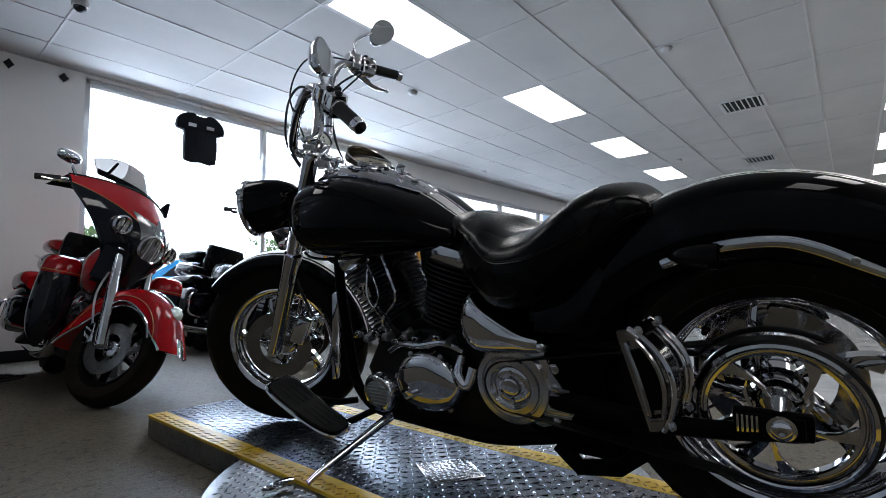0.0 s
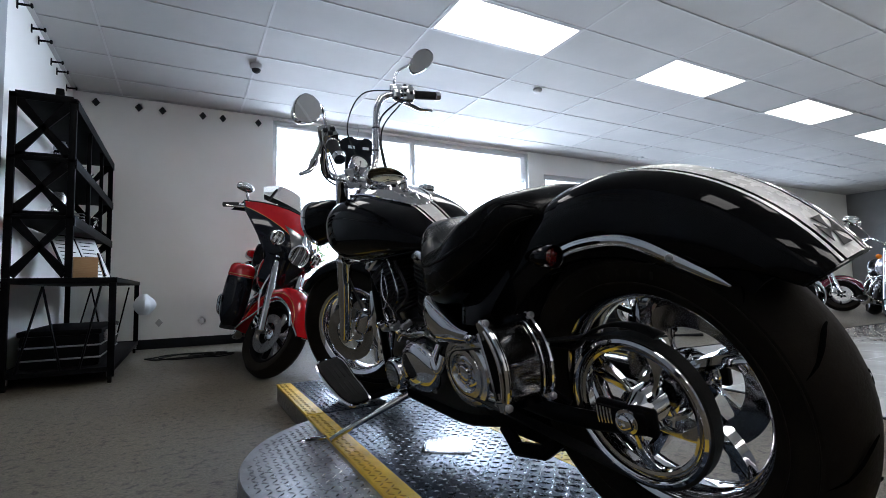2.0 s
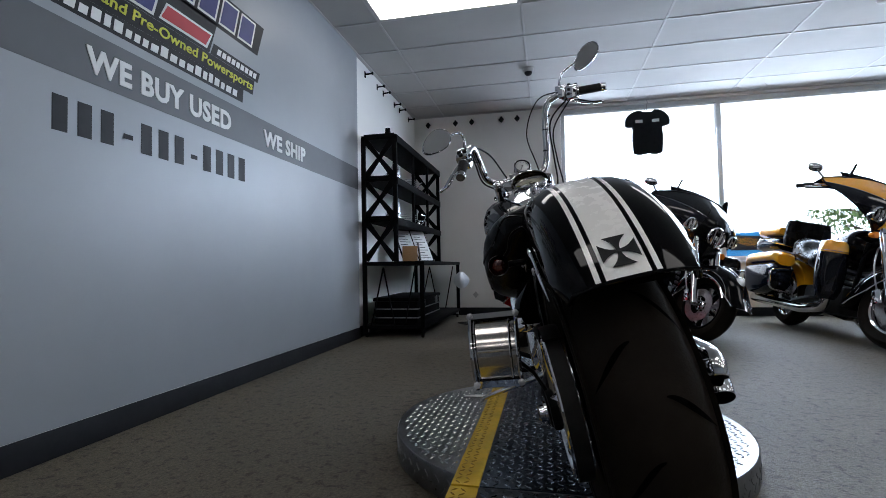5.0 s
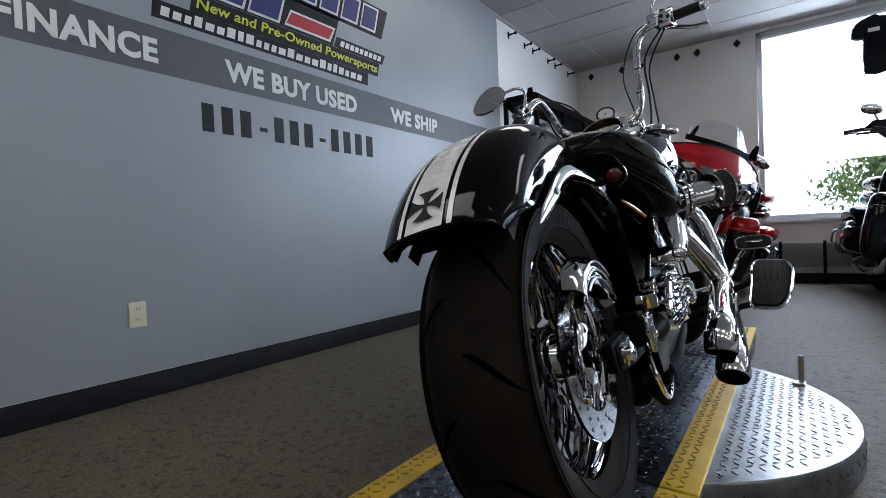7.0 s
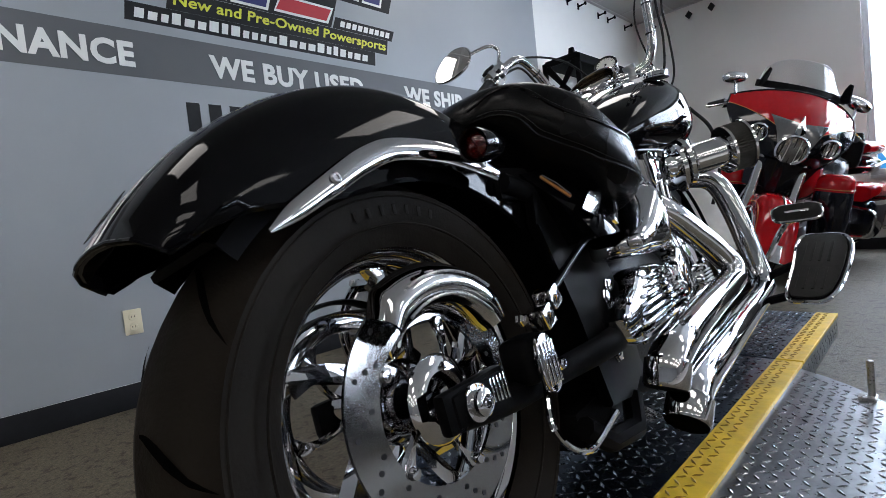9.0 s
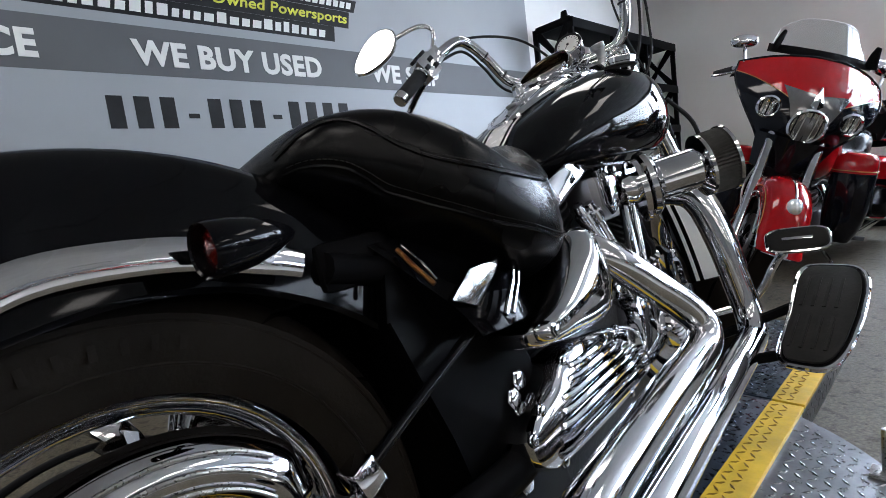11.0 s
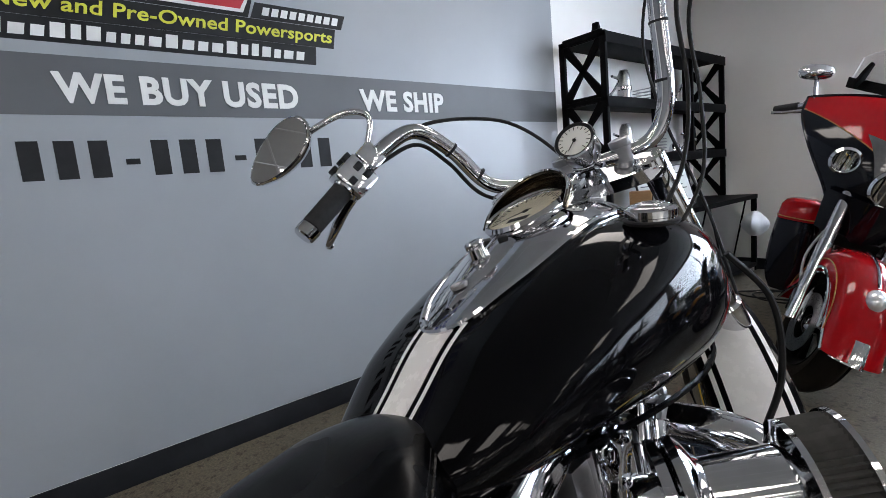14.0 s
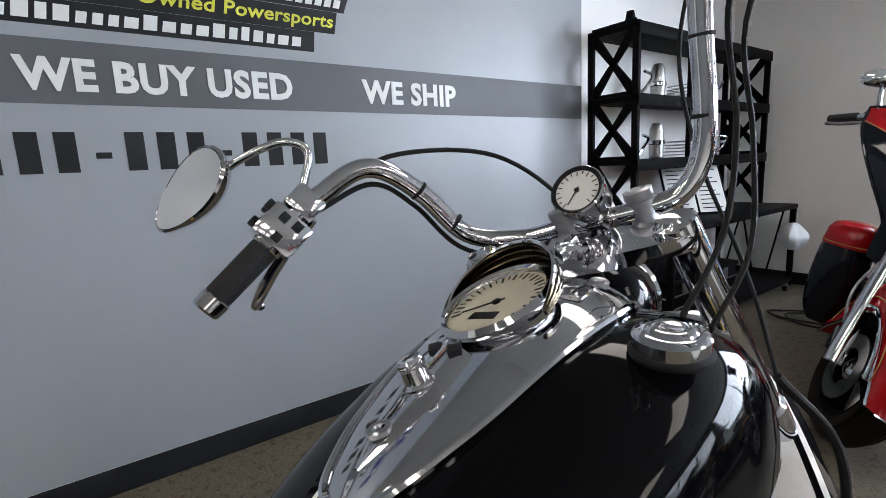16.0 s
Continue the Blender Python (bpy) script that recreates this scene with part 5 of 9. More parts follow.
        rings = [[V(s * x, cy + (p_.x - cy) * k, cz + (p_.y - cz) * k) for p_ in pts2] for x, k in ((0.10, 0.98), (0.165, 1.0), (0.184, 0.965), (0.200, 0.88), (0.212, 0.70), (0.218, 0.40), (0.219, 0.1))]
        lift_ = V(0.038, -0.004, 0.016) if s > 0 else V(0, 0, 0)
        rings = [[p_ + lift_ for p_ in r_] for r_ in rings]
        loft(bm, rings)
        part("side_box", bm, CHROME, e)
        bm = nb()
        rod(bm, V(s * 0.185, 0.492, 0.502) + lift_, V(s * 0.212, 0.492, 0.502) + lift_, 0.017, 0.014, 16, 0.004)
        bolt(bm, V(s * 0.212, 0.492, 0.502) + lift_, (s, 0, 0), 0.008, 0.008)
        part("box_knob", bm, CHROME, e)
    # right: cam chest, ribbed clutch cover
    bm = nb()
    out = [(0.93, 0.30), (0.95, 0.43), (1.02, 0.475), (1.12, 0.465), (1.18, 0.40), (1.17, 0.30), (1.10, 0.24), (1.0, 0.24)]
    pts2 = spline([(a, b, 0) for a, b in out + out[:1]], 4)[:-1]
    rings = [[V(x, 1.06 + (p_.x - 1.06) * k, 0.36 + (p_.y - 0.36) * k) for p_ in pts2] for x, k in ((0.11, 1), (0.150, 1), (0.166, 0.94), (0.172, 0.8), (0.176, 0.3))]
    loft(bm, rings)
    part("cam_cover", bm, CHROME, e)
    bm = nb()
    lathe(bm, [(0.052, 0.15), (0.052, 0.186), (0.046, 0.195), (0.03, 0.197), (0, 0.198)], across((0, 1.10, 0.335)), 32)
    part("round_cover", bm, CHROME, e)
    for k in range(7):
        bm = nb()
        z = -0.03 + k * 0.010
        w = math.sqrt(max(1e-6, 0.04 ** 2 - z * z))
        box(bm, (0.194, 1.10 - w, 0.335 + z - 0.002), (0.201, 1.10 + w, 0.335 + z + 0.002), 0.001)
        part("cover_rib", bm, CAST, e)
    bm = nb()
    out = [(0.440, 0.372), (0.450, 0.330), (0.50, 0.305), (0.60, 0.300), (0.78, 0.300), (0.88, 0.315), (0.905, 0.36), (0.88, 0.405), (0.80, 0.435), (0.66, 0.458), (0.58, 0.448), (0.545, 0.425), (0.48, 0.402)]
    pts2 = spline([(a, b, 0) for a, b in out + out[:1]], 3)[:-1]
    rings = [[V(x, 0.67 + (p_.x - 0.67) * k, 0.372 + (p_.y - 0.372) * k) for p_ in pts2] for x, k in ((0.11, 1), (0.165, 1), (0.182, 0.96), (0.188, 0.88), (0.190, 0.3))]
    loft(bm, rings)
    part("clutch_cover", bm, CHROME, e)
    for k in range(7):
        bm = nb()
        z = 0.325 + k * 0.0175
        y0, y1 = 0.500 + k * 0.012 + (0.02 if k > 4 else 0), 0.872 - max(0, k - 2) * 0.034
        tube(bm, [V(0.188, y0, z), V(0.1945, y0 + 0.02, z), V(0.1945, y1 - 0.02, z), V(0.188, y1, z)], 0.0055, 8)
        part("cover_rib", bm, CHROME, e)
    for i in range(0, len(pts2), 6):
        p_ = pts2[i]
        bm = nb()
        bolt(bm, (0.180, 0.67 + (p_.x - 0.67) * 0.94, 0.372 + (p_.y - 0.372) * 0.90), (1, 0, 0), 0.008, 0.010)
        part("cover_bolt", bm, CHROME, e)
    # hoses, wiring, small fittings
    rnd = random.Random(3)
    for k in range(9):
        bm = nb()
        s = -1 if k % 3 else 1
        y = rnd.uniform(0.85, 1.18)
        pts = [(s * rnd.uniform(0.10, 0.13), y, rnd.uniform(0.66, 0.74)), (s * rnd.uniform(0.12, 0.15), y + rnd.uniform(-0.06, 0.06), 0.60), (s * rnd.uniform(0.11, 0.15), y + rnd.uniform(-0.08, 0.08), 0.52), (s * 0.12, y + rnd.uniform(-0.05, 0.05), 0.44)]
        tube(bm, spline(pts, 6), rnd.choice((0.004, 0.005, 0.007)), 7)
        part("hose", bm, CHROME if k in (2, 5, 7) else RUBBER_PAD, e)
    for k in range(10):
        bm = nb()
        y = 0.80 + k * 0.042
        z = 0.455 + 0.012 * math.sin(k * 2.1)
        box(bm, (-0.158, y, z), (-0.115, y + 0.026, z + 0.026), 0.007)
        rod(bm, (-0.165, y + 0.012, z + 0.012), (-0.120, y + 0.012, z + 0.03), 0.008, 0.008, 10)
        part("fitting", bm, CHROME if k % 2 else CAST, e)
    for k in range(8):
        bm = nb()
        y = 0.90 + k * 0.036
        box(bm, (0.120, y, 0.462), (0.162, y + 0.024, 0.492 + 0.01 * (k % 2)), 0.007)
        rod(bm, (0.14, y + 0.012, 0.48), (0.165, y + 0.012, 0.505), 0.009, 0.007, 10)
        part("fitting", bm, CHROME, e)
    # breather pipe looping over the left covers
    bm = nb()
    tube(bm, spline([(-0.13, 0.78, 0.44), (-0.155, 0.83, 0.47), (-0.16, 0.92, 0.455), (-0.15, 1.0, 0.45), (-0.14, 1.06, 0.42)], 6), 0.011, 10)
    part("breather_pipe", bm, CHROME, e)
    bm = nb()
    tube(bm, spline([(-0.13, 0.785, 0.42), (-0.165, 0.78, 0.38), (-0.17, 0.752, 0.35), (-0.15, 0.735, 0.40)], 6), 0.016, 10)
    part("breather_pipe", bm, CHROME, e)


def intake_and_exhaust(bike):
    a = thing_part("air_intake", bike)
    p0, p1 = V(0.236, 0.988, 0.682), V(0.378, 1.088, 0.686)
    m, h = frame_z(p0, p1)
    bm = nb()
    lathe(bm, [(0.030, -0.040), (0.034, -0.034), (0.034, -0.006)], m, 28)
    part("neck", bm, CHROME, a)
    bm = nb()
    ears = []
    for i in range(48):
        t = 2 * math.pi * i / 48
        r = 0.062 + 0.016 * max(0.0, math.cos(1.5 * (t - 0.5))) ** 2 if i % 48 else 0.062
        ears.append((r * math.cos(t), r * math.sin(t)))
    slab(bm, ears, 0.012, m @ Matrix.Translation((0, 0, -0.008)), 0.003)
    part("back_plate", bm, CHROME, a)
    for k in range(3):
        t = 0.5 + 2 * math.pi * k / 3
        bm = nb()
        p_ = m @ V(0.066 * math.cos(t), 0.066 * math.sin(t), 0.004)
        bolt(bm, p_, p1 - p0, 0.008, 0.008)
        part("plate_bolt", bm, CHROME, a)
    bm = nb()
    lathe(bm, [(0.044, 0.014), (0.044, h * 0.76)], m, 40)
    part("barrel", bm, CHROME, a)
    bm = nb()
    lathe(bm, [(0.030, 0.000), (0.058, 0.004), (0.070, 0.010), (0.072, 0.020), (0.066, 0.027), (0.052, 0.034), (0.046, 0.040)], m, 40)
    lathe(bm, [(0.046, h * 0.70), (0.055, h * 0.72), (0.067, h * 0.75), (0.067, h * 0.79), (0.058, h * 0.81)], m, 40)
    part("flange", bm, CHROME, a)
    bm = nb()
    lathe(bm, [(0.057, h * 0.78), (0.057, h * 1.04)], m, 48)
    part("filter_core", bm, RUBBER_PAD, a)
    bm = nb()
    n = 54
    prof = []
    for i in range(n * 2):
        r = 0.067 if i % 2 else 0.059
        t = 2 * math.pi * i / (n * 2)
        prof.append((r * math.cos(t), r * math.sin(t)))
    slab(bm, prof, h * 0.25, m @ Matrix.Translation((0, 0, h * 0.79)))
    part("pleats", bm, varied("pleated_filter_cloth", (0.05, 0.05, 0.048), (0.09, 0.09, 0.085), 40, (0.8, 0.95)), a, "dark pleated filter cloth", smooth=False)
    bm = nb()
    lathe(bm, [(0.0, h * 1.035), (0.064, h * 1.035), (0.070, h * 1.04), (0.071, h * 1.075), (0.063, h * 1.09), (0.045, h * 1.095), (0.0, h * 1.085)], m, 48)
    part("end_cap", bm, CHROME, a)
    bm = nb()
    slab(bm, [(0.965, 0.665), (0.968, 0.745), (1.0, 0.765), (1.055, 0.74), (1.05, 0.665), (0.995, 0.640)], 0.02, Matrix(((0, 0, 1, 0.150), (1, 0, 0, 0), (0, 1, 0, 0), (0, 0, 0, 1))), 0.008)
    part("mounting_plate", bm, CHROME, a)
    for y, z in ((0.98, 0.735), (1.03, 0.738), (1.03, 0.672)):
        bm = nb()
        bolt(bm, (0.170, y, z), (1, 0, 0), 0.010, 0.012)
        part("plate_bolt", bm, CHROME, a)
    bm = nb()
    box(bm, (0.075, 0.93, 0.63), (0.155, 1.06, 0.735), 0.015)
    part("carburettor", bm, CAST, a)
    ex = thing_part("exhaust", bike)
    for pts, r in (([(0.085, 0.805, 0.605), (0.170, 0.756, 0.604), (0.222, 0.768, 0.572), (0.256, 0.835, 0.498), (0.282, 0.905, 0.425), (0.296, 0.925, 0.385), (0.299, 0.905, 0.358), (0.298, 0.85, 0.348), (0.298, 0.65, 0.345), (0.298, 0.48, 0.340), (0.300, 0.34, 0.334), (0.294, 0.295, 0.318), (0.287, 0.278, 0.285)], 0.0325),
                   ([(0.110, 1.235, 0.665), (0.205, 1.245, 0.650), (0.262, 1.255, 0.610), (0.285, 1.262, 0.500), (0.294, 1.268, 0.36), (0.299, 1.262, 0.305), (0.302, 1.235, 0.268), (0.302, 1.18, 0.254), (0.302, 0.90, 0.256), (0.306, 0.58, 0.262), (0.306, 0.38, 0.262), (0.303, 0.325, 0.252), (0.296, 0.292, 0.222)], 0.0325)):
        bm = nb()
        tube(bm, spline(pts, 7), r, 22, cap=False)
        part("pipe", bm, CHROME, ex)
        bm = nb()
        end = Vector(pts[-1])
        way = (end - Vector(pts[-2])).normalized()
        # black plug in the pipe end paints the shade of the bore
        tube(bm, [end - way * 0.03, end + way * 0.004], r + 0.001, 20)
        part("pipe_bore", bm, RECESS_BLACK, ex)
        bm = nb()
        mm, _ = frame_z(end - way * 0.045, end)
        lathe(bm, [(r, 0), (r + 0.004, 0.004), (r + 0.004, 0.044), (r + 0.001, 0.048), (r - 0.004, 0.044)], mm, 28, cap=False)
        part("tip", bm, CHROME, ex)
        bm = nb()
        mm, _ = frame_z(pts[0], pts[1])
        lathe(bm, [(r + 0.002, 0.01), (r + 0.010, 0.014), (r + 0.010, 0.024), (r + 0.002, 0.028)], mm, 24)
        part("clamp", bm, CAST, ex)
    # brake pedal and right footboard, left footboard
    for s, c, name in ((1, V(0.441, 1.222, 0.290), "footboard"), (-1, V(-0.308, 1.312, 0.256), "footboard")):
        f = thing_part(name, bike)
        m = Matrix.Translation(c) @ pose(0, 0, 0, 25, 8.5 + s * 3.5, -2 - s * 5)
        out = []
        for x, y in superellipse(0.062, -0.165, 0.165, 4.5, 40):
            k = 1 + 0.12 * (y / 0.165)
            out.append((x * k + s * 0.012 * (1 - (y / 0.165) ** 2), y))
        bm = nb()
        slab(bm, out, 0.012, m, 0.003)
        part("plate", bm, SATIN_BLACK, f)
        bm = nb()
        tube(bm, [m @ V(x, y, 0.008) for x, y in out + out[:2]], 0.0065, 8, cap=False)
        part("chrome_edge", bm, CHROME, f)
        bm = nb()
        slab(bm, [(x * 0.88, y * 0.94) for x, y in out], 0.006, m @ Matrix.Translation((0, 0, 0.012)), 0.002)
        part("rubber_pad", bm, RUBBER_PAD, f)
        for i in range(4):
            for j in range(2):
                bm = nb()
                box(bm, (-0.036 + i * 0.021, -0.12 + j * 0.13, 0.0175), (-0.029 + i * 0.021, -0.02 + j * 0.13, 0.0205), 0.001, m)
                part("pad_rib", bm, RUBBER_PAD, f)
        bm = nb()
        tube(bm, [m @ V(-s * 0.05, 0.03, -0.004), V(s * 0.16, c.y + 0.02, c.z - 0.05), V(s * 0.10, c.y - 0.02, c.z - 0.06)], 0.012, 8)
        part("support", bm, SATIN_BLACK, f)
        bm = nb()
        tube(bm, [m @ V(-s * 0.05, -0.13, -0.004), V(s * 0.16, c.y - 0.14, c.z - 0.06), V(s * 0.10, c.y - 0.16, c.z - 0.06)], 0.012, 8)
        part("support", bm, SATIN_BLACK, f)
    pd = thing_part("brake_pedal", bike)
    m = Matrix.Translation((0.434, 1.300, 0.452)) @ pose(0, 0, 0, 52, 8, 8)
    bm = nb()
    slab(bm, superellipse(0.058, -0.028, 0.028, 4, 28), 0.012, m, 0.004)
    part("pad", bm, RUBBER_PAD, pd)
    bm = nb()
    tube(bm, [m @ V(x, y, 0.004) for x, y in superellipse(0.060, -0.030, 0.030, 4, 28) + superellipse(0.060, -0.030, 0.030, 4, 28)[:1]], 0.005, 8, cap=False)
    box(bm, (-0.03, -0.004, 0.011), (0.03, 0.004, 0.015), 0.002, m)
    part("pad_edge", bm, CHROME, pd)
    bm = nb()
    tube(bm, spline([(0.415, 1.315, 0.445), (0.37, 1.35, 0.40), (0.30, 1.32, 0.32), (0.17, 1.28, 0.30)], 6), 0.009, 8)
    part("arm", bm, CHROME, pd)
    st = thing_part("side_stand", bike)
    bm = nb()
    tube(bm, spline([(-0.11, 1.10, 0.185), (-0.25, 1.135, 0.150), (-0.40, 1.165, 0.118), (-0.455, 1.172, 0.104)], 6), [0.017, 0.013, 0.011, 0.010], 10)
    part("leg", bm, CHROME, st)
    bm = nb()
    foot = BIKE.inverted() @ V(0.790, 0.835, 0.107)
    q = BIKE.inverted() @ Matrix.Translation(BIKE @ foot) @ pose(0, 0, 0, 0, 0, 12)
    slab(bm, superellipse(0.055, -0.020, 0.020, 3, 24), 0.007, q, 0.002)
    part("foot", bm, CHROME, st)


def frame_and_front(bike):
    f = thing_part("frame", bike)
    # bright trim on the right cover: a polished panel, two chrome strips and a brass one
    # the panel's dimmer reflection is put into its darker chrome colour
    bm = nb()
    slab(bm, [(0.400, 0.636), (0.470, 0.636), (0.402, 0.584), (0.352, 0.606)], 0.004, Matrix(((0, 0, 1, 0.206), (1, 0, 0, 0), (0, 1, 0, 0), (0, 0, 0, 1))), 0.001)
    part("polished_panel", bm, DARK_MIRROR_CHROME, f)
    for a, b, r in (((0.212, 0.500, 0.634), (0.236, 0.412, 0.566), 0.004), ((0.206, 0.522, 0.634), (0.230, 0.436, 0.562), 0.003), ((0.150, 0.352, 0.692), (0.196, 0.350, 0.636), 0.0022)):
        bm = nb()
        tube(bm, [V(*a), (V(*a) + V(*b)) / 2 + V(0.004, 0, 0), V(*b)], r, 8)
        part("trim_strip", bm, CHROME, f)
    bm = nb()
    tube(bm, [V(0.152, 0.340, 0.688), V(0.176, 0.338, 0.660), V(0.198, 0.342, 0.632)], 0.0035, 8)
    part("trim_strip", bm, BRASS, f, "thin brass strip")
    for s in (-1, 1):
        bm = nb()
        tube(bm, bent([(s * 0.02, 1.36, 0.86), (s * 0.075, 1.33, 0.60), (s * 0.10, 1.29, 0.26), (s * 0.115, 1.20, 0.185), (s * 0.125, 0.70, 0.170), (s * 0.115, 0.50, 0.215)], 0.09, 5), 0.019, 10)
        part("down_tube", bm, SATIN_BLACK, f)
        bm = nb()
        tube(bm, spline([(s * 0.04, 1.30, 0.90), (s * 0.07, 0.95, 0.80), (s * 0.10, 0.62, 0.69), (s * 0.115, 0.42, 0.655), (s * 0.118, 0.25, 0.690)], 6), 0.020, 10)
        part("top_rail", bm, SATIN_BLACK, f)
        bm = nb()
        slab(bm, [(0.50, 0.20), (0.58, 0.24), (0.57, 0.46), (0.50, 0.62), (0.43, 0.69), (0.33, 0.69), (0.30, 0.60), (0.36, 0.42), (0.38, 0.22)], 0.022, Matrix(((0, 0, 1, s * 0.125 - 0.011), (1, 0, 0, 0), (0, 1, 0, 0), (0, 0, 0, 1))), 0.006)
        part("side_plate", bm, FRAME_BLACK, f)
        # gloss cover that flares out below the saddle
        bm = nb()
        rows = []
        for k in range(9):
            z = 0.705 - 0.020 * k
            x = s * (0.136 + (0.705 - z) * 0.62 - 0.9 * max(0, 0.60 - z) ** 1.3)
            y0, y1 = 0.318 + 0.010 * k, 0.47 + 0.012 * min(k, 4)
            rows.append([V(x - s * 0.014 * abs(2 * u - 1) ** 3, y0 + (y1 - y0) * u, z) for u in (q_ / 10 for q_ in range(11))] + [V(s * 0.10, y1 - (y1 - y0) * u, z) for u in (q_ / 10 for q_ in range(11))])
        loft(bm, rows)
        part("side_cover", bm, BLACK_PAINT, f)
        for y, z in ((0.56, 0.42), (0.585, 0.44), (0.53, 0.30)):
            bm = nb()
            bolt(bm, (s * 0.138, y - 0.07, z), (s, 0, 0), 0.013, 0.010)
            part("frame_bolt", bm, CHROME, f)
        bm = nb()
        tube(bm, [V(s * 0.125, 0.50, 0.20), V(s * 0.14, 0.44, 0.155), V(s * 0.13, 0.34, 0.17), V(s * 0.12, 0.28, 0.22)], 0.022, 8)
        part("lower_link", bm, SATIN_BLACK, f)
    bm = nb()
    rod(bm, (0, 1.40, 0.76), (0, 1.35, 1.0), 0.040, 0.040, 20, 0.006)
    part("head_tube", bm, BLACK_PAINT, f)
    bm = nb()
    box(bm, (-0.095, 0.42, 0.22), (0.095, 0.60, 0.62), 0.02)
    part("battery_box", bm, SATIN_BLACK, f)
    bm = nb()
    box(bm, (-0.10, 0.30, 0.16), (0.10, 0.52, 0.24), 0.02)
    part("shock_housing", bm, SATIN_BLACK, f)
    # slotted chrome regulator cover on the left down tube
    bm = nb()
    m = Matrix.Translation((-0.075, 1.385, 0.43)) @ pose(0, 0, 0, 8, 0, 35)
    box(bm, (-0.030, -0.012, -0.165), (0.030, 0.012, 0.165), 0.006, m)
    part("regulator_cover", bm, CHROME, f)
    # slots are black bars laid on the cover, painting the shade inside
    for k in range(7):
        bm = nb()
        box(bm, (-0.006, -0.0145, -0.13 + k * 0.040), (0.006, -0.0118, -0.112 + k * 0.040), 0.001, m)
        part("slot", bm, INK, f)
    # fork
    fk = thing_part("front_fork", bike)
    down = (FRONT - STEM)
    for s in (-1, 1):
        top, low = STEM + LAT * (s * 0.15), FRONT + LAT * (s * 0.125) + V(0, 0, -0.01)
        bm = nb()
        rod(bm, top + V(0, -0.03, 0.07), top.lerp(low, 0.55), 0.028, 0.028, 20, 0.004)
        part("upper_cover", bm, CHROME, fk)
        bm = nb()
        rod(bm, top.lerp(low, 0.40), low, 0.035, 0.030, 20, 0.006)
        part("slider", bm, CHROME, fk)
        bm = nb()
        rod(bm, low - LAT * (0.03 * s), low + LAT * (0.02 * s), 0.030, 0.028, 18, 0.004)
        part("axle_clamp", bm, CHROME, fk)
    bm = nb()
    up_dir = -down.normalized()
    mt = Matrix.Translation(STEM + up_dir * 0.035)
    zx = Matrix((LAT, up_dir.cross(LAT), up_dir)).transposed().to_4x4()
    out = [(x, y) for x, y in superellipse(0.178, -0.042, 0.042, 2.4, 36)]
    slab(bm, out, 0.028, mt @ zx, 0.007)
    part("top_yoke", bm, CHROME, fk)
    bm = nb()
    slab(bm, [(x * 0.95, y) for x, y in out], 0.035, Matrix.Translation(STEM - up_dir * 0.16) @ zx, 0.007)
    part("lower_yoke", bm, CHROME, fk)
    for s in (-1, 0, 1):
        bm = nb()
        q = mt @ zx @ Matrix.Translation((s * 0.145, 0, 0.028))
        lathe(bm, [(0.026, 0), (0.026, 0.008), (0.020, 0.012), (0.016, 0.020), (0, 0.021)], q, 6 if s == 0 else 24)
        part("yoke_cap", bm, CHROME, fk)
    # front brake discs
    for s in (-1, 1):
        bm = nb()
        lathe(bm, [(0.085, s * 0.082), (0.145, s * 0.082), (0.145, s * 0.087), (0.085, s * 0.087), (0.085, s * 0.082)], across(FRONT, TURN), 48, cap=False)
        part("brake_disc", bm, DISC_STEEL, fk)
        bm = nb()
        c = FRONT + LAT * (s * 0.095) - AHEAD * 0.115 + V(0, 0, 0.06)
        box(bm, (-0.03, -0.035, -0.055), (0.03, 0.035, 0.055), 0.012, Matrix.Translation(c) @ pose(0, 0, 0, 25, 0, TURN))
        part("brake_calliper", bm, CHROME, fk)
    # front fender
    ff = thing_part("front_fender", bike)
    def fsec(a, r_add=0.0):
        ca, sa = math.cos(radians(a)), math.sin(radians(a))
        pts = [(-0.082, 0.340), (-0.085, 0.365), (-0.078, 0.383), (-0.055, 0.394), (-0.028, 0.399), (0, 0.401)]
        pts += [(-x, r) for x, r in pts[-2::-1]]
        return [FRONT + LAT * x + AHEAD * ((r + r_add) * ca) + V(0, 0, (r + r_add) * sa) for x, r in pts]
    bm = nb()
    rings = []
    for i in range(31):
        a = 46 + 132 * i / 30
        o_, i_ = fsec(a), [p_ + (FRONT - p_).normalized() * 0.005 for p_ in fsec(a)]
        rings.append(o_ + i_[::-1])
    loft(bm, rings)
    part("shell", bm, BLACK_PAINT, ff)
    for x0, x1, nm in ((-0.046, 0.046, "racing_stripe"), (-0.066, -0.057, "pinstripe"), (0.057, 0.066, "pinstripe")):
        bm = nb()
        rows = []
        for i in range(31):
            a = 46.5 + 131 * i / 30
            ca, sa = math.cos(radians(a)), math.sin(radians(a))
            rows.append([FRONT + LAT * x + AHEAD * (r * ca) + V(0, 0, r * sa) for x, r in ((x, np.interp(abs(x), [0, 0.028, 0.055, 0.08], [0.401, 0.399, 0.394, 0.383]) + 0.0015) for x in np.linspace(x0, x1, 5))])
        loft(bm, rows, cap=False, closed=False)
        part(nm, bm, WHITE_PAINT, ff)
    # headlight
    hl = thing_part("headlight", bike)
    c = STEM + AHEAD * 0.20 + V(0, 0, -0.095)
    m, h = frame_z(c - AHEAD * 0.10 + V(0, 0, 0.01), c + AHEAD * 0.11)
    bm = nb()
    lathe(bm, [(0.0, -0.01), (0.035, -0.005), (0.070, 0.025), (0.092, 0.075), (0.102, 0.13), (0.104, 0.19)], m, 40)
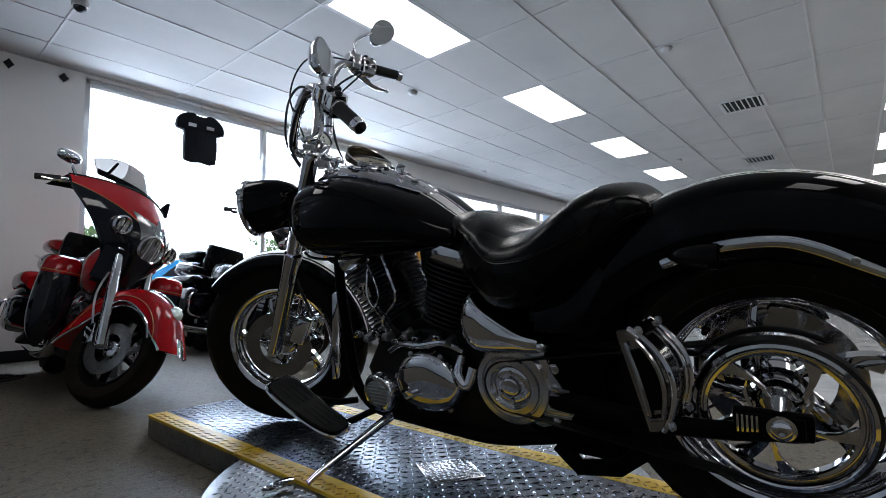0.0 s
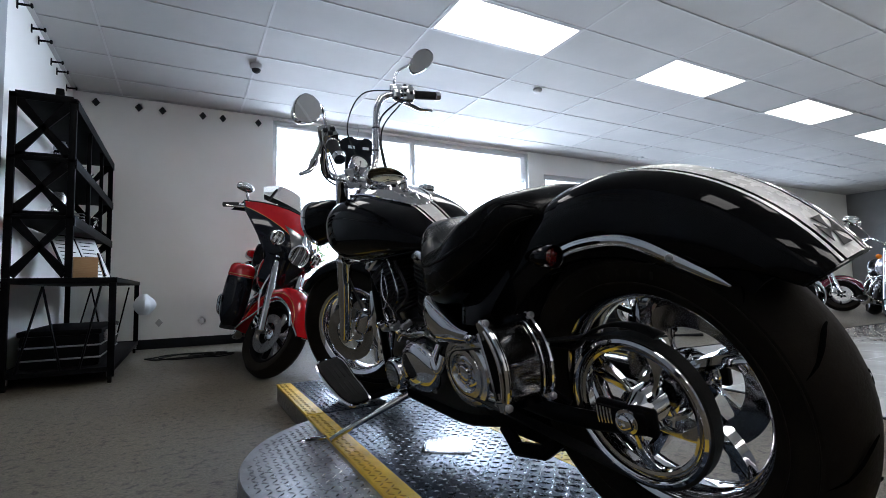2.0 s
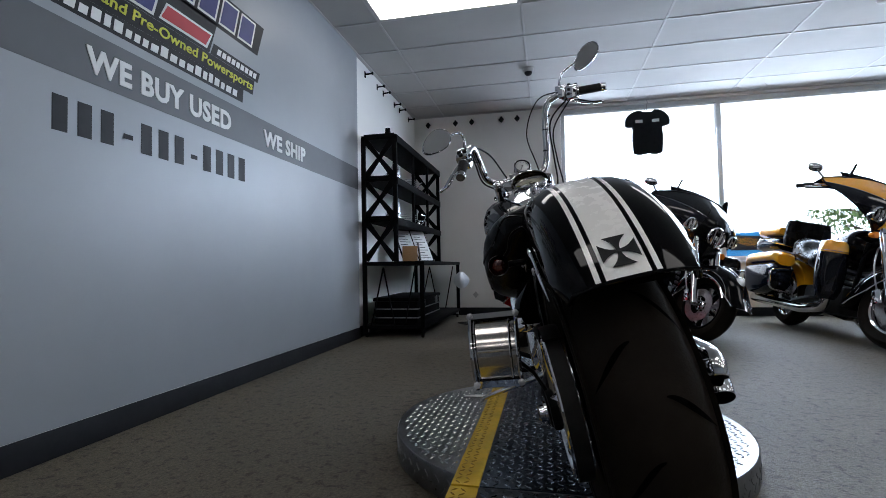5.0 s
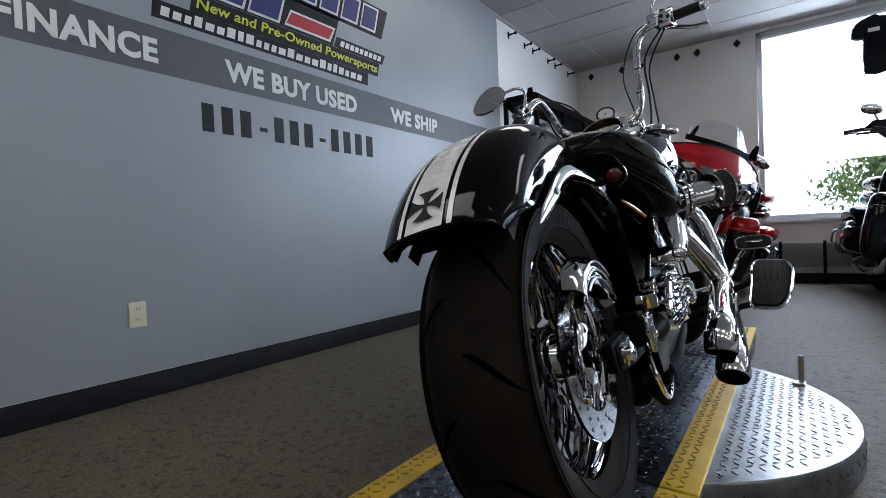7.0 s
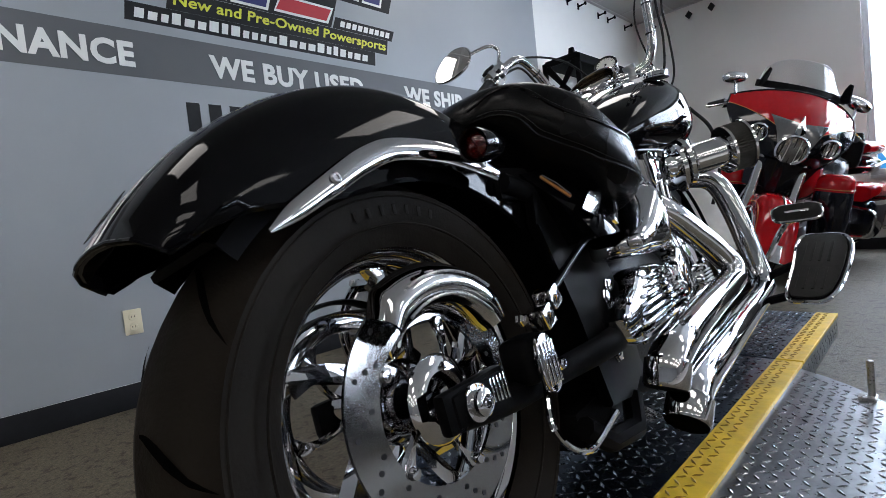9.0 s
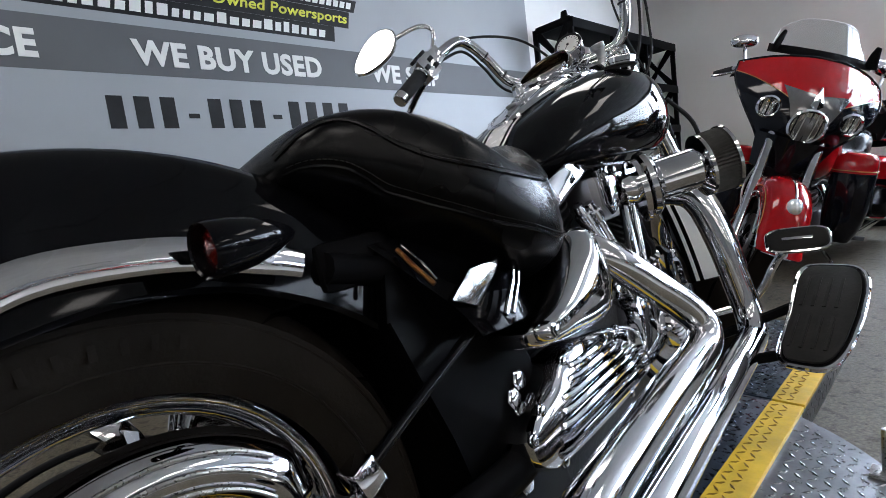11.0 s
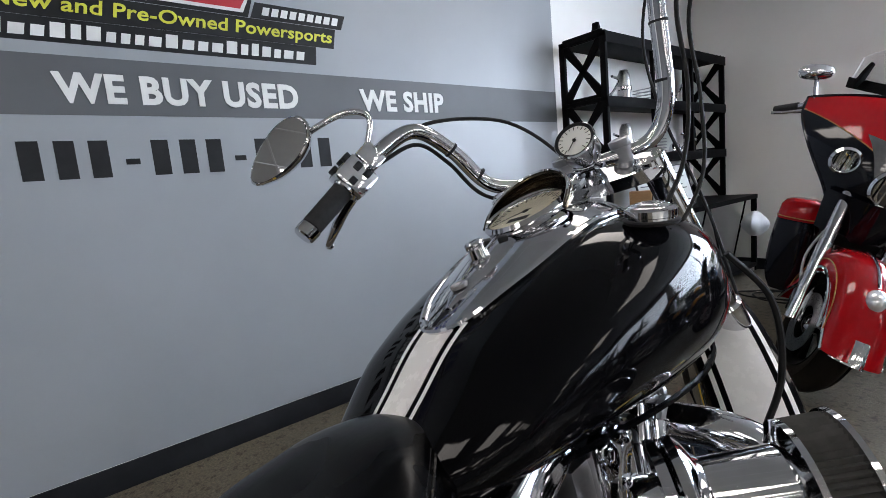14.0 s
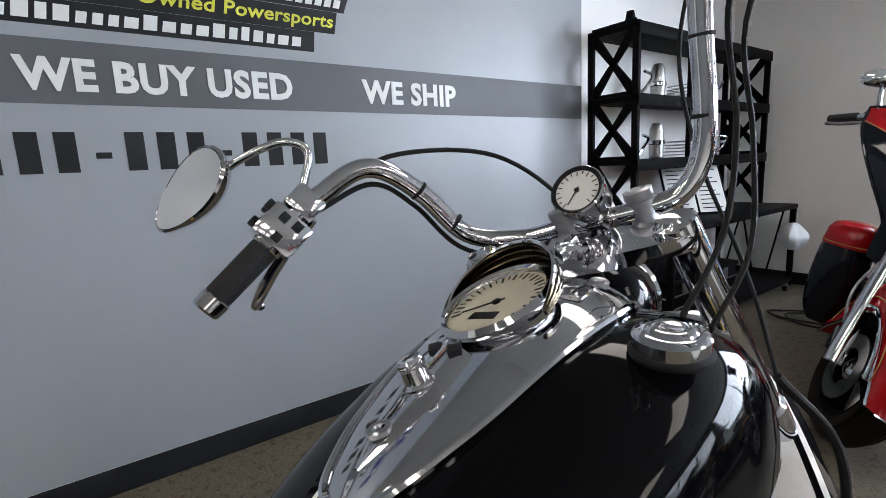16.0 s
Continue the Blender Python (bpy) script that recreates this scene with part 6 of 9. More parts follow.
    part("bucket", bm, BLACK_PAINT, hl)
    bm = nb()
    lathe(bm, [(0.104, 0.185), (0.111, 0.190), (0.111, 0.205), (0.100, 0.212), (0.095, 0.206)], m, 40, cap=False)
    part("trim_ring", bm, CHROME, hl)
    bm = nb()
    lathe(bm, [(0.098, 0.204), (0.07, 0.216), (0, 0.222)], m, 40)
    part("lens", bm, LAMP_GLASS, hl)
    bm = nb()
    tube(bm, [c - AHEAD * 0.02 + V(0, 0, -0.09), c - AHEAD * 0.10 + V(0, 0, -0.10)], 0.018, 10)
    part("mount", bm, CHROME, hl)
    # handlebar on two risers
    hb = thing_part("handlebar", bike)
    risers = (V(-0.045, 1.432, 1.132), V(0.062, 1.490, 1.137))
    for r_ in risers:
        bm = nb()
        base = r_ + V(0, 0.012, -0.065)
        rod(bm, base, r_ + V(0, -0.004, 0.012), 0.023, 0.021, 20, 0.004)
        part("riser", bm, CAST, hb)
        bm = nb()
        lathe(bm, [(0.021, 0), (0.023, 0.004), (0.023, 0.016), (0.014, 0.018), (0.010, 0.010), (0, 0.010)], frame_z(r_ + V(0, -0.004, 0.010), r_ + V(0, -0.012, 0.04))[0], 20)
        part("riser_cap", bm, CAST, hb)
    bar = [(-0.300, 0.919, 1.121), (-0.276, 1.012, 1.192), (-0.250, 1.095, 1.252), (-0.222, 1.180, 1.287), (-0.207, 1.262, 1.238), (-0.188, 1.335, 1.150), (-0.125, 1.400, 1.122), (-0.045, 1.432, 1.125), (0.062, 1.490, 1.130), (0.120, 1.518, 1.148), (0.160, 1.525, 1.220), (0.188, 1.512, 1.380), (0.212, 1.495, 1.470), (0.270, 1.478, 1.512), (0.385, 1.428, 1.494), (0.507, 1.380, 1.469)]
    bm = nb()
    tube(bm, spline(bar, 7), 0.0165, 16)
    part("bar", bm, CHROME, hb)
    for s, e0, e1 in ((-1, Vector(bar[0]), Vector(bar[1])), (1, Vector(bar[-1]), Vector(bar[-2]))):
        d = (e1 - e0).normalized()
        g = thing_part("grip", bike)
        bm = nb()
        rod(bm, e0 + d * 0.018, e1 - d * 0.004, 0.0205, 0.0215, 24, 0.003)
        part("sleeve", bm, GRIP, g)
        bm = nb()
        rod(bm, e0 - d * 0.006, e0 + d * 0.020, 0.021, 0.0225, 24, 0.003)
        part("end_cap", bm, CHROME, g)
        bm = nb()
        rod(bm, e1 - d * 0.006, e1 + d * 0.006, 0.0245, 0.0245, 24, 0.002)
        part("collar", bm, CHROME, g)
        # switch box, lever, perch
        sw = thing_part("switchgear", bike)
        side = d.cross(V(0, 0, 1)).normalized() * s
        upv = side.cross(d).normalized()
        if upv.z < 0:
            upv = -upv
        frm = Matrix((side, d, upv)).transposed().to_4x4()
        c2 = e1 + d * 0.030
        bm = nb()
        box(bm, (-0.028, -0.030, -0.036), (0.028, 0.030, 0.036), 0.010, Matrix.Translation(c2) @ frm)
        part("switch_box", bm, CHROME, sw)
        for i, (u, w) in enumerate(((-0.014, 0.016), (0.012, 0.014), (0.0, -0.016))):
            bm = nb()
            box(bm, (u - 0.009, w - 0.008, 0.034), (u + 0.009, w + 0.008, 0.044), 0.003, Matrix.Translation(c2) @ frm)
            part("switch_button", bm, INK, sw)
            bm = nb()
            box(bm, (-0.034, w - 0.007, u * 0.9 - 0.007), (-0.027, w + 0.007, u * 0.9 + 0.007), 0.002, Matrix.Translation(c2) @ frm)
            part("switch_button", bm, INK, sw)
        bm = nb()
        c3 = e1 + d * 0.085
        box(bm, (-0.020, -0.022, -0.022), (0.034, 0.022, 0.030), 0.008, Matrix.Translation(c3) @ frm)
        part("lever_perch", bm, CHROME, sw)
        bm = nb()
        if s < 0:
            lv = [c3 + V(-0.02, 0.015, -0.02), e1 + V(-0.055, 0.03, -0.03), e1.lerp(e0, 0.5) + V(-0.085, 0.05, -0.045), V(-0.405, 1.027, 1.100)]
        else:
            lv = [c3 + V(0.0, 0.03, -0.015), e1 + V(0, 0.06, -0.03), e1.lerp(e0, 0.5) + V(0, 0.085, -0.045), e0 + V(-0.01, 0.08, -0.05)]
        tube(bm, spline(lv, 6), [0.015, 0.016, 0.017, 0.013, 0.008], 10, flat=0.6)
        lathe(bm, [(0, -0.009), (0.008, -0.006), (0.010, 0), (0.008, 0.006), (0, 0.009)], Matrix.Translation(lv[-1]), 12)
        part("lever", bm, CHROME, sw)
        if s > 0:
            bm = nb()
            box(bm, (-0.034, -0.034, 0.0), (0.030, 0.026, 0.034), 0.006, Matrix.Translation(c3 + V(0.0, 0.02, 0.012)) @ frm)
            part("fluid_reservoir", bm, CHROME, sw)
        # mirror: teardrop head on a bent stem
        mi = thing_part("mirror", bike)
        if s < 0:
            cen, top_, bot = V(-0.370, 0.948, 1.300), V(-0.305, 0.988, 1.343), V(-0.428, 0.905, 1.256)
            stem_pts = [c3 + V(0, 0, 0.025), V(-0.250, 1.095, 1.325), V(-0.268, 1.060, 1.345), V(-0.320, 0.998, 1.325)]
            face = V(0.62, -0.70, 0.35)
        else:
            cen, top_, bot = V(0.460, 1.420, 1.658), V(0.495, 1.415, 1.688), V(0.425, 1.425, 1.628)
            stem_pts = [c3 + V(0, 0, 0.03), V(0.305, 1.455, 1.570), V(0.335, 1.450, 1.620), V(0.410, 1.435, 1.650)]
            face = V(-0.45, -0.85, 0.1)
        lng = (top_ - bot).normalized()
        face = (face - lng * face.dot(lng)).normalized()
        wid = lng.cross(face)
        fm = Matrix((lng, wid, face)).transposed().to_4x4()
        fm = Matrix.Translation(cen) @ fm
        outl = []
        for i in range(36):
            t = 2 * math.pi * i / 36
            k = 1 + 0.22 * math.cos(t)
            outl.append((0.084 * math.cos(t), 0.047 * math.sin(t) * k))
        bm = nb()
        rings = [[fm @ V(x * k, y * k, z) for x, y in outl] for k, z in ((0.30, -0.034), (0.62, -0.030), (0.88, -0.018), (1.0, -0.004), (1.02, 0.003), (0.97, 0.006), (0.94, 0.004))]
        loft(bm, rings)
        part("shell", bm, CHROME, mi)
        bm = nb()
        slab(bm, [(x * 0.94, y * 0.94) for x, y in outl], 0.0012, fm @ Matrix.Translation((0, 0, 0.0045)))
        part("glass", bm, MIRROR, mi, smooth=False)
        bm = nb()
        tube(bm, spline([*stem_pts, cen - face * 0.018], 6), 0.0065, 10)
        part("stem", bm, CHROME, mi)
    # tachometer in a chrome cup
    tc = thing_part("tachometer", bike)
    c = V(0.008, 1.403, 1.178)
    face = V(0.18, -0.80, 0.50).normalized()
    m, _ = frame_z(c - face * 0.05, c)
    bm = nb()
    lathe(bm, [(0.0, -0.02), (0.022, -0.018), (0.036, 0.0), (0.041, 0.012), (0.041, 0.046), (0.044, 0.048), (0.044, 0.056), (0.040, 0.059), (0.037, 0.055)], m, 36, cap=False)
    part("cup", bm, CHROME, tc)
    bm = nb()
    lathe(bm, [(0.0, 0.0545), (0.0375, 0.0545)], m, 36, cap=False)
    part("dial", bm, DIAL_WHITE, tc, "white dial face")
    bm = nb()
    lathe(bm, [(0.0352, 0.0552), (0.0375, 0.0562), (0.0400, 0.0592), (0.0415, 0.0594)], m, 36, cap=False)
    part("dark_ring", bm, INK, tc)
    bm = nb()
    q = m @ Matrix.Translation((0, 0, 0.0552))
    for k in range(17):
        qq = q @ pose(0, 0, 0, 0, 0, -140 + 280 * k / 16)
        box(bm, (-0.0008, 0.029 if k % 2 else 0.026, 0), (0.0008, 0.034, 0.0004), m=qq)
    part("scale_marks", bm, INK, tc)
    bm = nb()
    box(bm, (-0.001, -0.006, 0.0008), (0.001, 0.027, 0.0014), m=q @ pose(0, 0, 0, 0, 0, 150))
    lathe(bm, [(0.004, 0.0), (0.004, 0.002), (0, 0.0025)], q, 12)
    part("needle", bm, INK, tc)
    bm = nb()
    tube(bm, [c - face * 0.07 + V(0, 0, -0.01), V(0.03, 1.45, 1.115)], 0.010, 10)
    part("bracket", bm, CHROME, tc)
    # cables and wires
    for pts, r, mat in (([(-0.250, 1.12, 1.262), (-0.215, 1.24, 1.305), (-0.14, 1.40, 1.275), (-0.08, 1.50, 1.16), (-0.02, 1.47, 1.02)], 0.0042, RUBBER_PAD),
                        ([(-0.262, 1.095, 1.232), (-0.235, 1.19, 1.262), (-0.225, 1.262, 1.215), (-0.205, 1.33, 1.128), (-0.11, 1.40, 1.07), (-0.03, 1.42, 1.0)], 0.0045, RUBBER_PAD),
                        ([(0.34, 1.455, 1.49), (0.225, 1.53, 1.40), (0.200, 1.535, 1.22), (0.18, 1.47, 1.08), (0.14, 1.38, 0.98), (0.10, 1.28, 0.88)], 0.0045, RUBBER_PAD),
                        ([(0.35, 1.45, 1.485), (0.235, 1.54, 1.36), (0.215, 1.545, 1.20), (0.205, 1.48, 1.05), (0.16, 1.40, 0.95)], 0.0040, RUBBER_PAD),
                        ([(0.33, 1.47, 1.53), (0.20, 1.62, 1.56), (0.10, 1.66, 1.40), (0.11, 1.62, 1.20), (0.14, 1.66, 0.95), (0.14, 1.72, 0.60)], 0.0035, RUBBER_PAD),
                        ([(0.232, 1.40, 0.90), (0.27, 1.44, 0.80), (0.25, 1.46, 0.66), (0.20, 1.44, 0.55)], 0.006, RUBBER_PAD),
                        ([(-0.10, 1.44, 1.0), (-0.125, 1.50, 0.85), (-0.10, 1.54, 0.66), (-0.08, 1.50, 0.50)], 0.006, RUBBER_PAD)):
        bm = nb()
        tube(bm, spline(pts, 8), r, 8)
        part("cable", bm, mat, bike)
    for p_, d in ((V(-0.207, 1.262, 1.238), V(0.019, 0.073, -0.088)), (V(-0.193, 1.318, 1.172), V(0.04, 0.073, -0.085)), (V(0.184, 1.516, 1.36), V(0.018, -0.01, 0.1)), (V(0.164, 1.524, 1.25), V(0.018, -0.01, 0.1))):
        bm = nb()
        mm, _ = frame_z(p_ - d.normalized() * 0.003, p_ + d.normalized() * 0.003)
        lathe(bm, [(0.0175, 0), (0.0185, 0.001), (0.0185, 0.005), (0.0175, 0.006)], mm, 16)
        part("cable_tie", bm, INK, bike)


def cruiser():
    bike = thing("cruiser_motorcycle", BIKE, "black custom cruiser motorcycle with chrome engine parts and white racing stripes", "motorcycle")
    running_gear(bike)
    rear_fender(bike)
    tank_and_dash(bike)
    seat(bike)
    engine(bike)
    intake_and_exhaust(bike)
    frame_and_front(bike)


cruiser()


# ---------------------------------------------------------------- the lift under it
def tread(bm, x0, x1, y0, y1, z, pitch, inside=None):
    """Raised lozenges in alternate directions, as rolled into tread plate."""
    ny, nx = int((y1 - y0) / pitch), int((x1 - x0) / pitch)
    for j in range(ny):
        for i in range(nx):
            cx, cy = x0 + (i + 0.5) * pitch, y0 + (j + 0.5) * pitch
            if inside and not inside(cx, cy):
                continue
            a = radians(45 if (i + j) % 2 else -45)
            l, w, h = pitch * 0.50, pitch * 0.17, 0.0026
            c, s = math.cos(a), math.sin(a)
            base = [bm.verts.new((cx + u * c - v * s, cy + u * s + v * c, z)) for u, v in ((-l, 0), (0, -w), (l, 0), (0, w))]
            top = [bm.verts.new((cx + u * c - v * s, cy + u * s + v * c, z + h)) for u, v in ((-l * 0.6, 0), (l * 0.6, 0))]
            bm.faces.new((base[0], base[1], top[1], top[0])), bm.faces.new((base[1], base[2], top[1]))
            bm.faces.new((base[2], base[3], top[0], top[1])), bm.faces.new((base[3], base[0], top[0]))


def lift():
    lf = thing("motorcycle_lift", Matrix(), "low turntable lift of tread plate with yellow edge strips", "lift")
    C, R = V(1.180, 0.600, 0), 0.660
    x0, x1, xa, xb = 0.852, 1.508, 0.932, 1.428
    bm = nb()
    lathe(bm, [(R - 0.02, 0.0), (R, 0.004), (R, 0.088), (R - 0.004, 0.094), (R - 0.03, 0.094)], Matrix.Translation(C), 96)
    part("turntable", bm, LIFT_STEEL, lf, "round galvanised turntable plate")
    bm = nb()
    # lozenges in a lighter colour than the plate, for wear and painted glints
    tread(bm, C.x - R, C.x + R, C.y - R, C.y + R, 0.0938, 0.027, lambda x, y: (x - C.x) ** 2 + (y - C.y) ** 2 < (R - 0.03) ** 2 and not (x0 - 0.01 < x < x1 + 0.01))
    o = part("tread_relief", bm, LIFT_WORN_GLINT, lf, smooth=False)
    tagged(o, kind="stuff")
    bm = nb()
    for k in range(150):
        a = 2 * math.pi * k / 150
        m = Matrix.Translation((C.x + R * math.cos(a), C.y + R * math.sin(a), 0.03 + 0.028 * (k % 2))) @ pose(0, 0, 0, 0, 0, math.degrees(a)) @ pose(0, 0, 0, 45 if k % 2 else -45, 0, 0)
        box(bm, (-0.001, -0.003, -0.012), (0.0018, 0.003, 0.012), m=m)
    o = part("edge_relief", bm, LIFT_STEEL, lf, smooth=False)
    tagged(o, kind="stuff")
    # long deck in three sections with dark gaps
    for y0, y1, nm in ((-0.88, -0.065, "rear_deck"), (-0.055, 1.212, "middle_deck"), (1.225, 2.025, "front_deck")):
        sec = thing_part(nm, lf)
        bm = nb()
        box(bm, (x0 + 0.004, y0, 0.006), (x1 - 0.004, y1, 0.0995), 0.002)
        part("body", bm, LIFT_STEEL, sec)
        bm = nb()
        box(bm, (xa + 0.001, y0 + 0.002, 0.09), (xb - 0.001, y1 - 0.002, 0.1035), 0.001)
        part("centre_plate", bm, LIFT_DARK, sec, "dark blue tread plate")
        bm = nb()
        # deck lozenges lightened for wear and for glints of window light
        tread(bm, xa + 0.004, xb - 0.004, y0 + 0.004, y1 - 0.004, 0.1033, 0.029)
        o = part("tread_relief", bm, LIFT_BLUE_WORN_GLINT, sec, smooth=False)
        tagged(o, kind="stuff")
        for a, b in ((x0, xa), (xb, x1)):
            bm = nb()
            box(bm, (a, y0, 0.092), (b, y1, 0.1045), 0.002)
            part("edge_strip", bm, LIFT_YELLOW, sec, "worn yellow painted strip", smooth=False)
            bm = nb()
            tread(bm, a + 0.004, b - 0.004, y0 + 0.004, y1 - 0.004, 0.1043, 0.025)
            o = part("tread_relief", bm, LIFT_YELLOW_WORN, sec, smooth=False)
            tagged(o, kind="stuff")
        bm = nb()
        for s, x in ((-1, x0 + 0.004), (1, x1 - 0.004)):
            n = int((y1 - y0) / 0.030)
            for k in range(n):
                m = Matrix.Translation((x, y0 + (k + 0.5) * 0.030, 0.034 + 0.026 * (k % 2))) @ pose(0, 0, 0, 45 if k % 2 else -45, 0, 0)
                box(bm, (-0.0014, -0.003, -0.012), (0.0014, 0.003, 0.012), m=m)
        o = part("edge_relief", bm, LIFT_STEEL, sec, smooth=False)
        tagged(o, kind="stuff")
    # bright square with studs on the deck, and the locking pin
    bm = nb()
    m = pose(1.19, 0.535, 0.106, 0, 0, -32)
    box(bm, (-0.085, -0.085, -0.004), (0.085, 0.085, 0.0005), 0.001, m)
    part("bright_square", bm, PLATE_BRIGHT, lf, "bright studded square on the deck")
    bm = nb()
    for i in range(9):
        for j in range(9):
            a = (i - 4) * 0.017, (j - 4) * 0.017
            q = m @ Matrix.Translation((a[0], a[1], 0.0005)) @ pose(0, 0, 0, 0, 0, 45 if (i + j) % 2 else -45)
            box(bm, (-0.0065, -0.002, 0), (0.0065, 0.002, 0.0018), m=q)
    o = part("checker_studs", bm, PLATE_BRIGHT, lf, smooth=False)
    tagged(o, kind="stuff")
    bm = nb()
    rod(bm, (1.700, 0.972, 0.09), (1.700, 0.972, 0.202), 0.0085, 0.0085, 14, 0.002)
    part("locking_pin", bm, STEEL, lf)
    bm = nb()
    box(bm, (1.672, 0.945, 0.093), (1.712, 0.995, 0.104), 0.004)
    part("pin_seat", bm, STEEL, lf)


lift()


# ---------------------------------------------------------------- touring motorcycles along the windows
def touring(m, label, paint, lower, nose=None, screen=True, trunk=True, lean=9.0, steer=8.0, white_panel=False, group="touring motorcycles by the windows", fairing=True, windshield=False):
    """A dresser: fairing, saddlebags, trunk. Its front tyre stands on the origin, facing +y, leaning on its stand."""
    b = thing("touring_motorcycle" if fairing else "parked_cruiser", m @ pose(0, 0, 0, 0, -lean, 0), label, "motorcycle", group)
    F, B = V(0, 0, 0.315), V(0, -1.63, 0.315)
    # wheels
    for c, R, w, nm, tn in ((F, 0.315, 0.062, "front_wheel", steer), (B, 0.315, 0.085, "rear_wheel", 0)):
        wh = thing_part(nm, b)
        mm = across(c, tn)
        part("tyre", tyre(nb(), mm, R, 0.218, w, 48), RUBBER, wh)
        part("rim", rim(nb(), mm, 0.218, w * 0.75, 40), CHROME if not fairing or white_panel else STEEL, wh)
        for k in range(9):
            bm = nb()
            a = 2 * math.pi * k / 9
            slab(bm, [(0.04 * math.cos(a) - 0.012 * math.sin(a), 0.04 * math.sin(a) + 0.012 * math.cos(a)), (0.19 * math.cos(a) - 0.007 * math.sin(a), 0.19 * math.sin(a) + 0.007 * math.cos(a)), (0.19 * math.cos(a) + 0.007 * math.sin(a), 0.19 * math.sin(a) - 0.007 * math.cos(a)), (0.04 * math.cos(a) + 0.012 * math.sin(a), 0.04 * math.sin(a) - 0.012 * math.cos(a))], 0.03, mm @ Matrix.Translation((0, 0, -0.015)))
            part("spoke", bm, SATIN_BLACK if k % 2 else STEEL, wh)
        bm = nb()
        lathe(bm, [(0.025, -0.07), (0.045, -0.06), (0.045, 0.06), (0.025, 0.07)], mm, 20)
        part("hub", bm, CHROME, wh)
        for s in (-1, 1):
            bm = nb()
            lathe(bm, [(0.075, s * 0.074), (0.140, s * 0.074), (0.140, s * 0.080), (0.075, s * 0.080), (0.075, s * 0.074)], mm, 32, cap=False)
            part("brake_disc", bm, STEEL, wh)
    sx = V(math.cos(radians(steer)), math.sin(radians(steer)), 0)
    sf = V(-math.sin(radians(steer)), math.cos(radians(steer)), 0)
    # fork
    top = V(0, -0.36, 1.02)
    for s in (-1, 1):
        fk = thing_part("fork_leg", b)
        bm = nb()
        lo = F + sx * (s * 0.11) + V(0, 0, -0.015)
        hi = top + sx * (s * 0.11)
        rod(bm, lo, lo.lerp(hi, 0.55), 0.033, 0.030, 16, 0.005)
        part("slider", bm, CHROME, fk)
        bm = nb()
        rod(bm, lo.lerp(hi, 0.5), hi, 0.025, 0.025, 14)
        part("tube", bm, CHROME, fk)
        bm = nb()
        box(bm, (-0.02, -0.03, -0.05), (0.02, 0.03, 0.05), 0.01, Matrix.Translation(F + sx * (s * 0.105) - sf * 0.12 + V(0, 0, 0.04)) @ pose(0, 0, 0, 25, 0, steer))
        part("brake_calliper", bm, SATIN_BLACK, fk)
    # deep front fender
    ff = thing_part("front_fender", b)
    bm = nb()
    rings = []
    a0, a1 = (-12, 172) if fairing else (20, 165)
    for i in range(27):
        a = radians(a0 + (a1 - a0) * i / 26)
        flare = 0.035 * max(0, (i - 20) / 6) + (0.05 * max(0, (6 - i) / 6) if fairing else 0)
        pts = [(-0.088, 0.285), (-0.090, 0.325), (-0.078, 0.352), (-0.045, 0.368), (0, 0.374), (0.045, 0.368), (0.078, 0.352), (0.090, 0.325), (0.088, 0.285)]
        o_ = [F + sx * x + sf * ((r + flare) * math.cos(a)) + V(0, 0, (r + flare) * math.sin(a)) for x, r in pts]
        rings.append(o_ + [p + (F - p).normalized() * 0.006 for p in o_[::-1]])
    loft(bm, rings)
    part("shell", bm, paint if fairing and nose else lower, ff)
    for i in (0, 8):
        bm = nb()
        tube(bm, [r[i] for r in rings], 0.006, 8)
        part("trim_bar", bm, CHROME, ff)
    if nose:
        bm = nb()
        lathe(bm, [(0.0, 0.03), (0.022, 0.022), (0.032, 0.0), (0.030, -0.02)], Matrix.Translation(F + sf * 0.335 + V(0, 0, 0.20)) @ pose(0, 0, 0, -55, 0, steer), 20)
        part("fender_lamp", bm, LAMP_GLASS, ff)
        bm = nb()
        pts = [F + sf * (0.385 * math.cos(radians(a))) + V(0, 0, 0.385 * math.sin(radians(a))) for a in range(0, 100, 8)]
        tube(bm, pts, 0.004, 6)
        part("pinstripe", bm, WHITE_PAINT, ff)
    # tank, seat, side covers
    bm = nb()
    T = [(-0.86, 0.06, 0.84, 0.70), (-0.80, 0.11, 0.88, 0.66), (-0.65, 0.165, 0.93, 0.62), (-0.50, 0.185, 0.95, 0.62), (-0.38, 0.16, 0.93, 0.66), (-0.31, 0.07, 0.88, 0.74)]
    rings = []
    for i in range(21):
        y = -0.86 + 0.55 * i / 20
        hw, zt, zb = lerp_table(T, y)
        rings.append([V(x, y, z) for x, z in superellipse(hw, zb, zt, 2.5, 24)])
    loft(bm, rings)
    part("fuel_tank", bm, WHITE_PAINT if white_panel else paint, b)
    st = thing_part("seat", b)
    bm = nb()
    S = [(-1.42, 0.12, 0.88, 0.74), (-1.36, 0.16, 0.93, 0.70), (-1.20, 0.19, 0.90, 0.66), (-1.08, 0.185, 0.80, 0.62), (-0.95, 0.17, 0.77, 0.62), (-0.84, 0.10, 0.80, 0.66), (-0.80, 0.04, 0.79, 0.70)]
    rings = []
    for i in range(25):
        y = -1.42 + 0.62 * i / 24
        hw, zt, zb = lerp_table(S, y)
        rings.append([V(x, y, z) for x, z in superellipse(hw, zb, zt, 3, 24)])
    loft(bm, rings)
    part("cushion", bm, LEATHER, st)
    bm = nb()
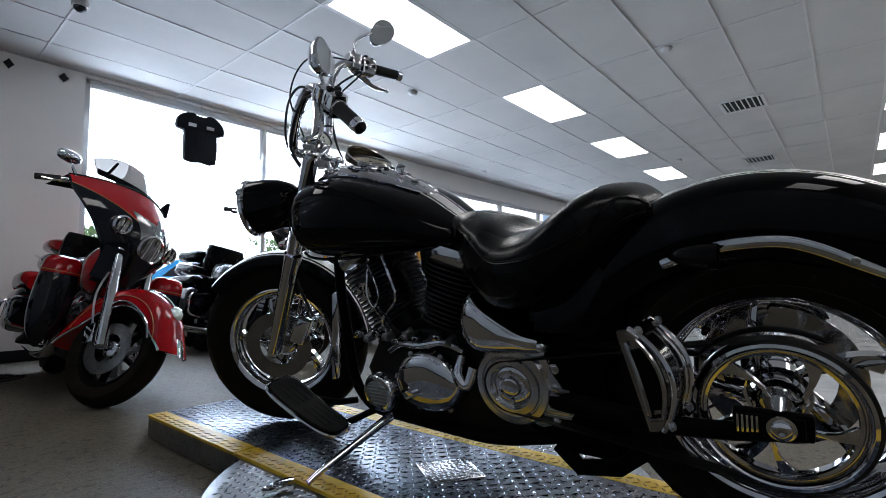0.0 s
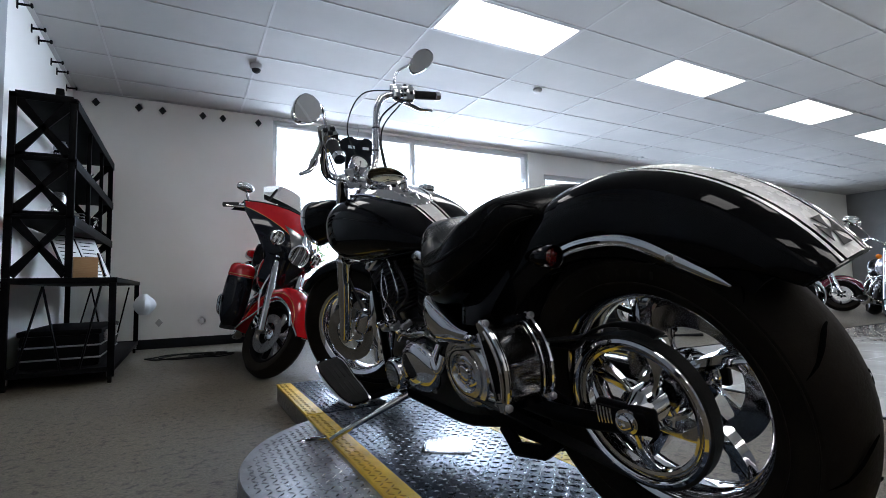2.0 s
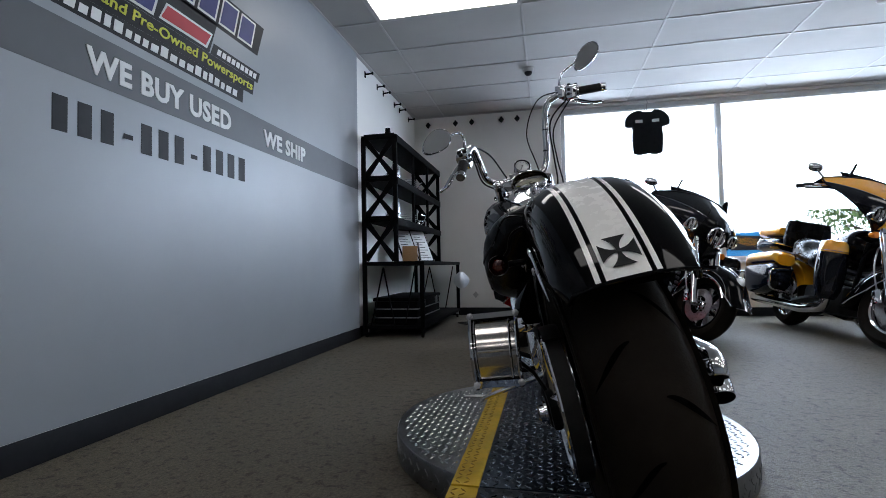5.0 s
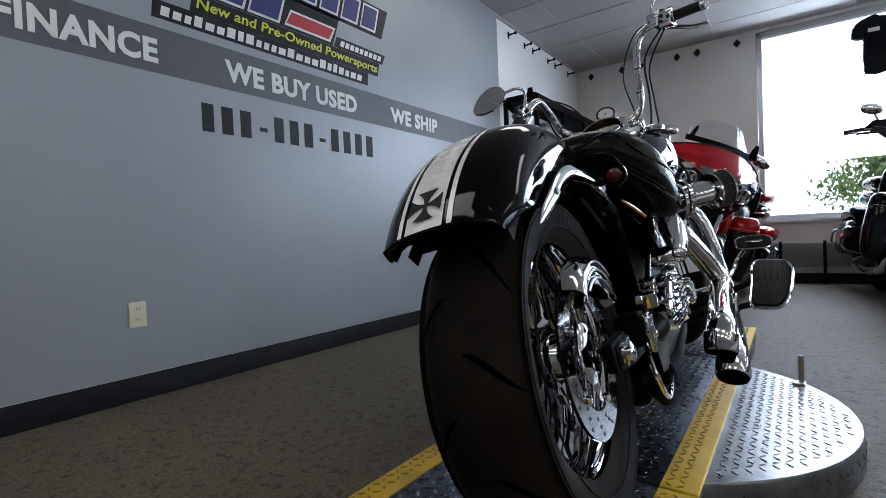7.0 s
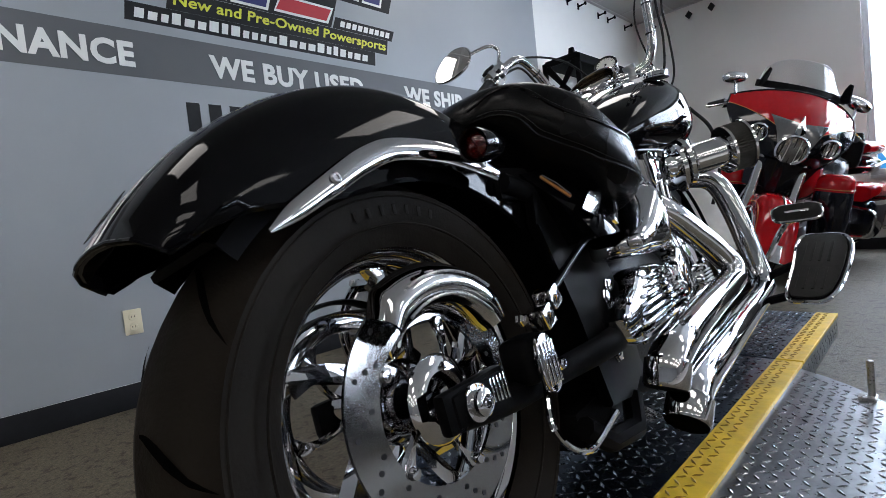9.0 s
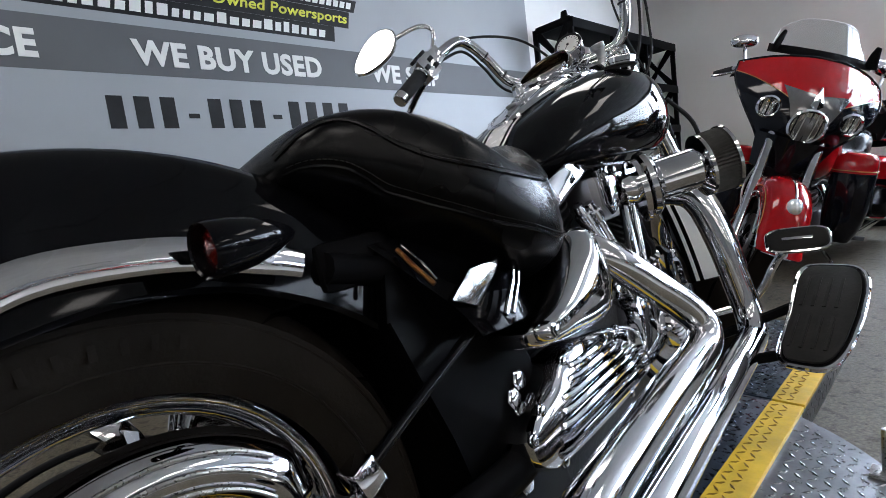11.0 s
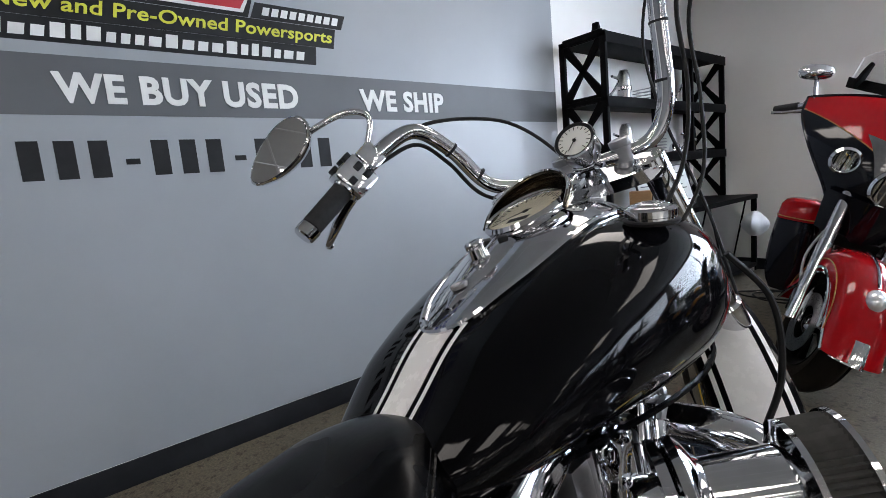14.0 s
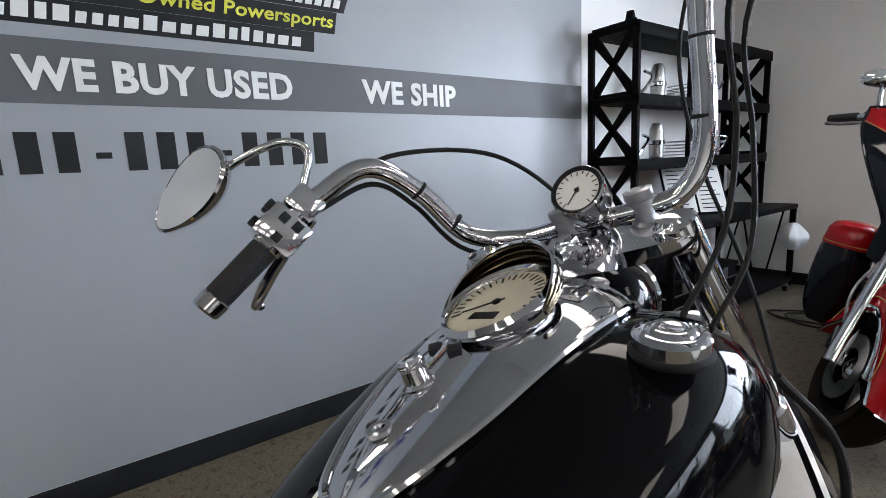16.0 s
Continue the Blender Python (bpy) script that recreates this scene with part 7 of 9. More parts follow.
    tube(bm, [V(-lerp_table(S, y)[0] * 0.95, y, lerp_table(S, y)[1] - 0.035) for y in np.linspace(-1.38, -0.84, 16)], 0.005, 6)
    part("piping", bm, LEATHER, st)
    # engine
    en = thing_part("engine", b)
    bm = nb()
    box(bm, (-0.15, -1.10, 0.20), (0.15, -0.48, 0.46), 0.05)
    part("crankcase", bm, ENGINE_BLACK, en)
    for y0, y1 in ((-0.88, -0.97), (-0.70, -0.58)):
        m2, h = frame_z((0, y0, 0.44), (0, y1, 0.70))
        for k in range(8):
            bm = nb()
            slab(bm, superellipse(0.11, -0.085, 0.085, 3, 20), 0.014, m2 @ Matrix.Translation((0, 0, 0.02 + k * 0.026)))
            part("fin", bm, CAST if k % 2 else ENGINE_BLACK, en)
        bm = nb()
        box(bm, (-0.12, -0.07, h - 0.04), (0.12, 0.07, h + 0.02), 0.02, m2)
        part("rocker_cover", bm, CHROME, en)
    for s in (-1, 1):
        bm = nb()
        lathe(bm, [(0.11, s * 0.14), (0.11, s * 0.17), (0.09, s * 0.19), (0.03, s * 0.195), (0, s * 0.195)], across((0, -0.72, 0.33)), 28)
        part("engine_cover", bm, CHROME, en)
        bm = nb()
        box(bm, (s * 0.17 - 0.02, -1.10, 0.24), (s * 0.17 + 0.02, -0.86, 0.40), 0.02)
        part("engine_cover", bm, CHROME if s > 0 else CAST, en)
        # pipes, guards, boards
        bm = nb()
        tube(bm, bent([(s * 0.12, -0.60, 0.60), (s * 0.20, -0.55, 0.50), (s * 0.20, -0.62, 0.25), (s * 0.21, -1.0, 0.21), (s * 0.23, -2.0, 0.25)], 0.08), [0.024, 0.024, 0.026, 0.045, 0.048], 14)
        part("exhaust_pipe", bm, CHROME, b)
        bm = nb()
        tube(bm, bent([(s * 0.05, -0.40, 0.66), (s * 0.24, -0.42, 0.60), (s * 0.30, -0.43, 0.46), (s * 0.25, -0.42, 0.32), (s * 0.06, -0.45, 0.24)], 0.09), 0.016, 10)
        part("engine_guard", bm, CHROME, b)
        bm = nb()
        slab(bm, superellipse(0.055, -0.16, 0.16, 4, 24), 0.02, Matrix.Translation((s * 0.28, -0.70, 0.28)) @ pose(0, 0, 0, 12, 0, 0), 0.005)
        part("footboard", bm, RUBBER_PAD, b)
        bm = nb()
        tube(bm, [V(s * 0.09, -0.35, 0.85), V(s * 0.10, -0.42, 0.35), V(s * 0.11, -0.9, 0.19), V(s * 0.11, -1.3, 0.24), V(s * 0.10, -1.63, 0.315)], 0.020, 8)
        part("frame_rail", bm, SATIN_BLACK, b)
        if fairing:
            # leg shields
            bm = nb()
            slab(bm, [(0.10, 0.30), (0.22, 0.30), (0.27, 0.45), (0.25, 0.66), (0.14, 0.72)] if s > 0 else [(-0.14, 0.72), (-0.25, 0.66), (-0.27, 0.45), (-0.22, 0.30), (-0.10, 0.30)], 0.10, Matrix(((1, 0, 0, 0), (0, 0, -1, -0.36), (0, 1, 0, 0), (0, 0, 0, 1))), 0.03)
            part("leg_shield", bm, lower, b)
            # saddlebag with its own lid and guard rail
            sb = thing_part("saddlebag", b)
            S2 = [(-2.06, 0.075, 0.66, 0.40), (-2.02, 0.105, 0.70, 0.33), (-1.85, 0.125, 0.72, 0.29), (-1.55, 0.125, 0.73, 0.30), (-1.38, 0.11, 0.73, 0.37), (-1.33, 0.075, 0.70, 0.44)]
            rings = []
            for i in range(17):
                y = -2.06 + 0.73 * i / 16
                hw, zt, zb = lerp_table(S2, y)
                rings.append([V(x, y, z) for x, z in superellipse(hw, zb, zt - 0.09, 4, 24, x0=s * 0.27)])
            bm = nb()
            loft(bm, rings)
            part("case", bm, lower, sb)
            rings = []
            for i in range(17):
                y = -2.065 + 0.74 * i / 16
                hw, zt, zb = lerp_table(S2, min(max(y, -2.06), -1.33))
                rings.append([V(x, y, z) for x, z in superellipse(hw + 0.004, zt - 0.085, zt + 0.03, 3.2, 24, x0=s * 0.27)])
            bm = nb()
            loft(bm, rings)
            part("lid", bm, paint, sb)
            bm = nb()
            tube(bm, [V(s * 0.398, -1.98 + 0.6 * i / 10, 0.655) for i in range(11)], 0.004, 6)
            part("pinstripe", bm, WHITE_PAINT if nose else CHROME, sb)
            bm = nb()
            tube(bm, bent([(s * 0.20, -1.34, 0.33), (s * 0.40, -1.32, 0.36), (s * 0.415, -1.32, 0.55), (s * 0.20, -1.33, 0.58)], 0.06), 0.012, 8)
            part("guard_rail", bm, CHROME, sb)
            bm = nb()
            tube(bm, bent([(s * 0.22, -2.10, 0.36), (s * 0.40, -2.09, 0.36), (s * 0.41, -2.09, 0.52), (s * 0.24, -2.10, 0.56)], 0.06), 0.011, 8)
            part("guard_rail", bm, CHROME, sb)
            bm = nb()
            box(bm, (s * 0.27 - 0.05, -2.085, 0.56), (s * 0.27 + 0.05, -2.06, 0.60), 0.01)
            part("tail_lamp", bm, RED_LENS, sb)
    # rear fender
    bm = nb()
    rings = []
    for i in range(21):
        a = radians(20 + 160 * i / 20)
        pts = [(-0.11, 0.30), (-0.112, 0.36), (-0.09, 0.40), (-0.04, 0.415), (0, 0.418), (0.04, 0.415), (0.09, 0.40), (0.112, 0.36), (0.11, 0.30)]
        o_ = [B + V(x, r * math.cos(a), r * math.sin(a)) for x, r in pts]
        rings.append(o_ + [p + (B - p).normalized() * 0.006 for p in o_[::-1]])
    loft(bm, rings)
    part("rear_fender", bm, paint, b)
    # handlebar, grips, mirrors
    hb = thing_part("handlebar", b)
    zt = 1.22 if fairing else 1.20
    for s in (-1, 1):
        bm = nb()
        pts = spline([V(s * 0.05, -0.40, 1.06), V(s * 0.16, -0.42, zt - 0.06), V(s * 0.28, -0.50, zt), V(s * 0.42, -0.66, zt - 0.05)], 6)
        tube(bm, pts, 0.014, 10)
        part("bar", bm, CHROME, hb)
        bm = nb()
        d = (pts[-1] - pts[-4]).normalized()
        rod(bm, pts[-1] - d * 0.10, pts[-1] + d * 0.03, 0.018, 0.019, 14, 0.003)
        part("grip", bm, GRIP, hb)
        bm = nb()
        tube(bm, [pts[-6] + V(0, 0.05, -0.02), pts[-3] + V(0, 0.07, -0.03), pts[-1] + V(0, 0.06, -0.02)], 0.006, 6)
        part("lever", bm, CHROME, hb)
        mi = thing_part("mirror", b)
        c = V(s * 0.46, -0.50, zt + (0.22 if not nose else 0.30))
        bm = nb()
        rings = [[Matrix.Translation(c) @ pose(0, 0, 0, 90 - 8, 0, s * 12) @ V(x * k, y * k, z) for x, y in superellipse(0.075, -0.045, 0.045, 2.4, 24)] for k, z in ((0.3, -0.035), (0.75, -0.025), (1, -0.004), (1.0, 0.005), (0.93, 0.006))]
        loft(bm, rings)
        part("shell", bm, CHROME, mi)
        bm = nb()
        tube(bm, spline([pts[-8], (pts[-8] + c) / 2 + V(s * 0.03, 0, 0.03), c + V(0, 0.02, -0.01)], 5), 0.007, 8)
        part("stem", bm, CHROME, mi)
    bm = nb()
    box(bm, (-0.12, -0.44, 1.0), (0.12, -0.36, 1.05), 0.012)
    part("top_yoke", bm, CHROME, hb)
    # front: fairing with lamps, or a bare lamp
    if fairing:
        fa = thing_part("fairing", b)
        def skin(s, v, push=0.0):
            w = 0.15 + 0.27 * math.sin(math.pi * (0.10 + 0.52 * v))
            z = 0.80 + 0.52 * v + 0.03 * (1 - s * s) * v
            y = 0.06 + push - 0.42 * max(0, v - 0.25) ** 1.15 / 0.72 - 0.36 * abs(s) ** 2.2 - 0.16 * max(0, 0.25 - v)
            return V(s * w, y, z)
        def panel(name, s0, s1, v0, v1, mat, push=0.0, n=16, k=14):
            bm = nb()
            rows = [[skin(s0 + (s1 - s0) * i / n, v0 + (v1 - v0) * j / k, push) for i in range(n + 1)] for j in range(k + 1)]
            loft(bm, rows, cap=False, closed=False)
            loft(bm, [[p + V(0, -0.012, -0.004) for p in r] for r in rows], cap=False, closed=False)
            part(name, bm, mat, fa)
        panel("upper_shell", -1, 1, 0.44, 1.0, paint)
        panel("lower_shell", -1, 1, 0.0, 0.44, lower)
        if nose:
            panel("nose_panel", -0.40, 0.40, 0.24, 0.72, nose, 0.006)
            panel("side_flash", -0.98, -0.55, 0.40, 0.50, WHITE_PAINT, 0.005, 8, 4)
            panel("side_flash", 0.55, 0.98, 0.40, 0.50, WHITE_PAINT, 0.005, 8, 4)
        bm = nb()
        pts = [skin(s, 0.995) for s in np.linspace(-1, 1, 25)]
        tube(bm, pts, 0.008, 8)
        part("edge_bead", bm, lower, fa)
        c = skin(0, 0.28, 0.0)
        for x, z, r, nm in ((0, c.z, 0.088, "headlamp"), (-0.235, c.z + 0.075, 0.048, "fog_lamp"), (0.235, c.z + 0.075, 0.048, "fog_lamp")):
            y = c.y if x == 0 else -0.115
            la = thing_part(nm, b)
            m2, _ = frame_z((x, y - 0.05, z), (x, y + 0.05, z - 0.005))
            bm = nb()
            lathe(bm, [(r, 0.0), (r + 0.012, 0.05), (r + 0.012, 0.072), (r, 0.082), (r - 0.006, 0.074)], m2, 32, cap=False)
            part("ring", bm, CHROME, la)
            bm = nb()
            lathe(bm, [(r, 0.072), (r * 0.7, 0.082), (0, 0.088)], m2, 32)
            part("lens", bm, LAMP_GLASS, la)
            for k in range(4):
                bm = nb()
                tube(bm, [m2 @ V((k - 1.5) * r * 0.4, -r * 0.7 * (1 - 0.12 * abs(k - 1.5)), 0.083), m2 @ V((k - 1.5) * r * 0.4, r * 0.7 * (1 - 0.12 * abs(k - 1.5)), 0.083)], 0.003, 6)
                part("lens_flute", bm, CAST, la)
        if screen:
            ws = thing_part("windscreen", b)
            bm = nb()
            rows = []
            for j in range(7):
                v = j / 6
                rows.append([V(s * (0.30 - 0.05 * v), -0.42 - 0.20 * v - 0.16 * abs(s) ** 2, 1.32 + 0.26 * v - 0.09 * v * abs(s) ** 3) for s in np.linspace(-1, 1, 15)])
            loft(bm, rows, cap=False, closed=False)
            o = part("pane", bm, SMOKE, ws)
            o.visible_shadow = False
            bm = nb()
            tube(bm, [V(s * 0.31, -0.405 - 0.16 * abs(s) ** 2, 1.325) for s in np.linspace(-1, 1, 17)], 0.020, 8, flat=0.4, up=(0, 1, 0))
            part("base_strip", bm, SATIN_BLACK, ws)
            for s in (-1, 1):
                bm = nb()
                slab(bm, [(-0.02, 0), (0.02, 0), (0.012, 0.11), (-0.008, 0.11)], 0.012, Matrix.Translation((s * 0.30, -0.56, 1.31)) @ pose(0, 0, 0, 80, 0, s * 40), 0.003)
                part("bracket", bm, SATIN_BLACK, ws)
    else:
        hl = thing_part("headlamp", b)
        m2, _ = frame_z((0, -0.28, 0.96), (0, -0.08, 0.95))
        bm = nb()
        lathe(bm, [(0.0, -0.01), (0.05, 0.0), (0.085, 0.05), (0.095, 0.13)], m2, 28)
        part("bucket", bm, CHROME, hl)
        bm = nb()
        lathe(bm, [(0.095, 0.13), (0.07, 0.145), (0, 0.15)], m2, 28)
        part("lens", bm, LAMP_GLASS, hl)
        for s in (-1, 1):
            bm = nb()
            lathe(bm, [(0.0, -0.04), (0.03, -0.02), (0.036, 0.02), (0.03, 0.03), (0, 0.035)], Matrix.Translation((s * 0.20, -0.20, 0.92)) @ pose(0, 0, 0, -90, 0, 0), 18)
            part("turn_signal", bm, AMBER_LENS, b)
        if windshield:
            ws = thing_part("windscreen", b)
            bm = nb()
            rows = [[V(s * (0.26 - 0.03 * v), -0.22 - 0.20 * v - 0.10 * s * s, 1.02 + 0.46 * v - 0.10 * v * s * s) for s in np.linspace(-1, 1, 13)] for v in np.linspace(0, 1, 8)]
            loft(bm, rows, cap=False, closed=False)
            o = part("pane", bm, SMOKE, ws)
            o.visible_shadow = False
    if trunk:
        tk = thing_part("trunk", b)
        rings = []
        for i in range(15):
            y = -2.12 + 0.52 * i / 14
            k = 1 - 0.12 * abs(2 * i / 14 - 1) ** 4
            rings.append([V(x, y, z) for x, z in superellipse(0.27 * k, 0.80, 0.80 + 0.26 * k, 3.4, 28)])
        bm = nb()
        loft(bm, rings)
        part("case", bm, lower, tk)
        for s in (-1, 1):
            bm = nb()
            tube(bm, bent([(s * 0.10, -1.60, 0.86), (s * 0.30, -1.62, 0.88), (s * 0.30, -1.95, 0.92)], 0.06), 0.010, 8)
            part("luggage_rail", bm, CHROME, tk)
        bm = nb()
        rings = []
        for i in range(9):
            u = i / 8
            rings.append([V(x * (1 - 0.1 * abs(2 * u - 1) ** 3), -1.60 + y, 0.86 + 0.30 * u) for x, y in superellipse(0.21, -0.06, 0.06, 3, 22)])
        loft(bm, rings)
        part("backrest", bm, LEATHER, tk)
    # side stand, stand foot on the floor
    bm = nb()
    tube(bm, [V(-0.12, -0.80, 0.20), V(-0.36, -0.72, -0.02 + 0.062)], 0.012, 8)
    part("side_stand", bm, CHROME, b)
    return b


def dresser(m, label, paint, nose, screen=True, steer_by=26, stripe=None, fender=None, tank=None, rims=None, trunk=True, slim=False, lean=12):
    """A full-dress tourer seen from the front: fork-mounted fairing turned to its left, hard leg shields, bags and trunk. Front tyre on the origin, facing +y."""
    b = thing("touring_motorcycle", m @ pose(0, 0, 0, 0, -lean, 0), label, "motorcycle", "touring motorcycles by the windows")
    dark, stripe, fender, tank, rims = DEEP_BLACK, stripe or CHROME, fender or paint, tank or paint, rims or SATIN_BLACK
    F, B = V(0, 0, 0.32), V(0, -1.66, 0.32)
    piv, rake = V(0, -0.06, 0.32), radians(25)
    steer = Matrix.Translation(piv) @ Matrix.Rotation(radians(steer_by), 4, V(0, -math.sin(rake), math.cos(rake))) @ Matrix.Translation(-piv)

    def front(name, bm, mat, parent, smooth=True):
        bmesh.ops.transform(bm, matrix=steer, verts=bm.verts)
        return part(name, bm, mat, parent, smooth=smooth)

    for c, w, nm, put in ((F, 0.068, "front_wheel", front), (B, 0.085, "rear_wheel", part)):
        wh = thing_part(nm, b)
        mm = across(c)
        put("tyre", tyre(nb(), mm, 0.32, 0.215, w, 56), RUBBER, wh)
        put("rim", rim(nb(), mm, 0.215, w * 0.75, 48), rims, wh)
        for k in range(10):
            bm = nb()
            a = 2 * math.pi * k / 10
            q = mm @ pose(0, 0, 0, 0, 0, math.degrees(a))
            slab(bm, [(0.035, -0.016), (0.11, -0.007), (0.185, -0.014), (0.185, 0.014), (0.11, 0.007), (0.035, 0.016)], 0.032, q @ Matrix.Translation((0, 0, -0.016)), 0.004)
            put("spoke", bm, STEEL if k % 2 else SATIN_BLACK, wh)
        bm = nb()
        lathe(bm, [(0.025, -0.075), (0.048, -0.062), (0.048, 0.062), (0.025, 0.075)], mm, 24)
        put("hub", bm, CHROME, wh)
        for s in (-1, 1):
            bm = nb()
            lathe(bm, [(0.085, s * 0.076), (0.150, s * 0.076), (0.150, s * 0.081), (0.085, s * 0.081), (0.085, s * 0.076)], mm, 40, cap=False)
            put("brake_disc", bm, STEEL, wh)
    for s in (-1, 1):
        fk = thing_part("fork_leg", b)
        lo, hi = V(s * 0.125, 0.0, 0.31), V(s * 0.125, -0.33, 1.04)
        bm = nb()
        rod(bm, lo, lo.lerp(hi, 0.52), 0.036, 0.031, 20, 0.006)
        front("slider", bm, CHROME, fk)
        bm = nb()
        rod(bm, lo.lerp(hi, 0.5), hi, 0.028, 0.028, 16)
        front("tube", bm, CHROME, fk)
        bm = nb()
        box(bm, (-0.025, -0.035, -0.06), (0.025, 0.035, 0.06), 0.012, Matrix.Translation((s * 0.112, -0.125, 0.37)) @ pose(0, 0, 0, 25, 0, 0))
        front("brake_calliper", bm, CHROME, fk)
        bm = nb()
        tube(bm, spline([(s * 0.12, -0.15, 0.42), (s * 0.16, -0.20, 0.58), (s * 0.12, -0.26, 0.74), (s * 0.06, -0.30, 0.86)], 6), 0.006, 8)
        front("brake_line", bm, STEEL, fk)
    # deep valanced front fender with chrome tips and trim
    ff = thing_part("front_fender", b)
    bm = nb()
    skirt = [(8, 0.33), (25, 0.29), (50, 0.262), (90, 0.255), (130, 0.24), (160, 0.26), (188, 0.33)]
    rings = []
    for i in range(37):
        a = 8 + 180 * i / 36
        r0 = lerp_table(skirt, a)[0]
        fl = 0.045 * max(0, (30 - a) / 22) ** 1.5 + 0.05 * max(0, (a - 160) / 28) ** 1.5
        ca, sa = math.cos(radians(a)), math.sin(radians(a))
        pts = [(-0.108, r0), (-0.110, r0 + 0.4 * (0.345 - r0)), (-0.106, 0.335), (-0.092, 0.362), (-0.062, 0.382), (-0.03, 0.390), (0, 0.392)]
        pts += [(-x, r) for x, r in pts[-2::-1]]
        o_ = [F + V(x, (r + fl) * ca, (r + fl) * sa) for x, r in pts]
        rings.append(o_ + [p + (F - p).normalized() * 0.005 + V(-0.004 * math.copysign(1, p.x) if abs(p.x) > 0.02 else 0, 0, 0) for p in o_[::-1]])
    loft(bm, rings)
    front("shell", bm, fender, ff)
    for idx, r_ in ((0, 0.007), (12, 0.007)):
        bm = nb()
        tube(bm, [r[idx] for r in rings], r_, 8)
        front("trim_bar", bm, CHROME, ff)
    for s in (-1, 1):
        bm = nb()
        tube(bm, [F + V(s * 0.112, 0.315 * math.cos(radians(a)), 0.315 * math.sin(radians(a))) for a in range(20, 176, 6)], 0.0028, 6)
        front("pinstripe", bm, stripe, ff)
        bm = nb()
        tube(bm, spline([F + V(s * 0.118, 0.27, 0.10), F + V(s * 0.122, 0.18, 0.21), F + V(s * 0.122, 0.0, 0.275), F + V(s * 0.118, -0.16, 0.22)], 6), 0.008, 8)
        front("trim_bar", bm, CHROME, ff)
    bm = nb()
    rows = []
    for i in range(9):
        a = radians(7 + 14 * i / 8)
        r = 0.394 + 0.045 * max(0, (30 - math.degrees(a)) / 22) ** 1.5
        rows.append([F + V(x, (r - 0.035 * (abs(x) / 0.085) ** 2) * math.cos(a), (r - 0.035 * (abs(x) / 0.085) ** 2) * math.sin(a)) for x in np.linspace(-0.085, 0.085, 9)])
    loft(bm, rows, cap=False, closed=False)
    front("chrome_tip", bm, CHROME, ff)
    bm = nb()
    a = radians(48)
    q = Matrix.Translation(F + V(0, 0.388 * math.cos(a), 0.388 * math.sin(a))) @ pose(0, 0, 0, -42, 0, 0)
    loft(bm, [[q @ V(x * k, y * k * 1.3, z) for x, y in superellipse(0.033, -0.033, 0.033, 2.2, 24)] for k, z in ((1.15, -0.006), (1.12, 0.006), (1.0, 0.016), (0.7, 0.030), (0.2, 0.036))])
    front("fender_lamp", bm, LAMP_GLASS, ff)
    bm = nb()
    tube(bm, [F + V(0, 0.397 * math.cos(radians(t)), 0.397 * math.sin(radians(t))) for t in range(56, 100, 6)], 0.006, 8)
    front("fender_ornament", bm, CHROME, ff)
    # fairing
    fa = thing_part("fairing", b)
    wide = [(0, 0.115, -0.25, 0.10), (0.2, 0.20, -0.20, 0.12), (0.4, 0.335, -0.19, 0.16), (0.6, 0.445, -0.235, 0.20), (0.8, 0.505, -0.325, 0.24), (1, 0.50, -0.44, 0.20)]
    foot, tall, bar = 0.845, 0.52, 1.0
    if slim:
        wide = [(0, 0.13, -0.25, 0.10), (0.2, 0.205, -0.20, 0.13), (0.4, 0.295, -0.185, 0.18), (0.6, 0.365, -0.215, 0.24), (0.8, 0.405, -0.30, 0.28), (1, 0.40, -0.42, 0.26)]
        foot, tall, bar = 0.77, 0.58, 0.86

    def skin(s, v, push=0.0):
        w, yc, dp = lerp_table(wide, v)
        return V(s * w, yc + push - dp * abs(s) ** 1.9, foot + tall * v - (0.09 if slim else 0.10) * v * v * abs(s) ** 2.2)

    def border(s):
        return 0.46 + 0.40 * abs(s) ** 1.1

    def panel(name, rows, mat):
        bm = nb()
        loft(bm, rows, cap=False, closed=False)
        loft(bm, [[p + V(0, -0.010, -0.004) for p in r] for r in rows], cap=False, closed=False)
        front(name, bm, mat, fa)
    S_ = np.linspace(-1, 1, 33)
    panel("side_shell", [[skin(s, border(s) * u) for s in S_] for u in np.linspace(0, 1, 13)], dark)
    panel("upper_shell", [[skin(s, border(s) + (1 - border(s)) * u) for s in S_] for u in np.linspace(0, 1, 13)], paint)
    if slim:
        # silver mask: round the headlamp, spreading upwards into two points
        panel("nose_panel", [[skin(s * (0.27 + 0.10 * u + 0.08 * u ** 3), 0.20 + 0.46 * u + 0.05 * u * abs(s) ** 1.5, 0.007) for s in np.linspace(-1, 1, 17)] for u in np.linspace(0, 1, 17)], nose)
        bm = nb()
        loft(bm, [[skin(s * w, v, 0.012 + 0.014 * (1 - abs(s))) for s in (-1, -0.5, 0, 0.5, 1)] for v, w in ((0.52, 0.02), (0.56, 0.09), (0.62, 0.06), (0.74, 0.008))], cap=False, closed=False)
        front("ornament", bm, CHROME, fa)
    else:
        panel("nose_panel", [[skin(s * (0.86 - 1.15 * u + 0.36 * u * u), 0.16 + 0.70 * u, 0.007) for s in np.linspace(-1, 1, 13)] for u in np.linspace(0, 1, 17)], nose)
    for s0, s1 in ((-1, -0.30), (0.30, 1)):
        bm = nb()
        tube(bm, [skin(s, border(s), 0.003) for s in np.linspace(s0, s1, 17)], 0.003, 6)
        front("pinstripe", bm, stripe, fa)
    bm = nb()
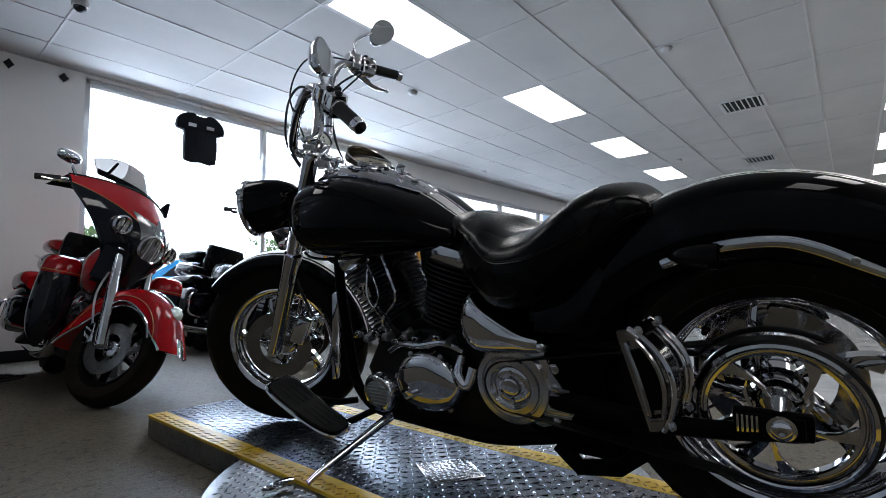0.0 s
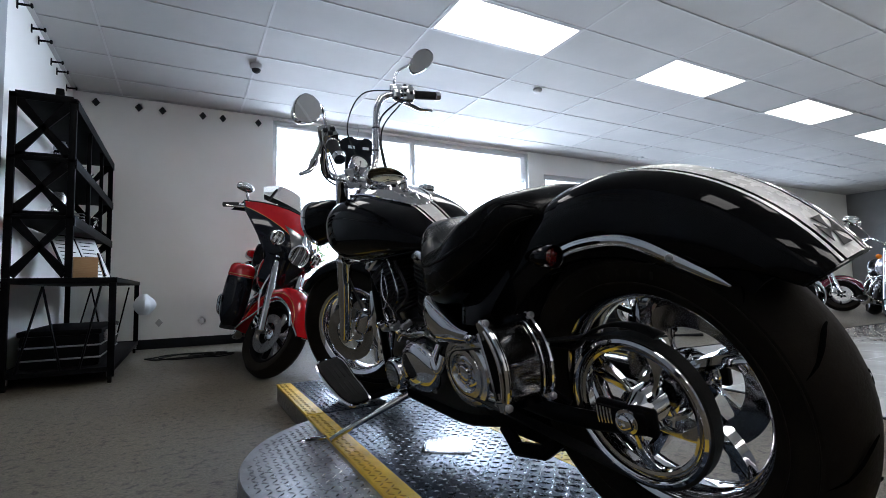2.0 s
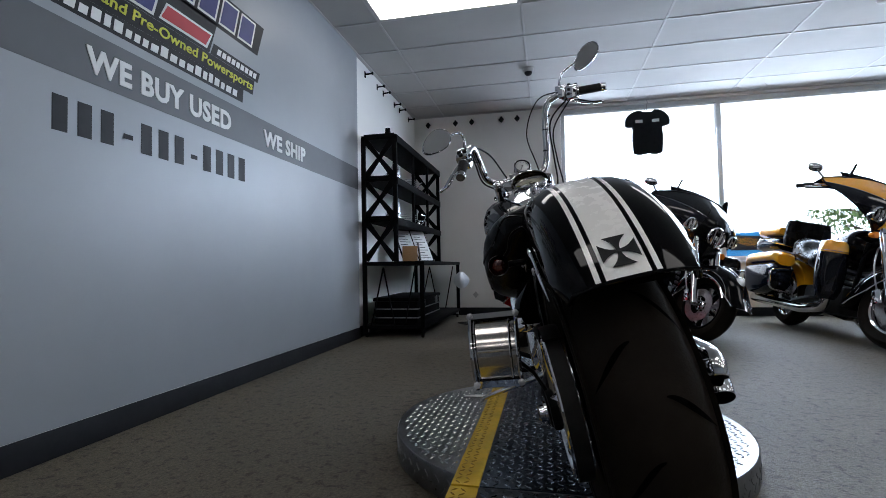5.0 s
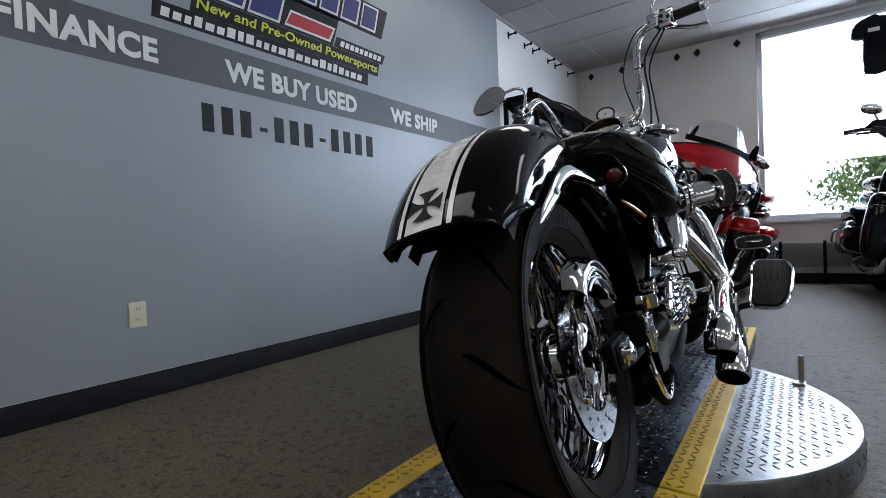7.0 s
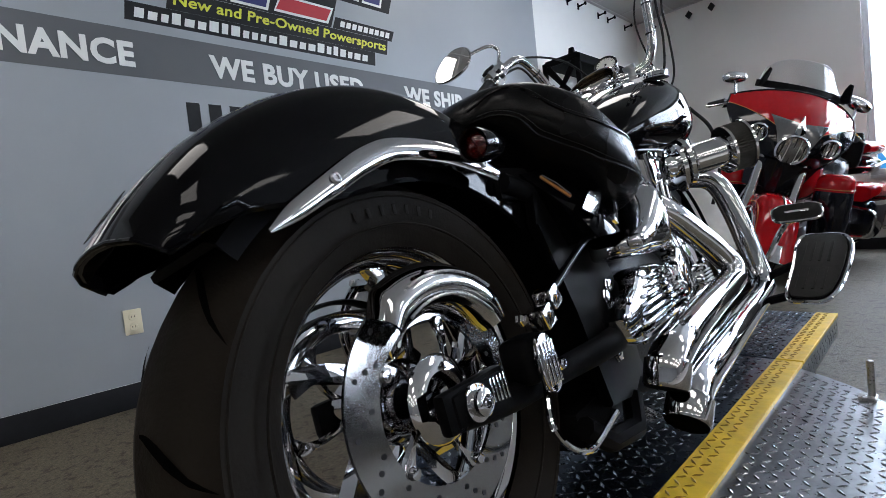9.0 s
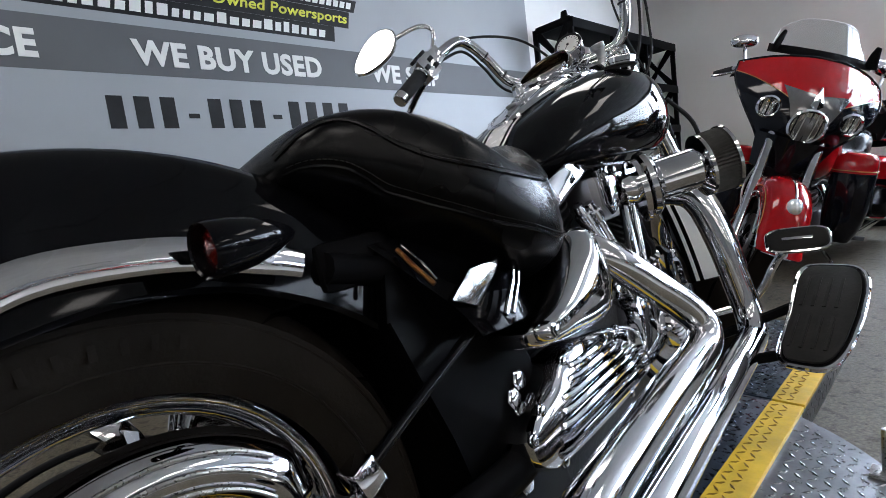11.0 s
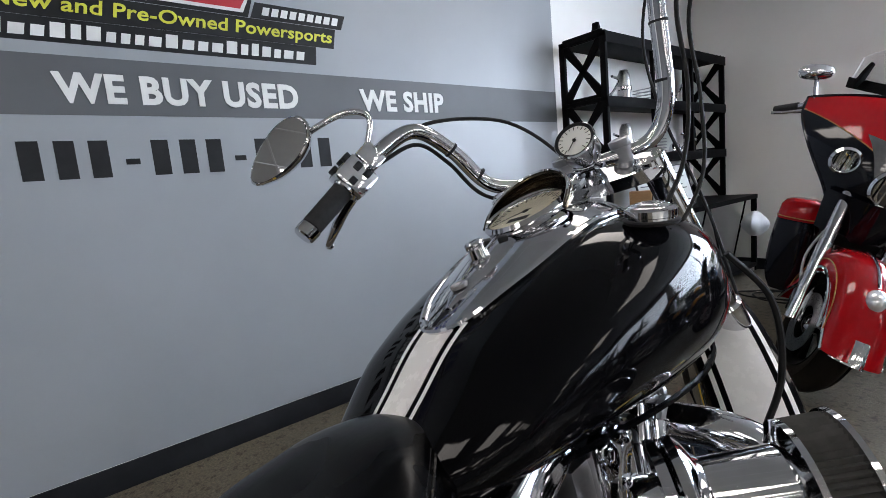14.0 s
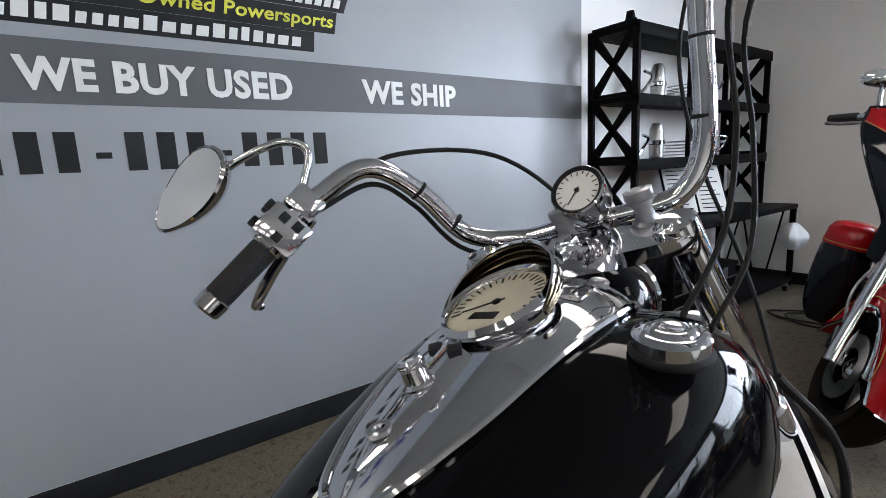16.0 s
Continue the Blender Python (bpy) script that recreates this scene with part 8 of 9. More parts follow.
    tube(bm, [skin(-1, v) for v in np.linspace(0.12, 1, 14)] + [skin(s, 1) for s in np.linspace(-0.94, 0.94, 25)] + [skin(1, v) for v in np.linspace(1, 0.12, 14)], 0.007, 8)
    front("edge_bead", bm, dark, fa)
    bm = nb()
    rows = [[skin(s, 1 - 0.0) * 1.0 + V(0, -0.14 * u, -0.10 * u) for s in S_] for u in np.linspace(0, 1, 5)]
    loft(bm, rows, cap=False, closed=False)
    front("inner_panel", bm, SATIN_BLACK, fa)
    bm = nb()
    rows = [[V(x * (1 - 0.2 * u), -0.24 - 0.12 * u + 0.05 * (1 - (x / 0.15) ** 2), 0.90 - 0.22 * u) for x in np.linspace(-0.15, 0.15, 9)] for u in np.linspace(0, 1, 7)]
    loft(bm, rows, cap=False, closed=False), loft(bm, [[p + V(0, -0.02, 0) for p in r] for r in rows], cap=False, closed=False)
    front("chin", bm, dark, fa)
    if slim:
        bm = nb()
        rows = [[V(x * (1 - 0.25 * u), -0.165 - 0.05 * u - 0.12 * (x / 0.21) ** 2, 0.90 - 0.20 * u) for x in np.linspace(-0.21, 0.21, 13)] for u in np.linspace(0, 1, 7)]
        loft(bm, rows, cap=False, closed=False), loft(bm, [[p + V(0, -0.015, 0) for p in r] for r in rows], cap=False, closed=False)
        front("lower_cowl", bm, dark, fa)
    bm = nb()
    box(bm, (-0.10, -0.30, 0.66), (0.10, -0.22, 0.72), 0.015)
    front("lower_yoke", bm, SATIN_BLACK, fa)
    # lamps
    for x, y, z, r, nm in ((0, -0.215, 0.985, 0.085, "headlamp"), (-0.238 * bar, -0.285, 1.045 if slim else 1.025, 0.05, "fog_lamp"), (0.238 * bar, -0.285, 1.045 if slim else 1.025, 0.05, "fog_lamp")):
        la = thing_part(nm, b)
        m2, _ = frame_z((x, y - 0.04, z), (x * 1.05, y + 0.05, z - 0.006))
        bm = nb()
        lathe(bm, [(r, 0.0), (r + 0.013, 0.05), (r + 0.014, 0.072), (r + 0.004, 0.084), (r - 0.006, 0.074)], m2, 40, cap=False)
        front("ring", bm, CHROME, la)
        bm = nb()
        lathe(bm, [(r * 0.98, 0.070), (r * 0.7, 0.066), (r * 0.35, 0.040), (0, 0.03)], m2, 40)
        front("reflector", bm, CHROME, la)
        bm = nb()
        lathe(bm, [(r * 0.32, 0.036), (r * 0.34, 0.06), (r * 0.2, 0.072), (0, 0.075)], m2, 24)
        front("bulb_shield", bm, STEEL, la)
        for k in range(5):
            bm = nb()
            u = (k - 2) * r * 0.36
            h = math.sqrt(max(0, (r * 0.94) ** 2 - u * u))
            tube(bm, [m2 @ V(u, -h, 0.073), m2 @ V(u, h, 0.073)], 0.0035, 6)
            front("lens_flute", bm, STEEL if k % 2 else SATIN_BLACK, la)
        bm = nb()
        lathe(bm, [(r * 0.99, 0.074), (r * 0.7, 0.082), (0, 0.087)], m2, 40, cap=False)
        o = front("lens", bm, GLASS, la)
        o.visible_shadow = False
    for s in () if slim else (-1, 1):
        bm = nb()
        lathe(bm, [(0, -0.045), (0.02, -0.03), (0.028, 0), (0.026, 0.02), (0, 0.028)], Matrix.Translation((s * 0.20, -0.27, 0.86)) @ pose(0, 0, 0, -90, 0, 0), 20)
        front("turn_signal", bm, AMBER_LENS, b)
        bm = nb()
        rod(bm, (s * 0.08, -0.30, 0.86), (s * 0.19, -0.28, 0.86), 0.010, 0.009, 10)
        front("signal_stalk", bm, CHROME, b)
    # windscreen
    ws = thing_part("windscreen", b)
    bm = nb()
    rows = [[V(s * (0.315 - 0.055 * v) * bar, -0.475 - 0.20 * v - 0.17 * abs(s) ** 2, 1.355 + ((0.22 if slim else 0.17) if screen else 0.08) * v - 0.07 * v * abs(s) ** 4) for s in np.linspace(-1, 1, 19)] for v in np.linspace(0, 1, 9)]
    loft(bm, rows, cap=False, closed=False)
    loft(bm, [[p + V(0, -0.004, 0) for p in r] for r in rows], cap=False, closed=False)
    o = front("pane", bm, SMOKE if screen else DARK_SCREEN, ws)
    o.visible_shadow = False
    bm = nb()
    tube(bm, [r[0] for r in rows] + rows[-1][1:-1] + [r[-1] for r in rows[::-1]], 0.004, 6)
    front("edge", bm, POLY_BAG, ws)
    bm = nb()
    loft(bm, [[V(s * 0.33 * bar, -0.452 - 0.17 * s * s, 1.345 + 0.05 * u) + V(0, -0.04 * u, 0) for s in np.linspace(-1, 1, 15)] for u in (0, 0.5, 1)], cap=False, closed=False)
    front("base_strip", bm, SATIN_BLACK, ws)
    for s in (-1, 1):
        bm = nb()
        slab(bm, [(-0.045, -0.02), (0.035, -0.03), (0.02, 0.06), (0.0, 0.10), (-0.022, 0.095)], 0.016, Matrix.Translation((s * 0.29 * bar, -0.575, 1.375)) @ pose(0, 0, 0, 82, 0, s * 55), 0.004)
        front("bracket", bm, SATIN_BLACK, ws)
    # handlebar, mirrors
    hb = thing_part("handlebar", b)
    bm = nb()
    box(bm, (-0.14, -0.40, 1.02), (0.14, -0.32, 1.07), 0.012)
    front("top_yoke", bm, CHROME, hb)
    for s in (-1, 1):
        pts = spline([V(s * 0.05, -0.42, 1.08), V(s * 0.22, -0.50, 1.22), V(s * 0.40 * bar, -0.62, 1.24), V(s * 0.575 * bar, -0.77, 1.16)], 7)
        bm = nb()
        tube(bm, pts, 0.014, 10)
        front("bar", bm, CHROME, hb)
        d = (pts[-1] - pts[-5]).normalized()
        bm = nb()
        rod(bm, pts[-1] - d * 0.12, pts[-1] + d * 0.01, 0.020, 0.020, 14, 0.003)
        front("grip", bm, GRIP, hb)
        bm = nb()
        tube(bm, [pts[-7] + V(0, 0.05, -0.02), pts[-3] + V(s * 0.03, 0.09, -0.03), pts[-1] + V(s * 0.03, 0.10, -0.02)], 0.008, 8)
        front("lever", bm, CHROME, hb)
        mi = thing_part("mirror", b)
        q = Matrix.Translation((s * 0.47 * bar, -0.77, 1.385)) @ pose(0, 0, 0, 86, 0, s * 10) @ pose(0, 0, 0, 0, 0, s * -14)
        bm = nb()
        loft(bm, [[q @ V(x * k, y * k, z) for x, y in superellipse(0.085, -0.042, 0.042, 2.3, 28)] for k, z in ((0.15, -0.05), (0.5, -0.042), (0.82, -0.025), (1, 0), (1.0, 0.010), (0.94, 0.012))])
        front("shell", bm, CHROME, mi)
        bm = nb()
        tube(bm, spline([V(s * 0.43 * bar, -0.64, 1.25), V(s * 0.45 * bar, -0.70, 1.31), V(s * 0.46 * bar, -0.75, 1.36)], 5), 0.010, 8)
        front("stem", bm, CHROME, mi)
    # hard leg shields: dark shells with red caps
    for s in (-1, 1):
        ls = thing_part("leg_shield", b)
        table = [(0.32, 0.055, 0.05), (0.38, 0.085, 0.07), (0.52, 0.105, 0.085), (0.66, 0.105, 0.09), (0.735, 0.10, 0.085)]
        def ring(z, k=1.0):
            hx, hy = lerp_table(table, min(z, 0.735))
            return [V(s * 0.305 + x * k, -0.43 + y * k - 0.05 * (z - 0.5), z) for x, y in superellipse(hx, -hy, hy, 3, 28)]
        bm = nb()
        loft(bm, [ring(0.32 + 0.40 * i / 10) for i in range(11)])
        part("shell", bm, dark, ls)
        bm = nb()
        loft(bm, [ring(0.723, 1.02), ring(0.76, 1.01), ring(0.80, 0.96), ring(0.825, 0.80), ring(0.835, 0.5)])
        part("cap", bm, paint, ls)
        bm = nb()
        r = ring(0.737, 1.03)
        tube(bm, r + [r[0]], 0.003, 6)
        part("pinstripe", bm, stripe, ls)
        bm = nb()
        slab(bm, superellipse(0.06, -0.17, 0.17, 4, 24), 0.024, Matrix.Translation((s * 0.31, -0.74, 0.28)) @ pose(0, 0, 0, 10, 0, 0), 0.006)
        part("footboard", bm, RUBBER_PAD, b)
        bm = nb()
        tube(bm, bent([(s * 0.12, -0.62, 0.60), (s * 0.20, -0.56, 0.50), (s * 0.20, -0.64, 0.25), (s * 0.21, -1.0, 0.21), (s * 0.23, -2.05, 0.25)], 0.08), [0.024, 0.026, 0.045, 0.05], 14)
        part("exhaust_pipe", bm, CHROME, b)
        bm = nb()
        tube(bm, [V(s * 0.09, -0.37, 0.85), V(s * 0.10, -0.46, 0.35), V(s * 0.11, -0.9, 0.19), V(s * 0.11, -1.3, 0.24), V(s * 0.10, -1.66, 0.32)], 0.020, 8)
        part("frame_rail", bm, SATIN_BLACK, b)
        # saddlebag
        sb = thing_part("saddlebag", b)
        S2 = [(-2.10, 0.075, 0.66, 0.40), (-2.05, 0.105, 0.70, 0.33), (-1.85, 0.125, 0.72, 0.29), (-1.55, 0.125, 0.73, 0.30), (-1.36, 0.11, 0.73, 0.37), (-1.30, 0.075, 0.70, 0.44)]
        for nm, mat, f in (("case", dark, lambda hw, zt, zb: superellipse(hw, zb, zt - 0.09, 4, 24, x0=s * 0.29)), ("lid", paint, lambda hw, zt, zb: superellipse(hw + 0.005, zt - 0.085, zt + 0.03, 3.2, 24, x0=s * 0.29))):
            bm = nb()
            loft(bm, [[V(x, y, z) for x, z in f(*lerp_table(S2, y))] for y in np.linspace(-2.10, -1.30, 17)])
            part(nm, bm, mat, sb)
        bm = nb()
        tube(bm, bent([(s * 0.20, -1.28, 0.33), (s * 0.42, -1.26, 0.36), (s * 0.44, -1.26, 0.55), (s * 0.22, -1.28, 0.58)], 0.06), 0.013, 8)
        part("guard_rail", bm, CHROME, sb)
        bm = nb()
        tube(bm, bent([(s * 0.22, -2.13, 0.36), (s * 0.42, -2.12, 0.36), (s * 0.43, -2.12, 0.52), (s * 0.24, -2.13, 0.56)], 0.06), 0.012, 8)
        part("guard_rail", bm, CHROME, sb)
        bm = nb()
        box(bm, (s * 0.29 - 0.05, -2.12, 0.56), (s * 0.29 + 0.05, -2.09, 0.61), 0.01)
        part("tail_lamp", bm, RED_LENS, sb)
    # tank, seat, engine, rear fender, trunk
    bm = nb()
    T = [(-0.96, 0.06, 0.84, 0.70), (-0.90, 0.11, 0.90, 0.66), (-0.75, 0.165, 0.96, 0.62), (-0.60, 0.185, 0.99, 0.62), (-0.48, 0.16, 0.97, 0.66), (-0.41, 0.07, 0.90, 0.74)]
    loft(bm, [[V(x, y, z) for x, z in superellipse(*(lambda h, t, k: (h, k, t))(*lerp_table(T, y)), 2.5, 24)] for y in np.linspace(-0.96, -0.41, 21)])
    part("fuel_tank", bm, tank, b)
    bm = nb()
    S3 = [(-1.52, 0.14, 0.90, 0.72), (-1.46, 0.18, 0.95, 0.70), (-1.28, 0.20, 0.92, 0.66), (-1.14, 0.195, 0.82, 0.62), (-1.0, 0.18, 0.79, 0.62), (-0.90, 0.10, 0.82, 0.66)]
    loft(bm, [[V(x, y, z) for x, z in superellipse(*(lambda h, t, k: (h, k, t))(*lerp_table(S3, y)), 3, 24)] for y in np.linspace(-1.52, -0.90, 23)])
    part("seat", bm, LEATHER, b)
    en = thing_part("engine", b)
    bm = nb()
    box(bm, (-0.15, -1.15, 0.20), (0.15, -0.50, 0.46), 0.05)
    part("crankcase", bm, ENGINE_BLACK, en)
    for y0, y1 in ((-0.90, -1.0), (-0.72, -0.60)):
        m2, h = frame_z((0, y0, 0.44), (0, y1, 0.70))
        for k in range(8):
            bm = nb()
            slab(bm, superellipse(0.11, -0.085, 0.085, 3, 20), 0.014, m2 @ Matrix.Translation((0, 0, 0.02 + k * 0.026)))
            part("fin", bm, CAST if k % 2 else ENGINE_BLACK, en)
        bm = nb()
        box(bm, (-0.12, -0.07, h - 0.04), (0.12, 0.07, h + 0.02), 0.02, m2)
        part("rocker_cover", bm, CHROME, en)
    for s in (-1, 1):
        bm = nb()
        lathe(bm, [(0.11, s * 0.14), (0.11, s * 0.17), (0.09, s * 0.19), (0.03, s * 0.195), (0, s * 0.195)], across((0, -0.76, 0.33)), 28)
        part("engine_cover", bm, CHROME, en)
    bm = nb()
    rings = []
    for i in range(21):
        a = radians(20 + 165 * i / 20)
        pts = [(-0.11, 0.30), (-0.112, 0.36), (-0.09, 0.40), (-0.04, 0.415), (0, 0.418), (0.04, 0.415), (0.09, 0.40), (0.112, 0.36), (0.11, 0.30)]
        o_ = [B + V(x, r * math.cos(a), r * math.sin(a)) for x, r in pts]
        rings.append(o_ + [p + (B - p).normalized() * 0.006 for p in o_[::-1]])
    loft(bm, rings)
    part("rear_fender", bm, paint, b)
    if trunk:
        tk = thing_part("trunk", b)
        bm = nb()
        loft(bm, [[V(x, y, z) for x, z in superellipse(0.29 * k, 0.80, 0.80 + 0.17 * k, 3.4, 28)] for y, k in ((y, 1 - 0.12 * abs(2 * (y + 1.93) / 0.54) ** 4) for y in np.linspace(-2.20, -1.66, 15))])
        part("case", bm, dark, tk)
        bm = nb()
        loft(bm, [[V(x, y, z) for x, z in superellipse(0.295 * k, 0.965, 0.965 + 0.13 * k, 3.0, 28)] for y, k in ((y, 1 - 0.14 * abs(2 * (y + 1.93) / 0.54) ** 4) for y in np.linspace(-2.20, -1.66, 15))])
        part("lid", bm, paint, tk)
        bm = nb()
        loft(bm, [[V(x * (1 - 0.1 * abs(2 * u - 1) ** 3), -1.62 + y, 0.86 + 0.28 * u) for x, y in superellipse(0.22, -0.06, 0.06, 3, 22)] for u in np.linspace(0, 1, 9)])
        part("backrest", bm, LEATHER, tk)
        for s in (-1, 1):
            bm = nb()
            tube(bm, bent([(s * 0.12, -1.62, 0.86), (s * 0.31, -1.64, 0.88), (s * 0.32, -1.95, 0.92)], 0.06), 0.011, 8)
            part("grab_rail", bm, CHROME, tk)
    bm = nb()
    tube(bm, [V(-0.14, -0.82, 0.20), V(-0.40, -0.74, -0.085 + 0.012)], 0.013, 8)
    tube(bm, [V(-0.36, -0.74, -0.07), V(-0.45, -0.74, -0.085)], 0.016, 8, flat=0.5)
    part("side_stand", bm, CHROME, b)


def heading(x, y, yaw):
    return pose(x, y, 0, 0, 0, yaw)


DEEP_BLACK = varied("deep_blue_black_paint", (0.0025, 0.003, 0.006), (0.004, 0.005, 0.009), 5, (0.06, 0.10), spec=0.4)
GOLD_LINE = varied("thin_gold_line", (0.38, 0.16, 0.05), (0.32, 0.12, 0.04), 20, (0.2, 0.3))
DARK_SCREEN = material("smoked_screen", (0.10, 0.11, 0.12), 0.03, trans=0.9, ior=1.3)
dresser(heading(0.88, 2.90, 176), "red, black and silver touring motorcycle with a short clear windscreen", RED_PAINT, GRAPHITE_PAINT, steer_by=32, stripe=GOLD_LINE, slim=True, lean=13)
dresser(heading(2.42, 3.33, 182), "black touring motorcycle with chrome trim and a low dark screen", BLACK_PAINT, BLACK_PAINT, False)
dresser(heading(3.72, 2.98, 180), "yellow and black touring motorcycle with chrome rims and leg shields", YELLOW_PAINT, YELLOW_PAINT, False, fender=BLACK_PAINT, rims=CHROME, tank=BLACK_PAINT)
dresser(heading(5.16, 3.15, 181), "black touring motorcycle with cast wheels and no trunk", BLACK_PAINT, BLACK_PAINT, False, tank=BLACK_PAINT, fender=BLACK_PAINT, rims=STEEL, trunk=False)
dresser(heading(6.42, 3.02, 182), "black and white touring motorcycle with a dark fairing", BLACK_PAINT, WHITE_PAINT, False, tank=WHITE_PAINT, rims=CHROME)
dresser(heading(7.75, 3.1, 181), "maroon touring motorcycle with chrome fork and rims", MAROON_PAINT, MAROON_PAINT, False, rims=CHROME, fender=BLACK_PAINT)
dresser(heading(9.8, 3.6, 182), "black touring motorcycle far along the window row", BLACK_PAINT, BLACK_PAINT, True)
dresser(heading(11.3, 3.6, 182), "maroon and black touring motorcycle at the end of the row", MAROON_PAINT, BLACK_PAINT, True)
touring(heading(6.72, 2.15, 118), "black naked cruiser with chrome headlamp on the tiled aisle", BLACK_PAINT, BLACK_PAINT, None, False, False, 8, 14, group="motorcycles on the tiled aisle", fairing=False)
touring(heading(7.35, 0.75, 112), "red cruiser with chrome trim and amber signals on the tiled aisle", RED_PAINT, RED_PAINT, None, False, False, 8, 10, group="motorcycles on the tiled aisle", fairing=False, windshield=True)
touring(heading(9.2, 2.1, 118), "silver cruiser with a clear windshield on the tiled aisle", SILVER_PAINT, BLACK_PAINT, None, False, False, 8, 10, group="motorcycles on the tiled aisle", fairing=False, windshield=True)
touring(heading(10.6, 0.6, 112), "black and chrome cruiser far down the tiled aisle", BLACK_PAINT, MAROON_PAINT, None, False, False, 8, 10, group="motorcycles on the tiled aisle", fairing=False)
touring(heading(12.4, 1.9, 118), "white cruiser far down the tiled aisle", WHITE_PAINT, WHITE_PAINT, None, False, False, 8, 10, group="motorcycles on the tiled aisle", fairing=False, windshield=True)


# ---------------------------------------------------------------- the black workbench rack and what stands on it
def rack():
    r = thing("storage_rack", Matrix(), "tall black steel rack over a workbench, half full, on the carpet", "shelf")
    x0, xs, xb = -0.745, -0.40, -0.085   # wall side, front of the upper shelves, front of the bench
    y0, y1 = 3.33, 5.37
    zb, zt = 0.76, 2.10
    for x in (x0, xs):
        for y in (y0, y1):
            bm = nb()
            box(bm, (x, y - 0.03 if y == y1 else y, 0.76 if x == xs else 0.02), (x + 0.045, y if y == y1 else y + 0.03, zt), 0.004)
            part("post", bm, SATIN_BLACK, r)
    for y in (y0, y1 - 0.03):
        bm = nb()
        box(bm, (xb - 0.045, y, 0.05), (xb, y + 0.03, zb), 0.004)
        part("post", bm, SATIN_BLACK, r)
    # gusseted end frames
    for y in (y0 + 0.006, y1 - 0.022):
        for z0, z1 in ((0.80, 1.20), (1.24, 1.62), (1.66, 2.06)):
            for a, b in (((x0 + 0.04, z0), (xs + 0.01, z1)), ((xs + 0.01, z0), (x0 + 0.04, z1))):
                bm = nb()
                d = V(b[0] - a[0], 0, b[1] - a[1])
                n = V(-d.z, 0, d.x).normalized() * 0.020
                k = [V(a[0], y, a[1]) + n * 1.7, V(a[0], y, a[1]) - n * 1.7, (V(a[0], y, a[1]) + V(b[0], y, b[1])) / 2 - n, V(b[0], y, b[1]) - n * 1.7, V(b[0], y, b[1]) + n * 1.7, (V(a[0], y, a[1]) + V(b[0], y, b[1])) / 2 + n]
                loft(bm, [k, [p + V(0, 0.016, 0) for p in k]])
                part("gusset", bm, SATIN_BLACK, r)
            bm = nb()
            box(bm, (x0 + 0.03, y, z1 - 0.005), (xs + 0.02, y + 0.016, z1 + 0.055), 0.003)
            part("cross_plate", bm, SATIN_BLACK, r)
        for z0, z1 in ((0.10, 0.72),):
            for a, b in ((-0.66, -0.52), (-0.40, -0.52), (-0.30, -0.18)):
                bm = nb()
                tube(bm, [V(a, y + 0.008, z0), V(b, y + 0.008, z1)], 0.016, 6, flat=0.5)
                part("gusset", bm, SATIN_BLACK, r)
    # shelves and bench top
    for z in (1.20, 1.62, 2.06):
        bm = nb()
        box(bm, (x0, y0, z), (xs + 0.045, y1, z + 0.03), 0.004)
        part("shelf_board", bm, SATIN_BLACK, r)
        bm = nb()
        box(bm, (xs + 0.044, y0, z - 0.045), (xs + 0.054, y1, z + 0.032), 0.003)
        part("shelf_lip", bm, SATIN_BLACK, r)
    bm = nb()
    box(bm, (x0, y0 - 0.005, zb - 0.02), (xb + 0.005, y1 + 0.005, zb + 0.02), 0.005)
    part("bench_top", bm, SATIN_BLACK, r)
    bm = nb()
    box(bm, (x0, y0, 0.09), (xb, y1, 0.125), 0.005)
    part("shelf_board", bm, SATIN_BLACK, r)
    for y in (y0 + 0.68, y0 + 1.36):
        for z in (1.20, 1.62):
            bm = nb()
            box(bm, (xs + 0.01, y, z + 0.03), (xs + 0.04, y + 0.025, z + 0.42), 0.003)
            part("divider", bm, SATIN_BLACK, r)
    for x in (x0 + 0.03, xb - 0.03):
        for y in (y0 + 0.04, y1 - 0.06):
            cs = thing_part("castor", r)
            bm = nb()
            lathe(bm, [(0.01, -0.014), (0.026, -0.012), (0.028, 0), (0.026, 0.012), (0.01, 0.014)], Matrix.Translation((x, y, 0.029)) @ pose(0, 0, 0, 0, 90, 0), 18)
            part("wheel", bm, RUBBER, cs)
            bm = nb()
            box(bm, (x - 0.02, y - 0.015, 0.048), (x + 0.02, y + 0.015, 0.092), 0.004)
            part("fork", bm, STEEL, cs)
    # things on it
    bm = nb()
    slab(bm, [(-0.06, 0), (0.06, 0), (0.04, 0.03), (0.012, 0.05), (0.006, 0.10), (-0.012, 0.10), (-0.01, 0.05), (-0.04, 0.03)], 0.05, Matrix(((0, 0, 1, -0.50), (1, 0, 0, 3.42), (0, 1, 0, 2.09), (0, 0, 0, 1))), 0.008)
    solid("speaker", bm, SATIN_BLACK, "small black device on top of the rack", "device")
    bd = thing("display_board", Matrix.Translation((-0.36, 4.22, 0.78)) @ pose(0, 0, 0, 64, 0, 58), "white sheet board with printed lines leaning on the bench", "board")
    bm = nb()
    box(bm, (-0.25, 0, -0.012), (0.25, 0.44, 0), 0.003)
    part("backing", bm, SATIN_BLACK, bd)
    for sx in (-0.122, 0.122):
        bm = nb()
        box(bm, (sx - 0.112, 0.02, 0), (sx + 0.112, 0.425, 0.002))
        sh = part("sheet", bm, PAPER, bd, "printed white sheet", smooth=False)
        for k in range(10):
            bm = nb()
            box(bm, (sx - 0.088, 0.05 + k * 0.036, 0.002), (sx + 0.08 - 0.03 * (k % 3), 0.058 + k * 0.036, 0.003))
